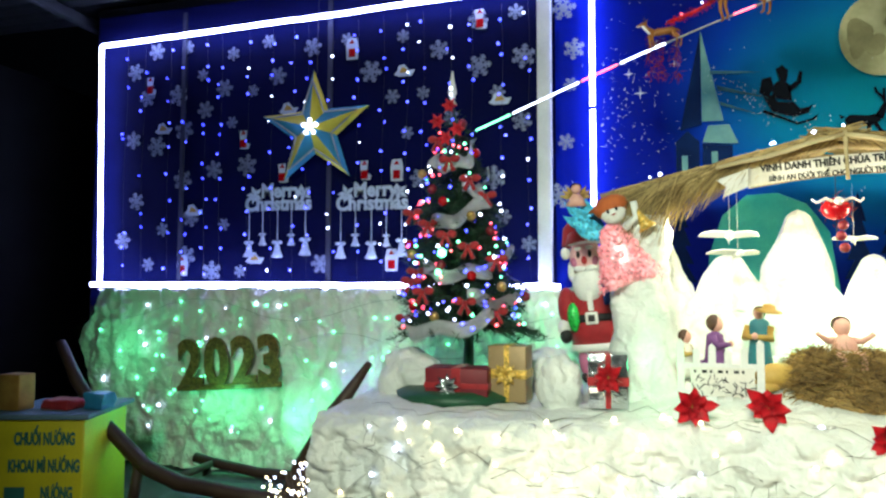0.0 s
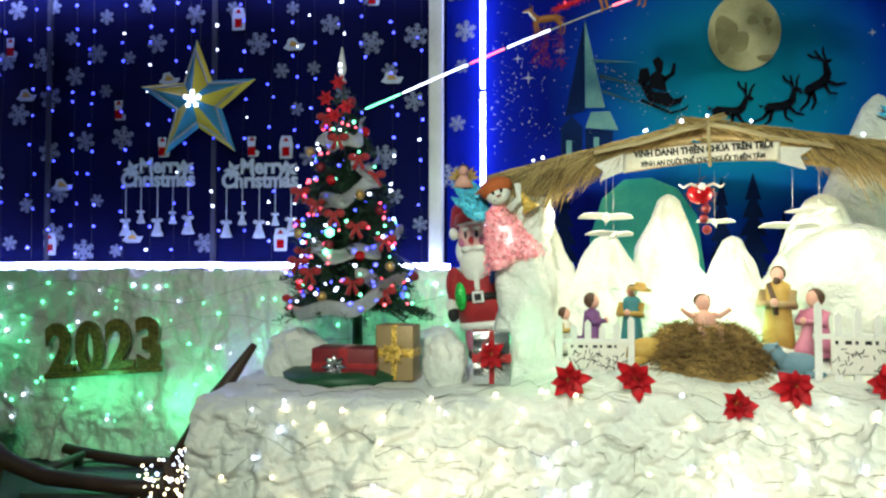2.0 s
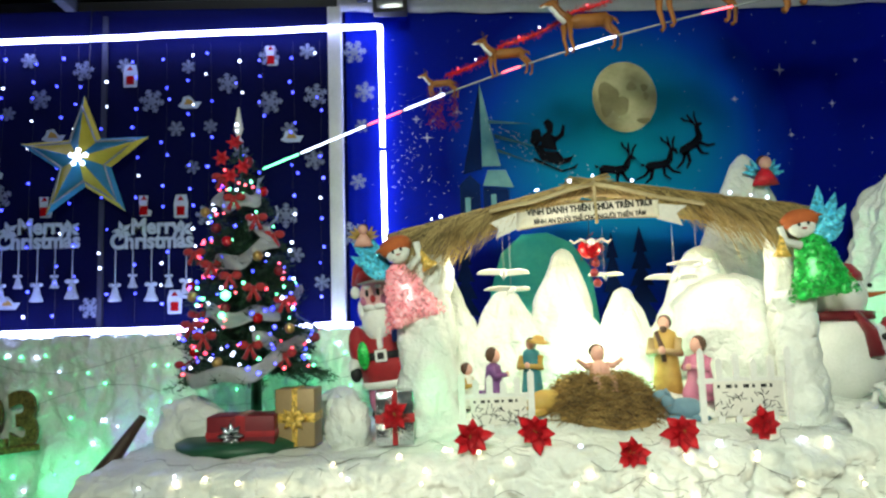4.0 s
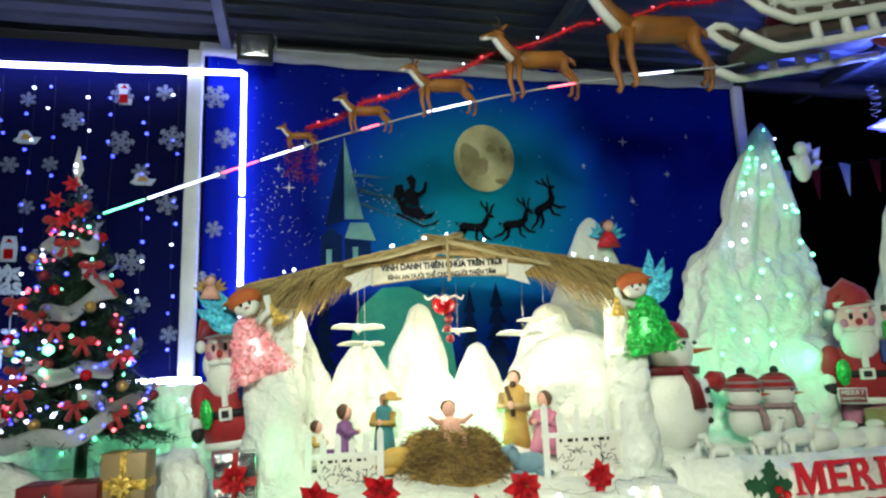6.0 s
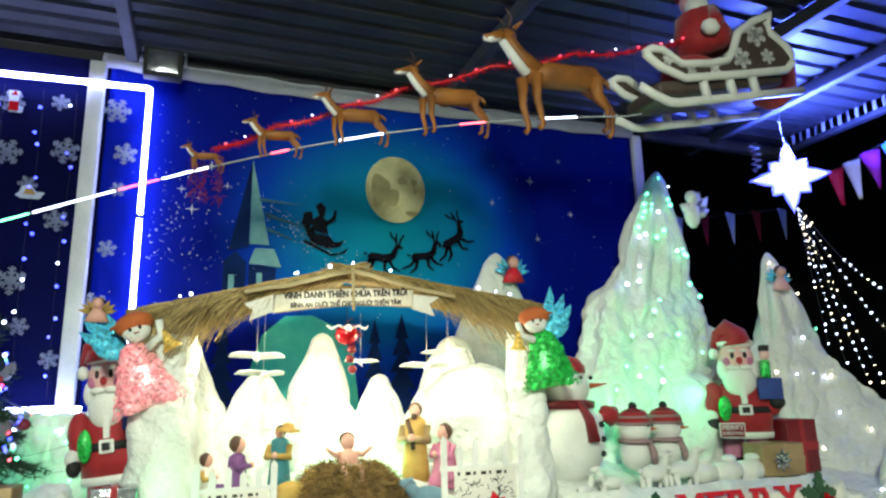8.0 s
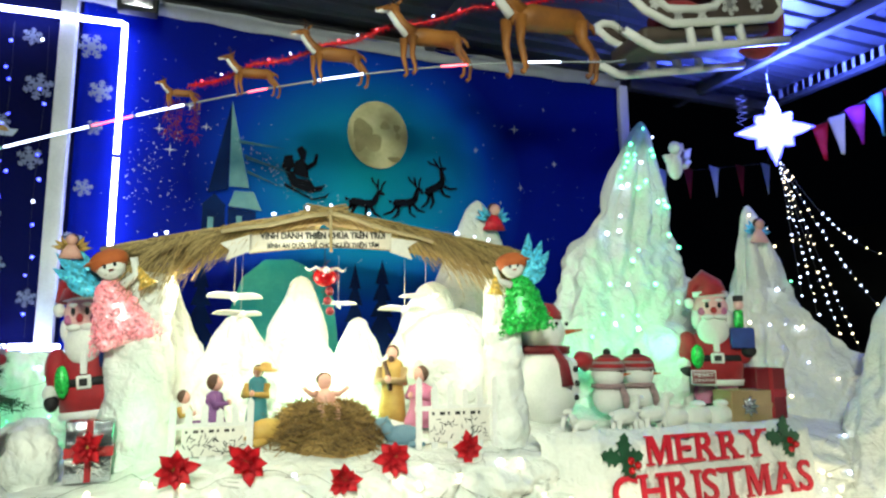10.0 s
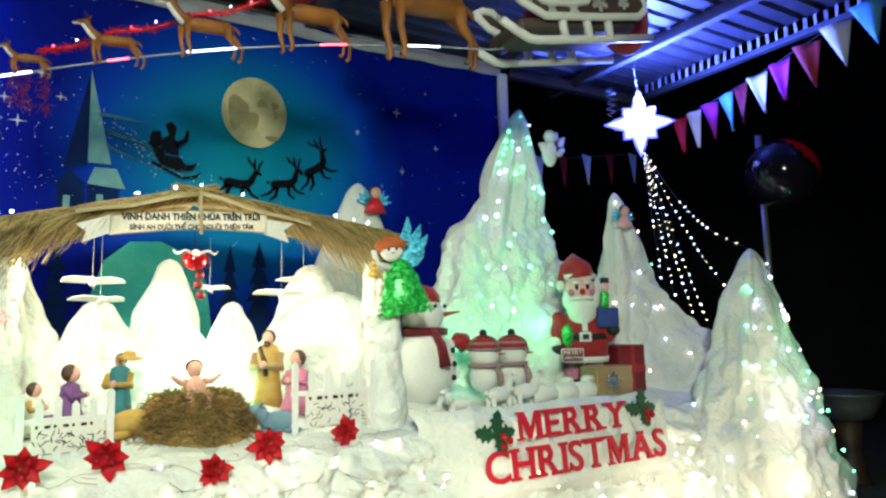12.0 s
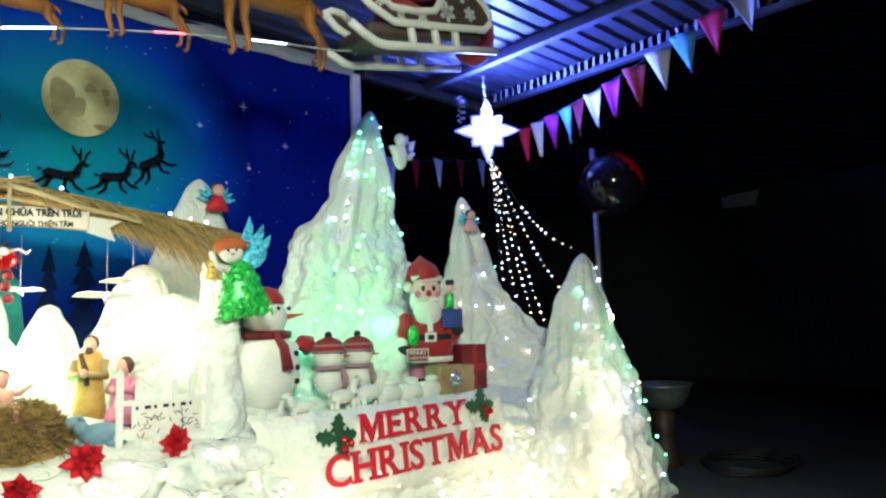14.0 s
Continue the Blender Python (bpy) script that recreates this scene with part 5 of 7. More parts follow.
# ---- picket fences ----
def picket_fence(at, w, h, label, turn=0.0):
    f = thing("picket_fence", label, "fence", at, "picket fences", turn=turn)
    n = 6
    for k in range(n):
        x = -w / 2 + w * k / (n - 1)
        bm = bmesh.new()
        t = 0.017
        hh = h * (1.0 if k in (0, n - 1) else 0.82 + 0.14 * ((k * 37) % 5) / 5)
        plate(bm, [(x - t, 0), (x + t, 0), (x + t, hh - 0.02), (x, hh), (x - t, hh - 0.02)], 0.012)
        part("picket", bm, WHITEGLOSS, f, smooth=False)
    for z in (0.03, h * 0.52):
        bm = bmesh.new()
        box(bm, (-w / 2 - 0.02, 0.001, z), (w / 2 + 0.02, 0.012, z + 0.028), 0.002)
        part("rail", bm, WHITEGLOSS, f)
    bm = bmesh.new()
    box(bm, (-w * 0.38, -0.02, h * 0.1), (w * 0.42, -0.013, h * 0.55), 0.001)
    c = part("card", bm, PAPER, f, "white card with dark scrollwork")
    rr = random.Random(int(at[0] * 70))
    bm = bmesh.new()
    for k in range(46):
        x, z = rr.uniform(-w * 0.36, w * 0.4), rr.uniform(h * 0.12, h * 0.42)
        box(bm, (-0.002, -0.0235, -0.014), (0.002, -0.0212, 0.014), 0, 0, Matrix.Translation((x, 0, z)) @ pose(0, 0, 0, 0, rr.uniform(0, 180), 0))
    for k in range(7):
        x = -w * 0.34 + k * w * 0.1
        box(bm, (x, -0.0235, h * 0.465), (x + w * (0.03 + 0.035 * (k % 2)), -0.0212, h * 0.51))
    part("scrollwork", bm, BLACK, c, smooth=False)


picket_fence((0.5, 3.58, 0.90), 0.375, 0.315, "white picket fence with a printed card in front of the crib", 2)
picket_fence((1.83, 3.52, 0.90), 0.46, 0.40, "taller white picket fence with a printed card", -3)

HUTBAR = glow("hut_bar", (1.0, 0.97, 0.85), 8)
# ---- thatched hut ----
hut = thing("thatched_hut", "open crib hut with a thatched straw roof", "hut", (0, 0, 0))
A, L, Rr = Vector((1.08, 3.66, 2.19)), Vector((-0.08, 3.72, 1.91)), Vector((2.4, 3.7, 2.0))
BACK = Vector((0, 0.62, 0.06))
for p, q, r in ((A, L, 0.02), (A, Rr, 0.02), (A + Vector((0, 0, 0.055)), L + Vector((0, 0, 0.06)), 0.013), (A + Vector((0, 0, 0.055)), Rr + Vector((0, 0, 0.06)), 0.013),
                (A + BACK, L + BACK, 0.018), (A + BACK, Rr + BACK, 0.018), (A, A + BACK, 0.018)):
    bm = bmesh.new()
    tube(bm, [p.lerp(q, i / 8) + Vector((0, 0, 0.012 * math.sin(i * 1.1))) for i in range(9)], r, 8)
    part("pole", bm, BAMBOO, hut)
for p, q, r in (((1.08, 3.535, 2.215), (0.50, 3.56, 2.075), 0.011), ((1.08, 3.535, 2.215), (1.70, 3.56, 2.085), 0.011), ((1.08, 3.54, 2.235), (1.085, 3.53, 1.99), 0.009)):
    bm = bmesh.new()
    tube(bm, [Vector(p).lerp(Vector(q), i / 5) + Vector((0, 0, 0.006 * math.sin(i * 1.7))) for i in range(6)], r, 8)
    part("pole", bm, PALEBAMBOO, hut, "pale split bamboo")
for end in (L, Rr):
    bm = bmesh.new()

    def slope(u, v):
        p = A.lerp(end, u) + BACK * v * 1.1
        return p + Vector((0, 0.03, 0.055 + 0.03 * noise.noise((u * 14, v * 8, end.x)) + 0.02 * noise.noise((u * 40, v * 20, 2)) - 0.02 * u * u))
    grid(bm, 60, 16, slope)
    bmesh.ops.solidify(bm, geom=bm.faces[:], thickness=0.02)
    part("thatch", bm, STRAW, hut)


def fringe(end, droop, spread):
    def make(rr):
        u = 0.94 * rr.random()
        back = rr.uniform(-0.07, 0.12)
        p = A.lerp(end, u) + Vector((0, back, 0.07 - rr.uniform(0, 0.05)))
        along = (end - A).normalized()
        d = along * rr.uniform(0.3, 1.0) * spread + Vector((0, -rr.uniform(0.05, 0.5), -rr.uniform(0.0, 0.9) * droop * (0.25 + u)))
        l = rr.uniform(0.07, 0.30) * (0.35 + 1.0 * u) * (1 - 0.75 * max(0.0, u - 0.7) / 0.24)
        e = p + d * l
        return p - along * rr.uniform(0.05, 0.15), p, e + Vector((0, 0, -0.25 * l * rr.random()))
    return make


strands("straw_fringe", STRAW, hut, fringe(L, 1.3, 0.9), 3800, 0.0042, 6)
strands("straw_fringe", STRAW, hut, fringe(Rr, 1.3, 0.9), 3800, 0.0042, 7)


# Added bars give the hut lamps a glowing body; the scroll hides them.
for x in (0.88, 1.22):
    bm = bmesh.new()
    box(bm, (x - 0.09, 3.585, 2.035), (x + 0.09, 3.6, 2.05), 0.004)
    part("stand_in_bar", bm, HUTBAR, hut, "added glowing bar hidden behind the scroll, standing in for a lamp")


def wrapped_column(at, r, h, seed, label):
    bm = bmesh.new()

    def place(u, v):
        th = 2 * math.pi * u
        rr = r * (1.15 - 0.25 * v)
        p = Vector((rr * math.cos(th), rr * 0.8 * math.sin(th), h * v))
        return p * (1 + 0) + Vector((math.cos(th), math.sin(th), 0)) * 0.045 * (crease((p.x + seed, p.y, p.z * 0.7), 6.5) - 0.35)
    rows = grid(bm, 50, 50, place, closed=True)
    bm.faces.new(rows[-1])
    put("wrapped_column", bm, [SHEET], label, "column", at)


wrapped_column((0.14, 3.74, 0.86), 0.15, 1.0, 1, "column wrapped in crumpled white cloth under the roof")
wrapped_column((2.16, 3.56, 0.88), 0.11, 0.68, 2, "short column wrapped in white wadding")
wrapped_column((2.3, 3.86, 0.92), 0.13, 1.0, 3, "rear column wrapped in white cloth")

# Greeting scroll on the roof.
scroll = thing("scroll_banner", "white paper scroll with a lettered greeting on the thatched roof", "banner", (1.05, 3.56, 2.05), turn=-1)
bm = bmesh.new()
grid(bm, 40, 4, lambda u, v: Vector((-0.40 + 0.79 * u, -0.02 * math.sin(u * math.pi), -0.055 + 0.105 * v + 0.02 * math.sin(u * math.pi) + 0.05 * (u - 0.5))))
bmesh.ops.solidify(bm, geom=bm.faces[:], thickness=0.004)
part("sheet", bm, PAPER, scroll)
for pts in ([(-0.38, -0.06), (-0.38, 0.03), (-0.55, -0.03), (-0.50, -0.065), (-0.52, -0.12)], [(0.38, -0.035), (0.38, 0.05), (0.55, 0.035), (0.49, -0.005), (0.52, -0.075)]):
    bm = bmesh.new()
    plate(bm, pts, 0.005, Matrix.Translation((0, 0.012, 0)))
    part("tail", bm, PAPER, scroll, smooth=False)
for z0 in (-0.053, 0.047):
    bm = bmesh.new()
    tube(bm, [(-0.39 + 0.77 * i / 12, -0.006 - 0.02 * math.sin(i / 12 * math.pi), z0 + 0.02 * math.sin(i / 12 * math.pi) + 0.05 * (i / 12 - 0.5)) for i in range(13)], 0.003, 5)
    part("border_line", bm, BAMBOO, scroll, "thin brown printed border")
letters("VINH DANH THIÊN CHÚA TRÊN TRỜI", 0.049, 0.003, BLACK, scroll, "lettering", Matrix.Translation((0.0, -0.028, 0.018)) @ pose(0, 0, 0, 0, -3.2, 0), squeeze=0.83, bold=0.0022)
letters("BÌNH AN DƯỚI THẾ CHO NGƯỜI THIỆN TÂM", 0.037, 0.003, BLACK, scroll, "lettering", Matrix.Translation((0.0, -0.028, -0.033)) @ pose(0, 0, 0, 0, -3.2, 0), squeeze=0.81, bold=0.0014)


def paper_bird(at, s, turn):
    b = thing("paper_dove", "white paper dove hanging under the thatched roof", "dove", at, "paper doves", turn=turn)
    bm = bmesh.new()
    ball(bm, (0, 0, 0), 0.028 * s, 0, 10, (2.2, 0.8, 0.8))
    ball(bm, (-0.07 * s, 0, 0.015 * s), 0.02 * s, 0, 8)
    part("body", bm, WHITEGLOSS, b)
    for sg in (-1, 1):
        bm = bmesh.new()
        m = pose(0, 0, 0.01, 0, 14, 0) @ pose(0, 0, 0, sg * 80, 0, 0)
        plate(bm, [(-0.06 * s, 0), (0.05 * s, 0), (0.085 * s, 0.08 * s), (0.12 * s, 0.18 * s), (0.04 * s, 0.16 * s), (-0.03 * s, 0.10 * s)], 0.006 * s, m)
        part("wing", bm, WHITEGLOSS, b, smooth=False)
    bm = bmesh.new()
    plate(bm, [(0.04 * s, -0.01), (0.14 * s, -0.035 * s), (0.12 * s, 0.0), (0.14 * s, 0.035 * s), (0.04 * s, 0.01)], 0.004)
    part("tail", bm, WHITEGLOSS, b, smooth=False)
    bm = bmesh.new()
    tube(bm, [(0, 0, 0), (0, 0, 2.02 - at[2])], 0.0010, 4)
    part("thread", bm, WHITEGLOSS, b)


for x, z, s, t in ((0.60, 1.75, 0.9, 85), (0.64, 1.65, 0.8, 98), (1.62, 1.69, 0.9, 80), (1.76, 1.77, 0.8, 105), (1.20, 1.72, 0.6, 70)):
    paper_bird((x, 3.86, z), s, t)
BROWNRED = glitter("dark_red_tinsel", (0.25, 0.006, 0.012), (0.14, 0.003, 0.006))
orn = thing("hanging_ornament", "red tinsel ornament with small balls hanging under the roof", "ornament", (1.1, 3.78, 1.88))
bm = bmesh.new()
ball(bm, (0, 0, 0), 0.062, 0, 16, (1.1, 0.9, 0.95))
part("bauble", bm, REDGLOSS, orn, "glossy red ball")


def bow_hair(rr):
    th = rr.uniform(0, 6.283)
    p = Vector((rr.gauss(0, 0.025), rr.gauss(0, 0.02), rr.gauss(0, 0.02)))
    d = Vector((math.cos(th) * 1.3, rr.uniform(-0.8, 0.6), math.sin(th))) * rr.uniform(0.012, 0.035)
    return p, p + d * 0.6, p + d


strands("tinsel_hair", BROWNRED, orn, bow_hair, 450, 0.0026, 15)
for sg in (-1, 1):
    bm = bmesh.new()
    tube(bm, [(sg * 0.01, -0.03, 0.03), (sg * 0.06, -0.05, 0.05), (sg * 0.10, -0.04, 0.03), (sg * 0.12, -0.03, 0.05)], [0.008, 0.007, 0.006, 0.004], 6)
    part("curl", bm, WHITEGLOSS, orn, "small white curled horn")
bm = bmesh.new()
ball(bm, (0, -0.045, 0.035), 0.022, 0, 12)
part("face_ball", bm, WHITEGLOSS, orn)
for k, (x, z) in enumerate(((0.02, -0.14), (0.035, -0.2), (0.03, -0.085))):
    bm = bmesh.new()
    ball(bm, (x, 0, z), 0.026, 0, 12)
    part("bauble", bm, DARKRED, orn)
bm = bmesh.new()
tube(bm, [(0, 0, -0.2), (0, 0, 0.2)], 0.002, 4)
part("thread", bm, WIRE, orn)

# ---- snow people and small white figures ----
sm = thing("snowman", "white snowman with a dark red scarf and buttons", "snowman", (2.58, 3.84, 0.96))
bm = bmesh.new()
ball(bm, (0, 0, 0.26), 0.255, 0, 28, (0.95, 0.85, 1.05))
part("body", bm, WOOL, sm)
bm = bmesh.new()
ball(bm, (0, 0, 0.595), 0.158, 0, 24, (1, 0.9, 0.95))
head = part("head", bm, WOOL, sm)
bm = bmesh.new()
tube(bm, [(0.12, -0.10, 0.60), (0.22, -0.15, 0.615)], [0.018, 0.004], 8)
part("nose", bm, ORANGE, head)
for sx in (0.04, 0.14):
    bm = bmesh.new()
    ball(bm, (sx, -0.128 + 0.4 * (sx - 0.04), 0.655), 0.014, 0, 8)
    part("eye", bm, BLACK, head)
bm = bmesh.new()
lathe(bm, [(0.05, 0.68), (0.13, 0.685), (0.125, 0.73), (0.08, 0.785), (0.02, 0.80)], (0.01, 0, 0), 18)
part("hat", bm, RED, sm)
bm = bmesh.new()
lathe(bm, [(0.12, 0.455), (0.185, 0.46), (0.19, 0.505), (0.12, 0.515)], (0, 0, 0), 24, m=Matrix.Diagonal((1, 0.9, 1, 1)))
tube(bm, [(0.0, -0.17, 0.49), (0.02, -0.235, 0.40), (0.04, -0.245, 0.26)], [0.05, 0.05, 0.04], 8, flat=0.4)
part("scarf", bm, DARKRED, sm, "dark red knitted scarf")
for k in range(3):
    bm = bmesh.new()
    ball(bm, (0.15 - 0.0 * k, -0.165 - 0.01 * (1 - abs(k - 1)), 0.36 - 0.09 * k), 0.02, 0, 8)
    part("button", bm, BLACK, sm)


GREYPINK = material("grey_pink_knit", (0.42, 0.27, 0.28), 0.9, 0, (0.28, 0.2, 0.21), 30, 140, 0.5)


def snow_child(at, turn):
    s = thing("snow_child", "small round snow child with a striped knitted cap", "snowman", at, "snow children", turn=turn)
    bm = bmesh.new()
    ball(bm, (0, 0, 0.09), 0.115, 0, 18, (0.95, 0.85, 0.95))
    part("body", bm, WOOL, s)
    bm = bmesh.new()
    ball(bm, (0, -0.005, 0.25), 0.105, 0, 20, (1.08, 0.95, 0.9))
    h = part("head", bm, WOOL, s)
    for sx in (0.03, 0.08):
        bm = bmesh.new()
        ball(bm, (sx, -0.10 + 0.3 * (sx - 0.03), 0.27), 0.008, 0, 8)
        part("eye", bm, BLACK, h)
    bm = bmesh.new()
    tube(bm, [(0.06, -0.09, 0.25), (0.1, -0.12, 0.252)], [0.012, 0.003], 8)
    part("nose", bm, ORANGE, h)
    cap = None
    for i, (z0, z1, r0, r1, mm) in enumerate(((0.272, 0.292, 0.117, 0.118, GREYPINK), (0.292, 0.318, 0.118, 0.112, RED), (0.318, 0.334, 0.112, 0.103, GREYPINK), (0.334, 0.360, 0.103, 0.078, RED), (0.360, 0.384, 0.078, 0.02, DARKRED))):
        bm = bmesh.new()
        lathe(bm, [(r0 * 0.8, z0), (r0, z0 + 0.002), (r1, z1), (r1 * 0.5, z1 + 0.001)], (0, 0, 0), 20)
        part("cap_stripe", bm, mm, s)
    bm = bmesh.new()
    ball(bm, (0, 0, 0.395), 0.028, 0, 10)
    part("pompon", bm, BLACK, s)
    bm = bmesh.new()
    lathe(bm, [(0.07, 0.155), (0.112, 0.16), (0.112, 0.185), (0.07, 0.19)], (0, 0, 0), 20)
    tube(bm, [(0.03, -0.1, 0.17), (0.04, -0.125, 0.1), (0.045, -0.125, 0.03)], [0.025, 0.025, 0.02], 8, flat=0.5)
    part("scarf", bm, GREYPINK, s, "pink and grey knitted scarf")


snow_child((3.02, 3.74, 1.03), 6)
snow_child((3.28, 3.76, 1.03), 4)
bm = bmesh.new()
tube(bm, [(0, 0, 0), (-0.06, 0, 0.02), (-0.1, -0.02, 0.0)], [0.07, 0.055, 0.03], 10)
ball(bm, (-0.14, -0.02, -0.01), 0.045, 1, 10)
put("felt_cap", bm, [RED, WOOL], "small red felt cap with a white bobble", "cap", (2.9, 3.8, 1.36))


def lamb(at, s, turn):
    bm = bmesh.new()
    M = Matrix.Diagonal((s, s, s, 1))
    ball(bm, (0, 0, 0.34), 0.17, 0, 14, (1.7, 0.85, 0.85), M)
    for x in (-0.2, 0.2):
        for y in (-0.07, 0.07):
            tube(bm, [M @ Vector((x, y, 0.3)), M @ Vector((x + 0.01, y, 0.0))], [0.055 * s, 0.035 * s], 8)
    tube(bm, [M @ Vector(p) for p in ((0.2, 0, 0.38), (0.3, 0, 0.55), (0.32, 0, 0.62))], [0.11 * s, 0.075 * s, 0.07 * s], 10)
    ball(bm, (0.38, 0, 0.64), 0.085, 0, 12, (1.4, 0.85, 0.85), M)
    for y in (-0.08, 0.08):
        ball(bm, (0.3, y, 0.7), 0.04, 0, 8, (0.6, 1.3, 0.6), M)
    ball(bm, (-0.31, 0, 0.4), 0.05, 0, 8, (1.4, 0.8, 0.8), M)
    put("lamb_figure", bm, [WOOL], "white woolly lamb figure on the cloth", "lamb", at, turn, "lamb figures")


lamb((2.98, 3.52, 0.9), 0.36, 10)
lamb((3.2, 3.52, 0.9), 0.38, 6)
lamb((2.66, 3.5, 0.9), 0.26, 170)
lamb((2.45, 3.47, 0.89), 0.22, 20)
for k, x in enumerate((3.42, 3.62, 3.82)):
    s = thing("white_bundle", "short white wadding bundle with a rounded cap", "bundle", (x, 3.6, 0.92), "white bundles", turn=8)
    bm = bmesh.new()
    lathe(bm, [(0.02, -0.1), (0.065, -0.095), (0.07, 0), (0.065, 0.09), (0.02, 0.1)], (0, 0, 0.07), 16, m=Matrix.Translation((0, 0, 0.07)) @ pose(0, 0, 0, 0, 90, 0) @ Matrix.Translation((0, 0, -0.07)))
    part("roll", bm, WOOL, s)
    bm = bmesh.new()
    ball(bm, (0.03, 0, 0.15), 0.05, 0, 12, (1.1, 1, 0.55))
    part("cap", bm, WOOL, s)
# Dark strip in place of the shadowed gap between cloths under the lambs.
bm = bmesh.new()
grid(bm, 40, 6, lambda u, v: Vector((2.62 + 0.85 * u, 3.42 + 0.2 * v + 0.02 * noise.noise((u * 9, v, 3)), stage_top(2.62 + 0.85 * u, 3.42 + 0.2 * v) + 0.03 * math.sin(v * 3.14) + 0.006)))
bmesh.ops.solidify(bm, geom=bm.faces[:], thickness=0.004)
tagged(part("gap_shade_strip", bm, LEAFGREEN), "dark strip standing in for the shaded gap under the lambs", "mat")
# ---- lettered board ----
sign = thing("lettered_sign", "white cloth sign with red Merry Christmas letters and holly", "sign", (3.27, 3.055, 0.62), turn=0)
TILT = pose(0, 0, 0, -7.0, 0, 0)
for text, size, x, z, wd in (("MERRY", 0.225, -0.04, 0.19, 0.90), ("CHRISTMAS", 0.25, 0.0, -0.03, 1.46)):
    letter_row(text, size, 0.012, REDLETTER, sign, "letter", TILT @ Matrix.Translation((x, -0.014, z)), wd, 0.003, 0.018)
bm = bmesh.new()
grid(bm, 90, 40, lambda u, v: TILT @ Vector((-1.02 + 2.04 * u, -0.006 + 0.03 * crease((u * 4, v, 3), 2.0) + 0.40 * max(0.0, abs(2 * u - 1) - 0.74) ** 1.3 * 3 + 0.5 * max(0.0, abs(2 * v - 1) - 0.72) ** 1.3, -0.17 + 0.56 * v + 0.02 * noise.noise((u * 9, v * 5, 2)))))
part("backing_cloth", bm, SHEET, sign, "white cloth behind the letters")
for hx, hz in ((-0.64, 0.225), (0.55, 0.27)):
    for a, l in ((-75, 0.15), (80, 0.14), (10, 0.15), (150, 0.12)):
        bm = bmesh.new()
        out = []
        for i in range(13):
            f = i / 12
            w = 0.042 * math.sin(f * math.pi) * (1.25 if i % 3 == 1 else 0.75) + 0.002
            out.append((w, f * l))
        out = out + [(-w, z) for w, z in reversed(out[1:-1])]
        plate(bm, out, 0.008, TILT @ Matrix.Translation((hx, -0.012, hz)) @ pose(0, 0, 0, 0, a, 0))
        part("holly_leaf", bm, LEAFGREEN, sign, smooth=False)
    for k in range(3):
        bm = bmesh.new()
        ball(bm, (0.03 * math.cos(k * 2.1), 0, 0.03 * math.sin(k * 2.1) - 0.03), 0.022, 0, 10, m=TILT @ Matrix.Translation((hx + 0.06, -0.02, hz)))
        part("berry", bm, REDGLOSS, sign)


# ---- flying sleigh team under the roof ----
def rope_at(x):
    """The light rope rises from the tree to the sleigh and comes nearer."""
    f = (x + 0.85) / 3.55
    return Vector((x, 3.98 - 0.85 * max(0, f) ** 1.2, 2.45 + 0.62 * f + 0.24 * math.sin(max(0, min(1, f)) * 2.6)))


rope = thing("light_rope", "thin clear light rope stretched from tree to sleigh", "light rope", (0, 0, 0))
bm = bmesh.new()
tube(bm, [rope_at(-0.85 + 3.65 * i / 40) for i in range(41)], 0.0052, 6)
part("tube", bm, ROPECLEAR, rope)
for x0, x1, mi in ((-0.84, -0.62, 3), (-0.6, -0.2, 1), (-0.18, 0.02, 4), (0.04, 0.28, 1), (0.62, 0.72, 4), (1.0, 1.25, 1), (1.7, 1.85, 4), (2.2, 2.4, 1)):
    bm = bmesh.new()
    tube(bm, [rope_at(x0 + (x1 - x0) * i / 5) + Vector((0, -0.004, 0)) for i in range(6)], 0.0056, 6)
    part("lit_stretch", bm, BULBS[mi], rope)


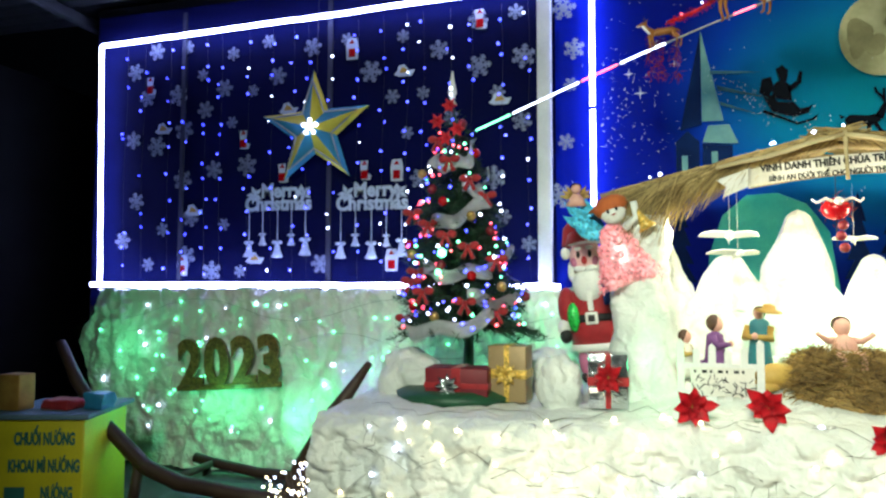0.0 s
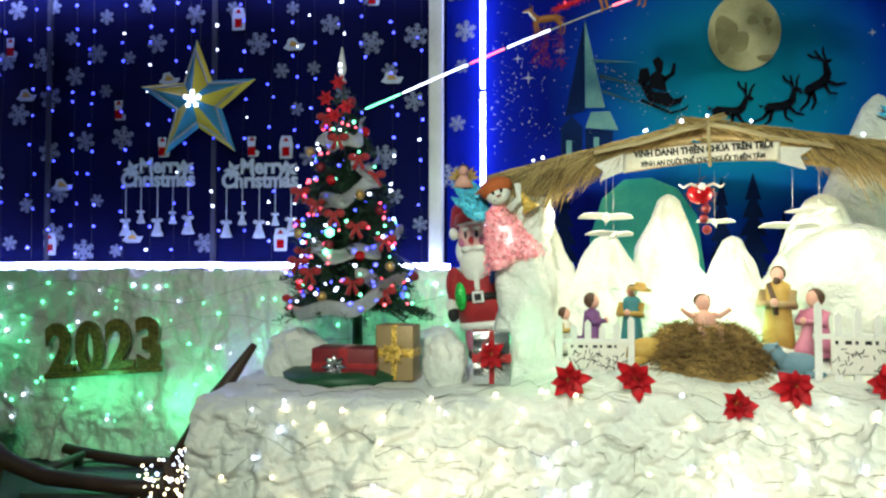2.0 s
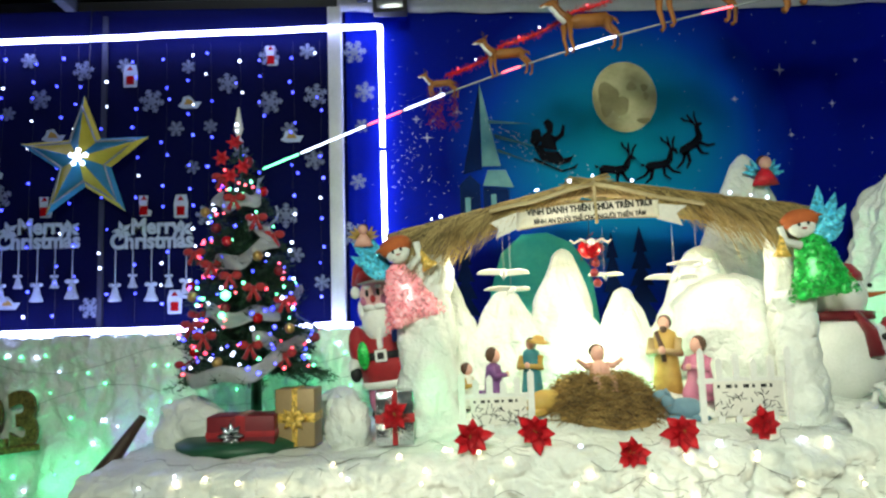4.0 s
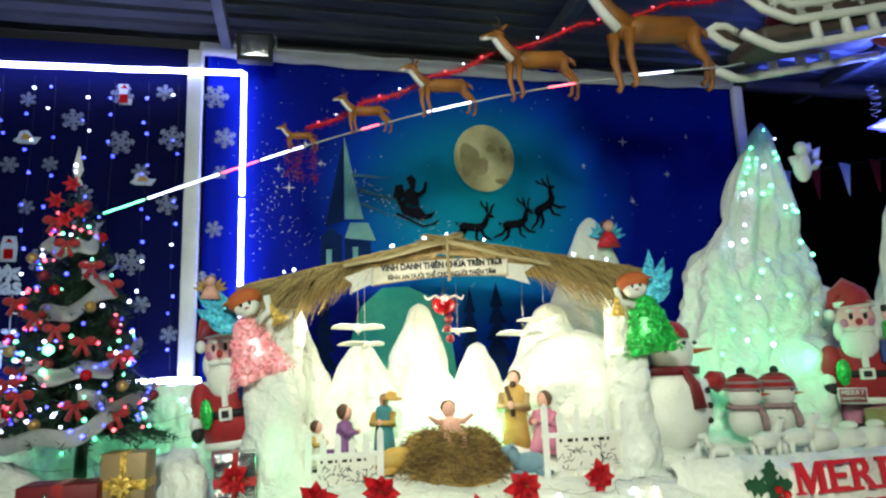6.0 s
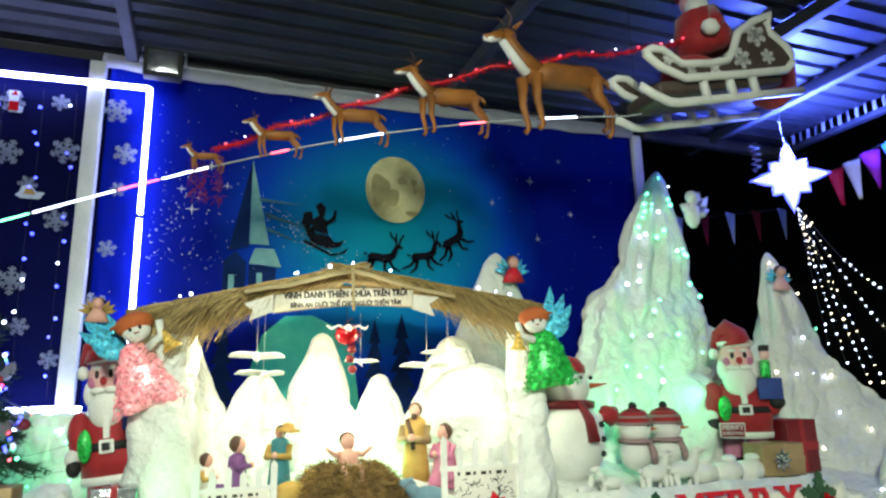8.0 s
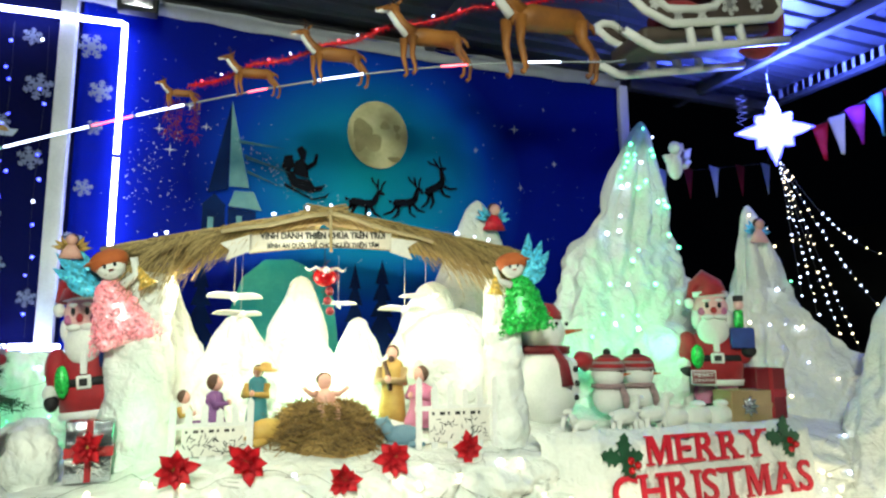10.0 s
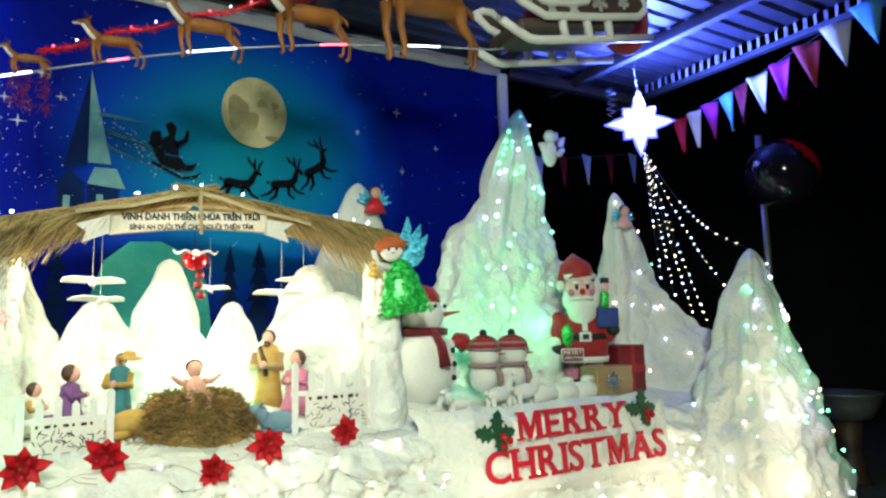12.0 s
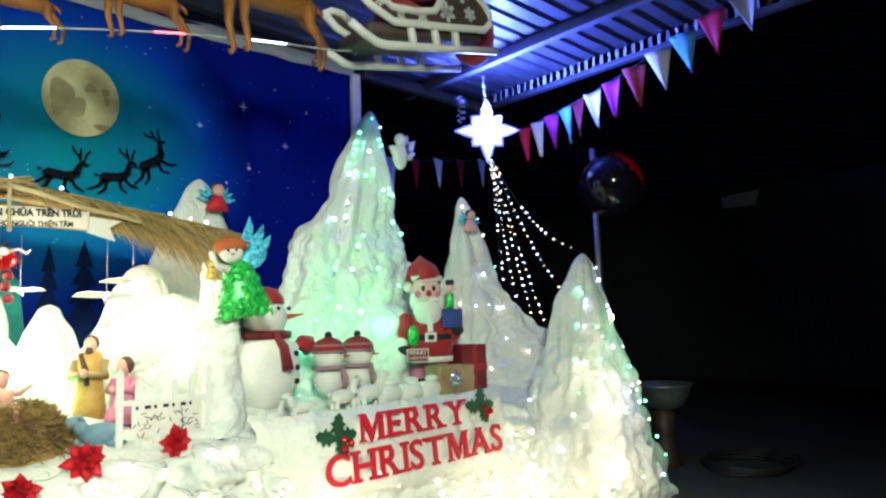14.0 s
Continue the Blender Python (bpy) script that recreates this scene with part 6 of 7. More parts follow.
def reindeer(x, h, label):
    """A standing deer that faces -x, feet on the rope."""
    foot = rope_at(x)
    bm = bmesh.new()
    M = Matrix.Diagonal((h * 1.5, h, h, 1))

    def tb(pts, r, mi=0, seg=9):
        tube(bm, [M @ Vector(p) for p in pts], [q * h for q in r], seg, mi)
    tb(((-0.24, 0, 0.52), (-0.1, 0, 0.53), (0.08, 0, 0.53), (0.22, 0, 0.53), (0.3, 0, 0.5)), (0.07, 0.12, 0.115, 0.12, 0.05))
    tb(((-0.18, 0, 0.55), (-0.27, 0, 0.68), (-0.33, 0, 0.82), (-0.34, 0, 0.86)), (0.1, 0.075, 0.06, 0.05))
    tb(((-0.24, -0.01, 0.52), (-0.325, -0.01, 0.68), (-0.385, -0.01, 0.82)), (0.05, 0.045, 0.035), 1)
    ball(bm, (-0.35, 0, 0.88), 0.065, 0, 12, (1.15, 0.85, 0.95), M)
    tb(((-0.36, 0, 0.88), (-0.45, 0, 0.85), (-0.5, 0, 0.835)), (0.055, 0.04, 0.028))
    tb(((-0.4, 0, 0.855), (-0.46, 0, 0.835), (-0.505, 0, 0.825)), (0.04, 0.035, 0.022), 1)
    for y in (-1, 1):
        tb(((-0.31, y * 0.05, 0.92), (-0.27, y * 0.12, 0.97)), (0.03, 0.008))
        tb(((-0.34, y * 0.03, 0.93), (-0.32, y * 0.06, 1.03), (-0.36, y * 0.08, 1.10)), (0.014, 0.011, 0.005), 2, 6)
        ball(bm, (-0.385, y * 0.05, 0.9), 0.012, 2, 6, (1, 1, 1), M)
        fx = -0.2 - 0.05 * (y > 0)
        tb(((fx, y * 0.06, 0.5), (fx - 0.02, y * 0.06, 0.26), (fx + 0.0, y * 0.06, 0.04), (fx - 0.03, y * 0.06, 0.0)), (0.06, 0.034, 0.024, 0.028))
        hx = 0.2 + 0.1 * (y > 0)
        tb(((0.22, y * 0.06, 0.5), (hx + 0.03, y * 0.06, 0.34), (hx + 0.09, y * 0.06, 0.22), (hx + 0.06, y * 0.06, 0.03), (hx + 0.03, y * 0.06, 0.0)), (0.085, 0.05, 0.032, 0.022, 0.027))
    tb(((0.29, 0, 0.56), (0.35, 0, 0.5), (0.36, 0, 0.44)), (0.03, 0.025, 0.008))
    ob = part("reindeer_figure", bm, [DEERHIDE, WHITEGLOSS, HAIR])
    ob.matrix_world = Matrix.Translation(foot + Vector((0, -0.02, -0.15 * h))) @ pose(0, 0, 0, 0, -6, 4)
    tagged(ob, label, "reindeer", "reindeer team")


for x, h, l in ((0.27, 0.17, "smallest brown reindeer figure leading the team on the rope"), (0.66, 0.25, "small brown reindeer figure on the light rope"), (1.11, 0.34, "brown reindeer figure with a white throat on the rope"),
                (1.66, 0.45, "larger brown reindeer figure on the light rope"), (2.34, 0.68, "largest brown reindeer figure next to the sleigh")):
    reindeer(x, h, l)
gar = thing("tinsel_garland", "red tinsel garland strung along the reindeer", "garland", (0, 0, 0))
bm = bmesh.new()
pts = [Vector((0.3, 3.86, 2.98)), Vector((0.65, 3.75, 3.12)), Vector((1.05, 3.66, 3.27)), Vector((1.4, 3.52, 3.38)), Vector((1.9, 3.36, 3.52)), Vector((2.38, 3.16, 3.58)), Vector((2.9, 3.08, 3.68)), Vector((3.2, 3.08, 3.8))]
tube(bm, [a.lerp(b, i / 6) - Vector((0, 0, 0.03 * math.sin(i / 6 * math.pi))) for a, b in zip(pts, pts[1:]) for i in range(6)], 0.009, 6)
part("cord", bm, REDTINSEL, gar)


def tinsel(rr):
    k = rr.randrange(len(pts) - 1)
    f = rr.random()
    p = pts[k].lerp(pts[k + 1], f) - Vector((0, 0, 0.03 * math.sin(f * math.pi)))
    d = Vector((rr.uniform(-1, 1), rr.uniform(-1, 1), rr.uniform(-1, 1))).normalized() * 0.035
    return p, p + d * 0.5, p + d


strands("tinsel_hair", REDTINSEL, gar, tinsel, 1500, 0.0022, 9)
# Glowing specks imitate glints on the tinsel.
bulbs("sparkles", [(pts[k].lerp(pts[k + 1], f) + Vector((0, -0.03, -0.01)), c, 0.7) for k in range(7) for f, c in ((0.2, 4), (0.5, 1), (0.8, 4))], 0.009, gar)
tas = thing("tinsel_tassel", "red tinsel tassel hanging from the rope", "tassel", (0.26, 3.82, 2.9))


def tassel_hair(rr):
    x = rr.choice((-0.05, 0.0, 0.08)) + rr.gauss(0, 0.012)
    p = Vector((x, rr.gauss(0, 0.01), rr.uniform(-0.26, 0.02)))
    d = Vector((rr.uniform(-1, 1), rr.uniform(-1, 1), rr.uniform(-1.5, 0.3))).normalized() * 0.04
    return p, p + d * 0.5, p + d


strands("tinsel_hair", BROWNRED, tas, tassel_hair, 220, 0.0022, 10)

sled = thing("sleigh", "brown sleigh with white trim, snowflakes and red sack", "sleigh", (3.38, 3.08, 3.26), turn=-4)
SL = pose(0, 0, 0, 0, -11, 0)
flake_bright = flake_mesh.copy()
flake_bright.materials.clear()
flake_bright.materials.append(WHITEGLOSS)


def curve_tube(name, pts, r, mat, label="", flat=1.0):
    bm = bmesh.new()
    tube(bm, [SL @ Vector(p) for p in pts], r, 8, flat=flat)
    return part(name, bm, mat, sled, label)


hull = [(-0.60, 0.37), (-0.54, 0.395), (-0.47, 0.385), (-0.36, 0.285), (-0.16, 0.272), (-0.01, 0.285), (0.05, 0.34), (0.13, 0.465), (0.28, 0.54), (0.43, 0.585), (0.385, 0.52), (0.39, 0.45), (0.47, 0.37), (0.51, 0.30), (0.495, 0.235), (0.43, 0.19), (0.1, 0.185), (-0.36, 0.19), (-0.52, 0.28)]
for y in (-0.2, 0.2):
    bm = bmesh.new()
    plate(bm, hull, 0.02, SL @ Matrix.Translation((0, y, 0)))
    part("side_panel", bm, SLEIGHBROWN, sled, smooth=False)
    curve_tube("trim", [(x, y - 0.02, z) for x, z in hull + hull[:1]], 0.026, WOOL, "white fluffy trim")
    curve_tube("runner", [(-0.68, y, 0.175), (-0.6, y, 0.115), (-0.5, y, 0.055), (-0.44, y, 0.045), (0.1, y, 0.045), (0.53, y, 0.05)], 0.027, WHITEGLOSS, "white runner")
    for x in (-0.22, -0.02, 0.16):
        curve_tube("strut", [(x, y, 0.04), (x, y, 0.2)], 0.028, WHITEGLOSS)
bm = bmesh.new()
box(bm, (-0.54, -0.19, 0.11), (0.42, 0.19, 0.20), 0.03, 0, SL)
part("floor_board", bm, SLEIGHBROWN, sled)
for x, z, s in ((-0.45, 0.315, 0.5), (-0.30, 0.238, 0.45), (-0.125, 0.235, 0.55), (0.10, 0.29, 0.95), (0.31, 0.29, 0.7), (0.26, 0.445, 1.1)):
    ob = new("snowflake", flake_bright)
    ob.parent = sled
    ob.matrix_basis = SL @ Matrix.Translation((x, -0.226, z)) @ Matrix.Diagonal((s, 1, s, 1))
bm = bmesh.new()
ball(bm, (0.59, 0.08, 0.32), 0.27, 0, 18, (0.78, 0.6, 1.05), SL)
part("sack", bm, RED, sled, "bulging red sack")
bm = bmesh.new()
ball(bm, (-0.12, 0, 0.30), 0.17, 0, 16, (1.2, 0.85, 0.75), SL)
part("cushion", bm, RED, sled, "red seat padding")
bm = bmesh.new()
lathe(bm, [(0.02, 0.0), (0.17, 0.02), (0.19, 0.12), (0.13, 0.3), (0.03, 0.34)], (0.05, 0, 0.42), 16, 0, SL)
ball(bm, (0.04, -0.02, 0.80), 0.085, 1, 14, (1, 1, 1), SL)
ball(bm, (0.03, -0.06, 0.74), 0.085, 2, 12, (1, 0.8, 1), SL)
lathe(bm, [(0.09, 0.0), (0.095, 0.03), (0.06, 0.1), (0.01, 0.16)], (0.05, 0, 0.84), 12, 0, SL)
tube(bm, [SL @ Vector(p) for p in ((0.08, -0.1, 0.68), (0.04, -0.17, 0.58), (-0.02, -0.19, 0.53))], [0.06, 0.055, 0.05], 10, 0)
ball(bm, (-0.03, -0.19, 0.535), 0.06, 2, 12, (1.1, 0.8, 0.9), SL)
ob = put("sleigh_rider_doll", bm, [RED, PINKFOAM, WOOL], "small red and white doll seated in the sleigh", "doll", (3.38, 3.08, 3.26), -4)
for k in range(4):
    bm = bmesh.new()
    tube(bm, [Vector((2.75 + k * 0.36, 3.08, 3.35 + k * 0.1)), Vector((2.75 + k * 0.36, 3.08, 4.1))], 0.002, 4)
    tagged(part("hanging_wire", bm, WIRE), "thin wire that hangs the sleigh from the roof", "wire", "hanging wires")

# ---- eight-pointed star with light strings ----
SX, SY, SZ = 5.24, 4.2, 3.39
st = thing("star_light", "eight-pointed star light glowing white and blue", "star light", (SX, SY, SZ), turn=-40)
outl = []
for k in range(16):
    r = (0.315 if k % 4 == 0 else 0.20) if k % 2 == 0 else 0.145
    outl.append((r * math.sin(k * math.pi / 8) * (1.0), r * math.cos(k * math.pi / 8)))
# The outermost blue tube is added to imitate the glare round the white star.
for sc, rad, mm in ((1.0, 0.022, B_STARFRINGE), (0.88, 0.019, B_STAR), (0.68, 0.015, B_STAR)):
    bm = bmesh.new()
    lp = [(x * sc, 0, z * sc) for x, z in outl]
    dense = [Vector(p).lerp(Vector(q), f) for p, q in zip(lp, lp[1:] + lp[:1]) for f in (0.0, 0.5)]
    tube(bm, dense + dense[:2], rad, 6)
    part("light_outline", bm, mm, st)
bm = bmesh.new()
plate(bm, [(x * 0.98, z * 0.98) for x, z in outl], 0.02, Matrix.Translation((0, 0.04, 0)))
part("lit_face", bm, B_STAR, st, "white glowing face", smooth=False)
bm = bmesh.new()
ball(bm, (0.02, 0.012, 0), 0.03, 0, 12, (1, 0.4, 1))
part("centre_lamp", bm, B_GREEN, st, "small green lamp")
bm = bmesh.new()
tube(bm, [(0, 0.03, 0.3), (-0.02, 0.03, 0.55), (0.0, 0.03, 0.62)], 0.0025, 5)
tube(bm, [(-0.25 - 0.05 * math.sin(i * 1.9), 0.03 + 0.02 * math.cos(i * 1.9), 0.1 + 0.018 * i) for i in range(16)], 0.0025, 4)
part("cable", bm, WHITEGLOSS, st)
for k, (ex, ey, ez) in enumerate(((4.88, 3.75, 1.85), (4.97, 3.7, 1.7), (5.06, 3.6, 1.55), (5.14, 3.5, 1.42), (5.1, 3.2, 1.62), (5.18, 3.1, 2.04))):
    s = thing("star_light_string", "string of small warm lights falling from the star", "fairy lights", (0, 0, 0), "star light strings")
    a, b = Vector((SX, SY - 0.02, SZ - 0.26)), Vector((ex, ey, ez))
    sag = (0.01, 0.02, 0.03, 0.05, 0.12, 0.2)[k]
    path = [a.lerp(b, i / 24) - Vector((0, 0, sag * math.sin(i / 24 * math.pi))) for i in range(25)]
    bm = bmesh.new()
    tube(bm, path, 0.0025, 4)
    part("wire", bm, WIRE, s)
    bulbs("bulbs", [(path[i] + Vector((rnd.uniform(-0.01, 0.01), -0.008, 0)), 1 if rnd.random() < 0.5 else 2, rnd.uniform(0.5, 1.2)) for i in range(1, 25) if rnd.random() < 0.75], 0.0078, s)

# ---- pennants along the eave ----
MAGENTA = material("pink_pennant", (0.60, 0.03, 0.42), 0.7, 0, None, 8, 80, 0.1)
SKYBLUE = material("sky_blue_pennant", (0.12, 0.50, 0.70), 0.7, 0, None, 8, 80, 0.1)
PENNANTS = [REDLETTER, PAPER, MAGENTA, SKYBLUE, DARKRED, PAPER, MAGENTA, RED, PAPER, SKYBLUE, REDLETTER, PAPER]
bunting = thing("bunting", "string of coloured triangular pennants tied along the eave", "bunting", (6.12, 0, 0))


def bunting_at(f):
    """The cord climbs towards the yard and draws in under the eave."""
    return Vector((-0.27 * f, 4.52 - 2.6 * f + 0.08 * f * f, 3.62 + 0.17 * f + 0.31 * f * f))


bm = bmesh.new()
tube(bm, [bunting_at(-0.15 + 1.3 * i / 20) for i in range(21)], 0.004, 5)
tube(bm, [bunting_at(-0.15), Vector((0.0, 4.97, 4.0))], 0.004, 5)
part("cord", bm, WIRE, bunting)
for k, mt in enumerate(PENNANTS):
    f = ((0.04, 0.11, 0.19, 0.27, 0.345, 0.42, 0.515, 0.62, 0.725, 0.83, 0.945, 1.06)[k])
    bm = bmesh.new()
    w, hh, tw = 0.085 + 0.05 * f, 0.39, rnd.uniform(-0.05, 0.05)
    grid(bm, 7, 8, lambda u, v: Vector((tw * v + 0.02 * math.sin(u * 5 + k), (u - 0.5) * 2 * w * (1 - v) - 0.06 * v + 0.02 * math.sin(k * 2) * v, -hh * v)))
    bmesh.ops.remove_doubles(bm, verts=bm.verts[:], dist=0.0005)
    bmesh.ops.solidify(bm, geom=bm.faces[:], thickness=0.003)
    ob = part("pennant", bm, mt, bunting)
    ob.matrix_basis = Matrix.Translation(bunting_at(f)) @ pose(0, 0, 0, 0, 0, rnd.uniform(-12, 12))
bunting = thing("bunting", "dim string of pennants in the dark behind the peaks", "bunting", (0, 0, 0))
bm = bmesh.new()
tube(bm, [(4.3, 5.15, 3.6), (4.6, 5.5, 3.4), (5.2, 5.5, 3.325), (6.2, 5.15, 3.43), (6.15, 5.0, 4.0)], 0.004, 5)
part("cord", bm, WIRE, bunting)
for k in range(5):
    bm = bmesh.new()
    plate(bm, [(-0.09, 0), (0.09, 0), (0.02, -0.34)], 0.004)
    ob = part("pennant", bm, (STICKER, DARKRED)[k % 2], bunting, smooth=False)
    ob.matrix_basis = pose(5.05 + 0.28 * k, 5.5 - 0.085 * k, 3.34 + 0.02 * k, 0, 0, 15)

# ---- bauble on a pole, planter, hose, far wall ----
bz = thing("giant_bauble", "giant glossy black and red bauble on a steel pole", "bauble", (6.02, 3.32, 0))
bm = bmesh.new()
tube(bm, [(-0.08, 0.12, 0), (-0.08, 0.12, 3.15)], 0.03, 10)
part("pole", bm, STEEL, bz)
bm = bmesh.new()
ball(bm, (0, -0.02, 2.77), 0.315, 0, 36)
# Red faces are picked to fit the camera's view: upper right of the sphere.
for f in bm.faces:
    c = f.calc_center_median()
    if c.x * 0.5 - c.y * 0.5 + (c.z - 2.77) * 0.6 > 0.17:
        f.material_index = 1
part("sphere", bm, [MIRRORBALL, REDGLOSS], bz)
pl = thing("planter", "white ceramic bowl planter on a stand in the dark", "planter", (6.72, 3.3, 0))
bm = bmesh.new()
lathe(bm, [(0.12, 0.55), (0.2, 0.57), (0.27, 0.68), (0.3, 0.78), (0.32, 0.79), (0.3, 0.8), (0.26, 0.74), (0.02, 0.72)], (0, 0, 0), 26)
# White bowl in grey steel: the dimness of its spot is put into the colour.
part("bowl", bm, STEEL, pl)
bm = bmesh.new()
lathe(bm, [(0.18, 0.0), (0.14, 0.04), (0.1, 0.3), (0.13, 0.55), (0.02, 0.56)], (0, 0, 0), 20)
part("stand", bm, DARKWOOD, pl)
hs = thing("coiled_hose", "black rubber hose lying in loops on the floor", "hose", (7.0, 2.6, 0))
for k in range(4):
    bm = bmesh.new()
    tube(bm, [((0.42 + 0.03 * k) * math.cos(a * 0.262) + 0.04 * k, (0.34 + 0.03 * k) * math.sin(a * 0.262), 0.016 + 0.02 * k + 0.008 * math.sin(a + k)) for a in range(25)], 0.014, 8)
    part("loop", bm, BLACK, hs)
bm = bmesh.new()
box(bm, (15.0, -8, 0), (15.2, 14, 4.2))
far = tagged(part("wall_far", bm, WALL, smooth=False), "dim ribbed wall across the dark yard", "wall", kind="structure")
for k in range(40):
    bm = bmesh.new()
    box(bm, (14.95, -4 + k * 0.3, 0.05), (14.995, -3.9 + k * 0.3, 2.3), 0.01)
    part("rib", bm, WALL, far)
bm = bmesh.new()
plate(bm, [(-0.4, 0.0), (0.4, 0.05), (0.3, -0.28), (-0.42, -0.25)], 0.02)
ob = part("pale_awning", bm, PAPER, smooth=False)
ob.matrix_world = pose(14.985, 5.65, 4.05, 0, 0, -90)
tagged(ob, "pale scrap of awning on the far dark wall", "awning")
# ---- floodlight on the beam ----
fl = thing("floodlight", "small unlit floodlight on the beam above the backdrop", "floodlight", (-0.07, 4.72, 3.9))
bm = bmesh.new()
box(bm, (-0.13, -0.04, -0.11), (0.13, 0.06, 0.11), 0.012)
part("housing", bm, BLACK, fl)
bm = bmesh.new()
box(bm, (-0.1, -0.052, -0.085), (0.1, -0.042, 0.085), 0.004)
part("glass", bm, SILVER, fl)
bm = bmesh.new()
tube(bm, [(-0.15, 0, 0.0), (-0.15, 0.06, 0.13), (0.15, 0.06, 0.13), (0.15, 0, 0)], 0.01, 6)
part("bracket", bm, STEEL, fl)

# Unseen copy added to go with the frontal lamp; the mesh gives no light.
copy_thing(fl, pose(-0.3, -2.3, 3.87, 8, 0, 165))["label"] = "unseen floodlight housing added behind the frontal lamp"

# ---- string lights on the cloth ----
def lights_on(name, label, placer, n, r, seed, pick, wires=()):
    rr = random.Random(seed)
    s = thing("fairy_light_string", label, "fairy lights", (0, 0, 0), "fairy light strings")
    pl = []
    for k in range(n):
        pl.append((placer(rr), rr.choice(pick), rr.uniform(0.6, 1.3)))
    bulbs("bulbs", pl, r, s)
    for path in wires:
        bm = bmesh.new()
        tube(bm, path, 0.0010, 4)
        part("wire", bm, WIRE, s)
    return s


def front_spot(rr):
    return stage_point(rr.uniform(0.02, 0.97), rr.uniform(0.44, 0.97)) + Vector((0, -0.02, 0.006))


lights_on("stage", "warm white fairy lights scattered over the draped stage", front_spot, 330, 0.0115, 21, (2, 2, 2, 1),
          [[stage_point(0.03 + 0.94 * i / 160, v0 + 0.03 * math.sin(i * (0.21 + 0.4 * v0) + v0 * 40) + 0.025 * math.sin(i * 0.07 + 9 * v0) + 0.012 * math.sin(i * 1.3 + v0 * 7)) + Vector((0, -0.006, 0.008)) for i in range(161)] for v0 in (0.43, 0.58)])


def scribble(rr):
    u, v = rr.uniform(0.03, 0.95), rr.uniform(0.44, 0.9)
    du, dv = rr.uniform(-0.012, 0.012), rr.uniform(-0.05, 0.05)
    off = Vector((0, -0.012, 0.008))
    return stage_point(u, v) + off, stage_point(u + du, v + dv * rr.random()) + off, stage_point(u + du * rr.uniform(0.5, 2), v + dv) + off


tangle = thing("wire_tangle", "thin dark light wires lying loose over the draped cloth", "wires")
strands("loose_wire", WIRE, tangle, scribble, 260, 0.0016, 41)
lights_on("stage", "dense warm fairy lights at the foot of the stage", lambda rr: stage_point(rr.uniform(0.82, 0.98), rr.uniform(0.75, 0.98)) + Vector((0, -0.02, 0)), 130, 0.012, 22, (2, 2, 1))
lights_on("drape", "green fairy lights scattered over the hanging cloth", lambda rr: drape_point(rr.uniform(0.01, 0.97), rr.uniform(0.05, 0.8)) + Vector((0, -0.025, 0)), 110, 0.011, 23, (3, 3, 3, 1),
          [[drape_point(0.02 + 0.93 * i / 90, v0 + 0.06 * math.sin(i * 0.16 + v0 * 9)) + Vector((0, -0.008, 0)) for i in range(91)] for v0 in (0.12, 0.3)])


def cone_spot(apex, base, rx, ry):
    def make(rr):
        v, th = rr.uniform(0.02, 0.9), rr.uniform(math.pi * 1.12, math.pi * 1.72)
        c = Vector(apex).lerp(Vector(base), v)
        return c + Vector((rx * math.cos(th), ry * math.sin(th), 0)) * (v * 0.97 + 0.06) + Vector((0, -0.035, 0))
    return make


lights_on("peak", "green and white fairy lights on the tall cloth mountain", cone_spot((3.89, 4.35, 3.36), (3.52, 4.38, 0.95), 1.0, 0.46), 46, 0.015, 24, (3, 3, 3, 1))
lights_on("peak", "pale fairy lights on the cloth peak", cone_spot((4.66, 4.02, 2.62), (4.95, 4.05, 0.8), 0.75, 0.35), 16, 0.013, 25, (3, 1, 2))
lights_on("peak", "pale and green fairy lights on the end peak", cone_spot((5.18, 3.1, 2.04), (5.22, 3.22, 0.0), 0.95, 0.60), 60, 0.013, 26, (3, 1, 1, 2))
lights_on("roof", "row of tiny white lights along the thatched roof", lambda rr: (A.lerp(rr.choice((L, Rr)), rr.random()) + Vector((0, -0.05, 0.09))), 10, 0.010, 27, (1,))
lights_on("ridge", "warm fairy lights on the cloth ridge", lambda rr: ridge_point(rr.random(), rr.uniform(0.1, 0.95)) + Vector((0, -0.03, 0.02)), 26, 0.013, 28, (1, 2))

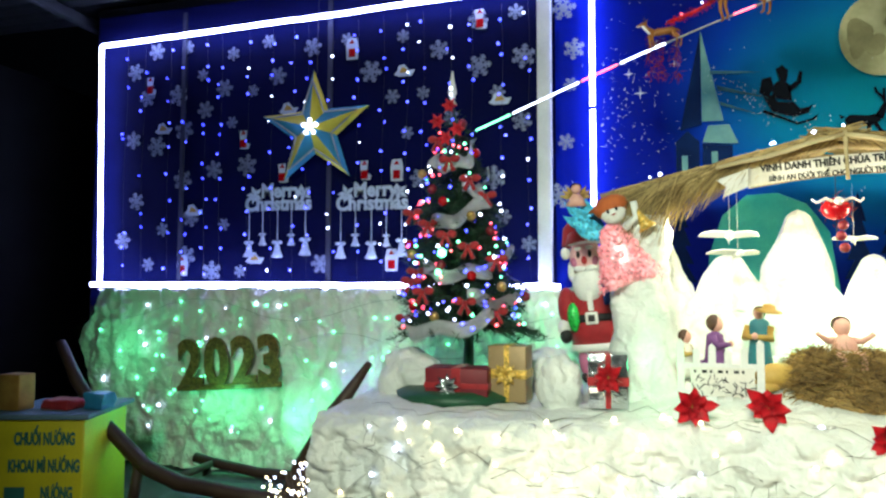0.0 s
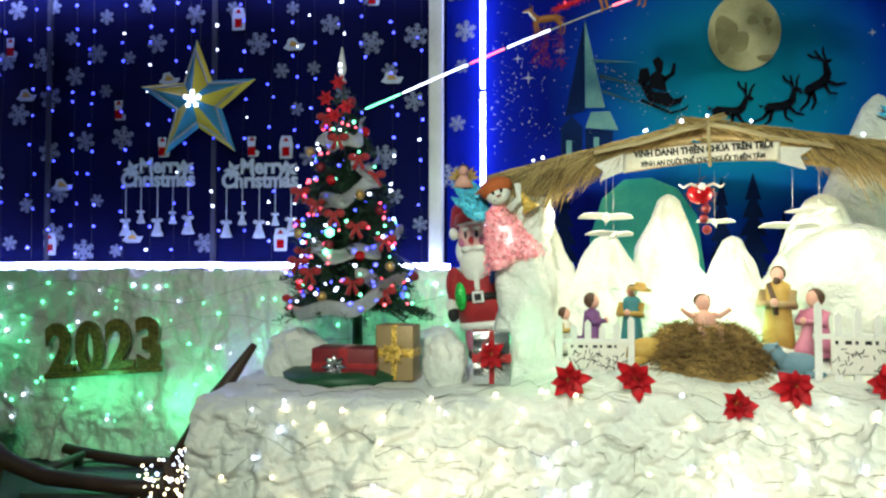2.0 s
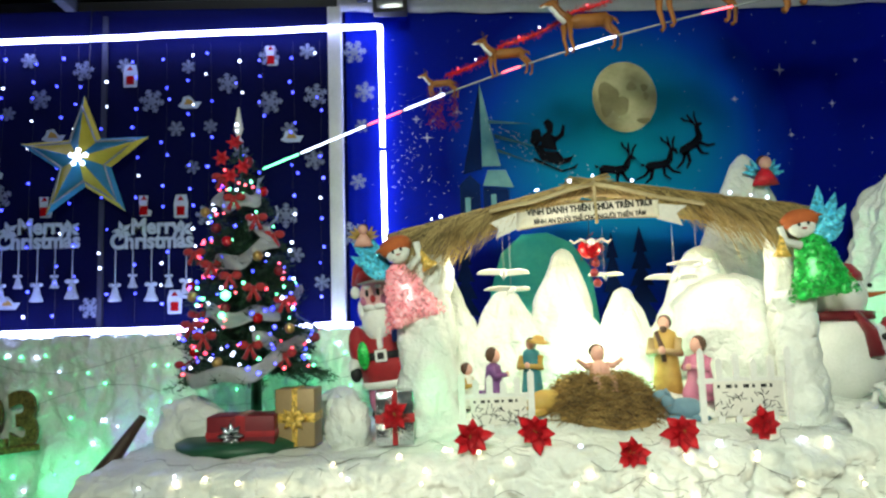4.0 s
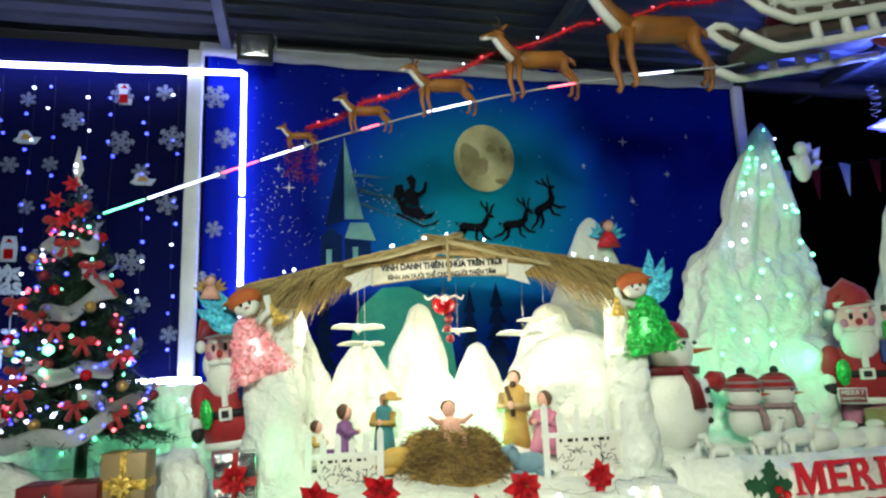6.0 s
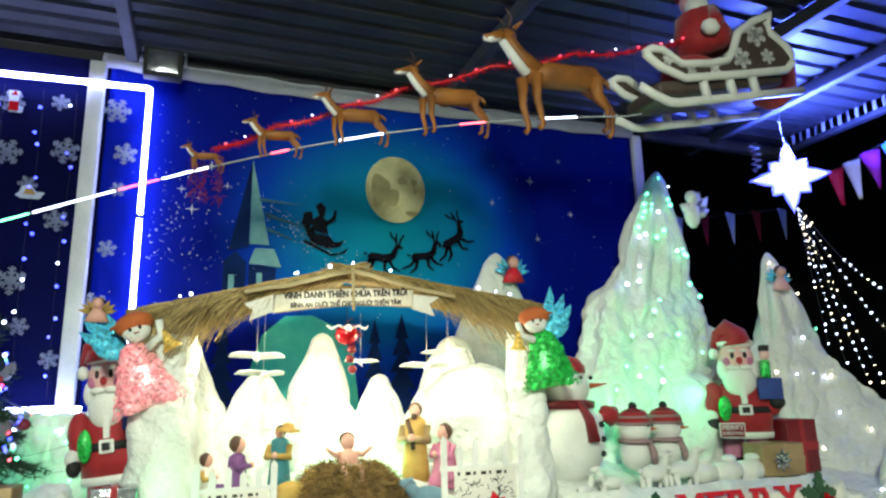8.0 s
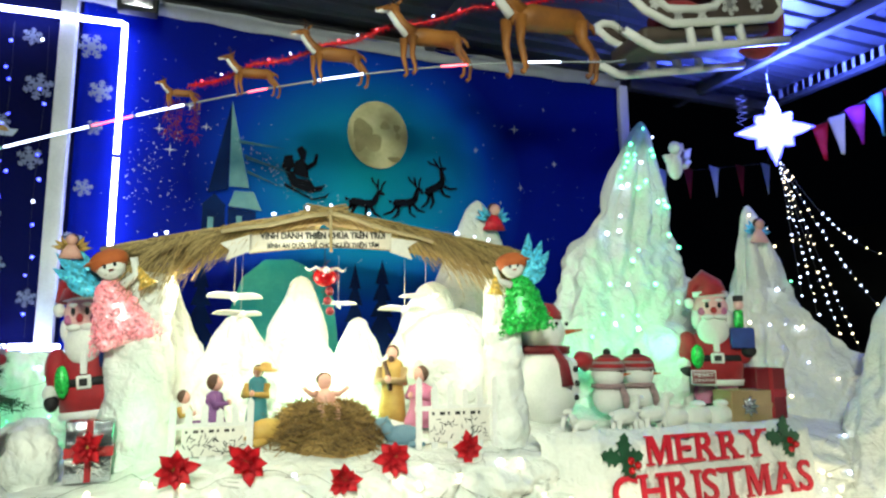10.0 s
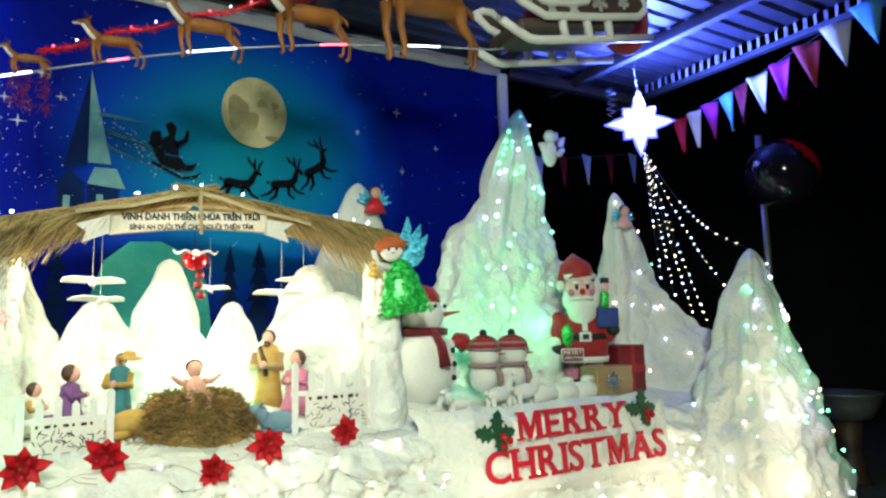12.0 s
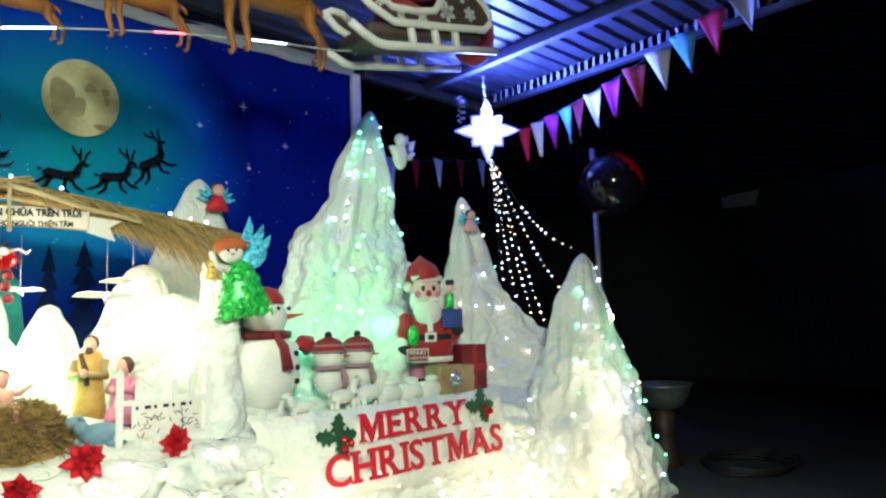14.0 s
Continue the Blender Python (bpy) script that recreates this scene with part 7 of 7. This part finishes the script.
# ---- dark wooden boat, bush of lights, vendor box ----
GREYBOARD = material("grey_board", (0.06, 0.085, 0.08), 0.6, 0, (0.035, 0.05, 0.05), 7, 70, 0.2)
boat = thing("wooden_cradle_frame", "dark bent wooden frame standing before the white cloth", "wooden frame", (0, 0, 0))
for name, pp, rr_ in (("bent_rail", ((-3.62, 3.62, 1.10), (-3.45, 3.6, 0.84), (-3.2, 3.6, 0.56), (-2.9, 3.6, 0.33), (-2.65, 3.6, 0.25), (-2.2, 3.6, 0.21), (-1.75, 3.6, 0.20)), [0.03, 0.04, 0.045, 0.05, 0.05, 0.045, 0.04]),
                      ("upright", ((-1.98, 3.6, 0.06), (-1.82, 3.6, 0.40), (-1.62, 3.6, 0.72), (-1.40, 3.62, 1.03)), [0.05, 0.055, 0.05, 0.02]),
                      ("back_rail", ((-2.9, 4.1, 0.27), (-2.8, 4.1, 0.25), (-2.4, 4.1, 0.2), (-1.8, 4.1, 0.2)), 0.035),
                      ("leg", ((-2.95, 3.6, 0.35), (-3.0, 3.58, 0.0)), 0.035), ("leg", ((-1.9, 3.6, 0.2), (-1.88, 3.58, 0.0)), 0.035),
                      ("leg", ((-2.8, 4.1, 0.26), (-2.82, 4.12, 0.0)), 0.03), ("leg", ((-1.9, 4.1, 0.2), (-1.88, 4.1, 0.0)), 0.03),
                      ("cross_rail", ((-2.75, 3.6, 0.25), (-2.75, 4.1, 0.24)), 0.025), ("cross_rail", ((-1.98, 3.6, 0.2), (-1.98, 4.1, 0.2)), 0.025), ("brace", ((-2.15, 3.55, 0.12), (-1.6, 3.55, 0.40)), 0.025)):
    bm = bmesh.new()
    tube(bm, pp, rr_, 10)
    part(name, bm, DARKWOOD, boat)
bm = bmesh.new()
box(bm, (-2.78, 3.55, 0.13), (-1.95, 4.15, 0.165), 0.006)
part("seat_board", bm, GREYBOARD, boat, "worn grey-green seat board")
bush = thing("light_bush", "low dark twig bush full of tiny white lights", "light bush", (-1.62, 3.25, 0.0))


def twig(rr):
    th, r = rr.uniform(0, 6.28), rr.uniform(0.02, 0.24)
    top = Vector((r * math.cos(th), r * math.sin(th) * 0.7, rr.uniform(0.35, 0.56) - r * 0.4))
    return Vector((top.x * 0.2, top.y * 0.2, 0)), top * 0.6 + Vector((0, 0, 0.06)), top


strands("twig_tangle", DARKWOOD, bush, twig, 160, 0.004, 31)
rr = random.Random(32)
bulbs("bulbs", [(twig(rr)[2], 2 if k % 3 else 1, rr.uniform(0.6, 1.2)) for k in range(110)], 0.0085, bush)
vb = thing("vendor_box", "bright yellow vendor box with green lettering", "vendor box", (-3.4, 3.2, 0), turn=16)
bm = bmesh.new()
box(bm, (-0.22, 0, 0.0), (0.32, 0.55, 0.68), 0.012)
part("body", bm, YELLOWBOARD, vb)
bm = bmesh.new()
box(bm, (-0.26, -0.03, 0.68), (0.36, 0.58, 0.71), 0.006)
part("lid", bm, BLUEGREY, vb)
for t, z in (("CHUỐI NƯỚNG", 0.53), ("KHOAI MÌ NƯỚNG", 0.37)):
    letters(t, 0.10, 0.004, TEALINK, vb, "lettering", Matrix.Translation((0.09, -0.003, z)), squeeze=0.50, bold=0.004)
letters("NƯỚNG", 0.10, 0.004, TEALINK, vb, "lettering", Matrix.Translation((0.17, -0.003, 0.21)), squeeze=0.50, bold=0.004)
bm = bmesh.new()
box(bm, (-0.14, -0.004, 0.21), (-0.02, -0.001, 0.28))
part("lettering_bar", bm, TEALINK, vb, smooth=False)
for x, y, z, sx, sy, sz, mt, nm, lb in ((-3.62, 3.3, 0.71, 0.16, 0.12, 0.22, OCHRE, "carton", "small yellow and red carton on the vendor box"), (-3.36, 3.4, 0.71, 0.2, 0.14, 0.06, RED, "folded_cloth", "folded dark red cloth on the vendor box"),
                                        (-3.14, 3.46, 0.71, 0.14, 0.12, 0.10, BLUEPAINT, "plastic_bag", "crumpled pale blue plastic bag on the vendor box")):
    bm = bmesh.new()
    box(bm, (-sx / 2, -sy / 2, 0), (sx / 2, sy / 2, sz), 0.012)
    bmesh.ops.subdivide_edges(bm, edges=bm.edges[:], cuts=2, use_grid_fill=True)
    for v in bm.verts:
        if nm != "carton":
            v.co += Vector((noise.noise(v.co * 20), noise.noise(v.co * 23 + Vector((3, 3, 3))), 0.6 * noise.noise(v.co * 25))) * 0.02 * (v.co.z > 0.01)
    put(nm, bm, [mt], lb, nm.replace("_", " "), (x, y, z))
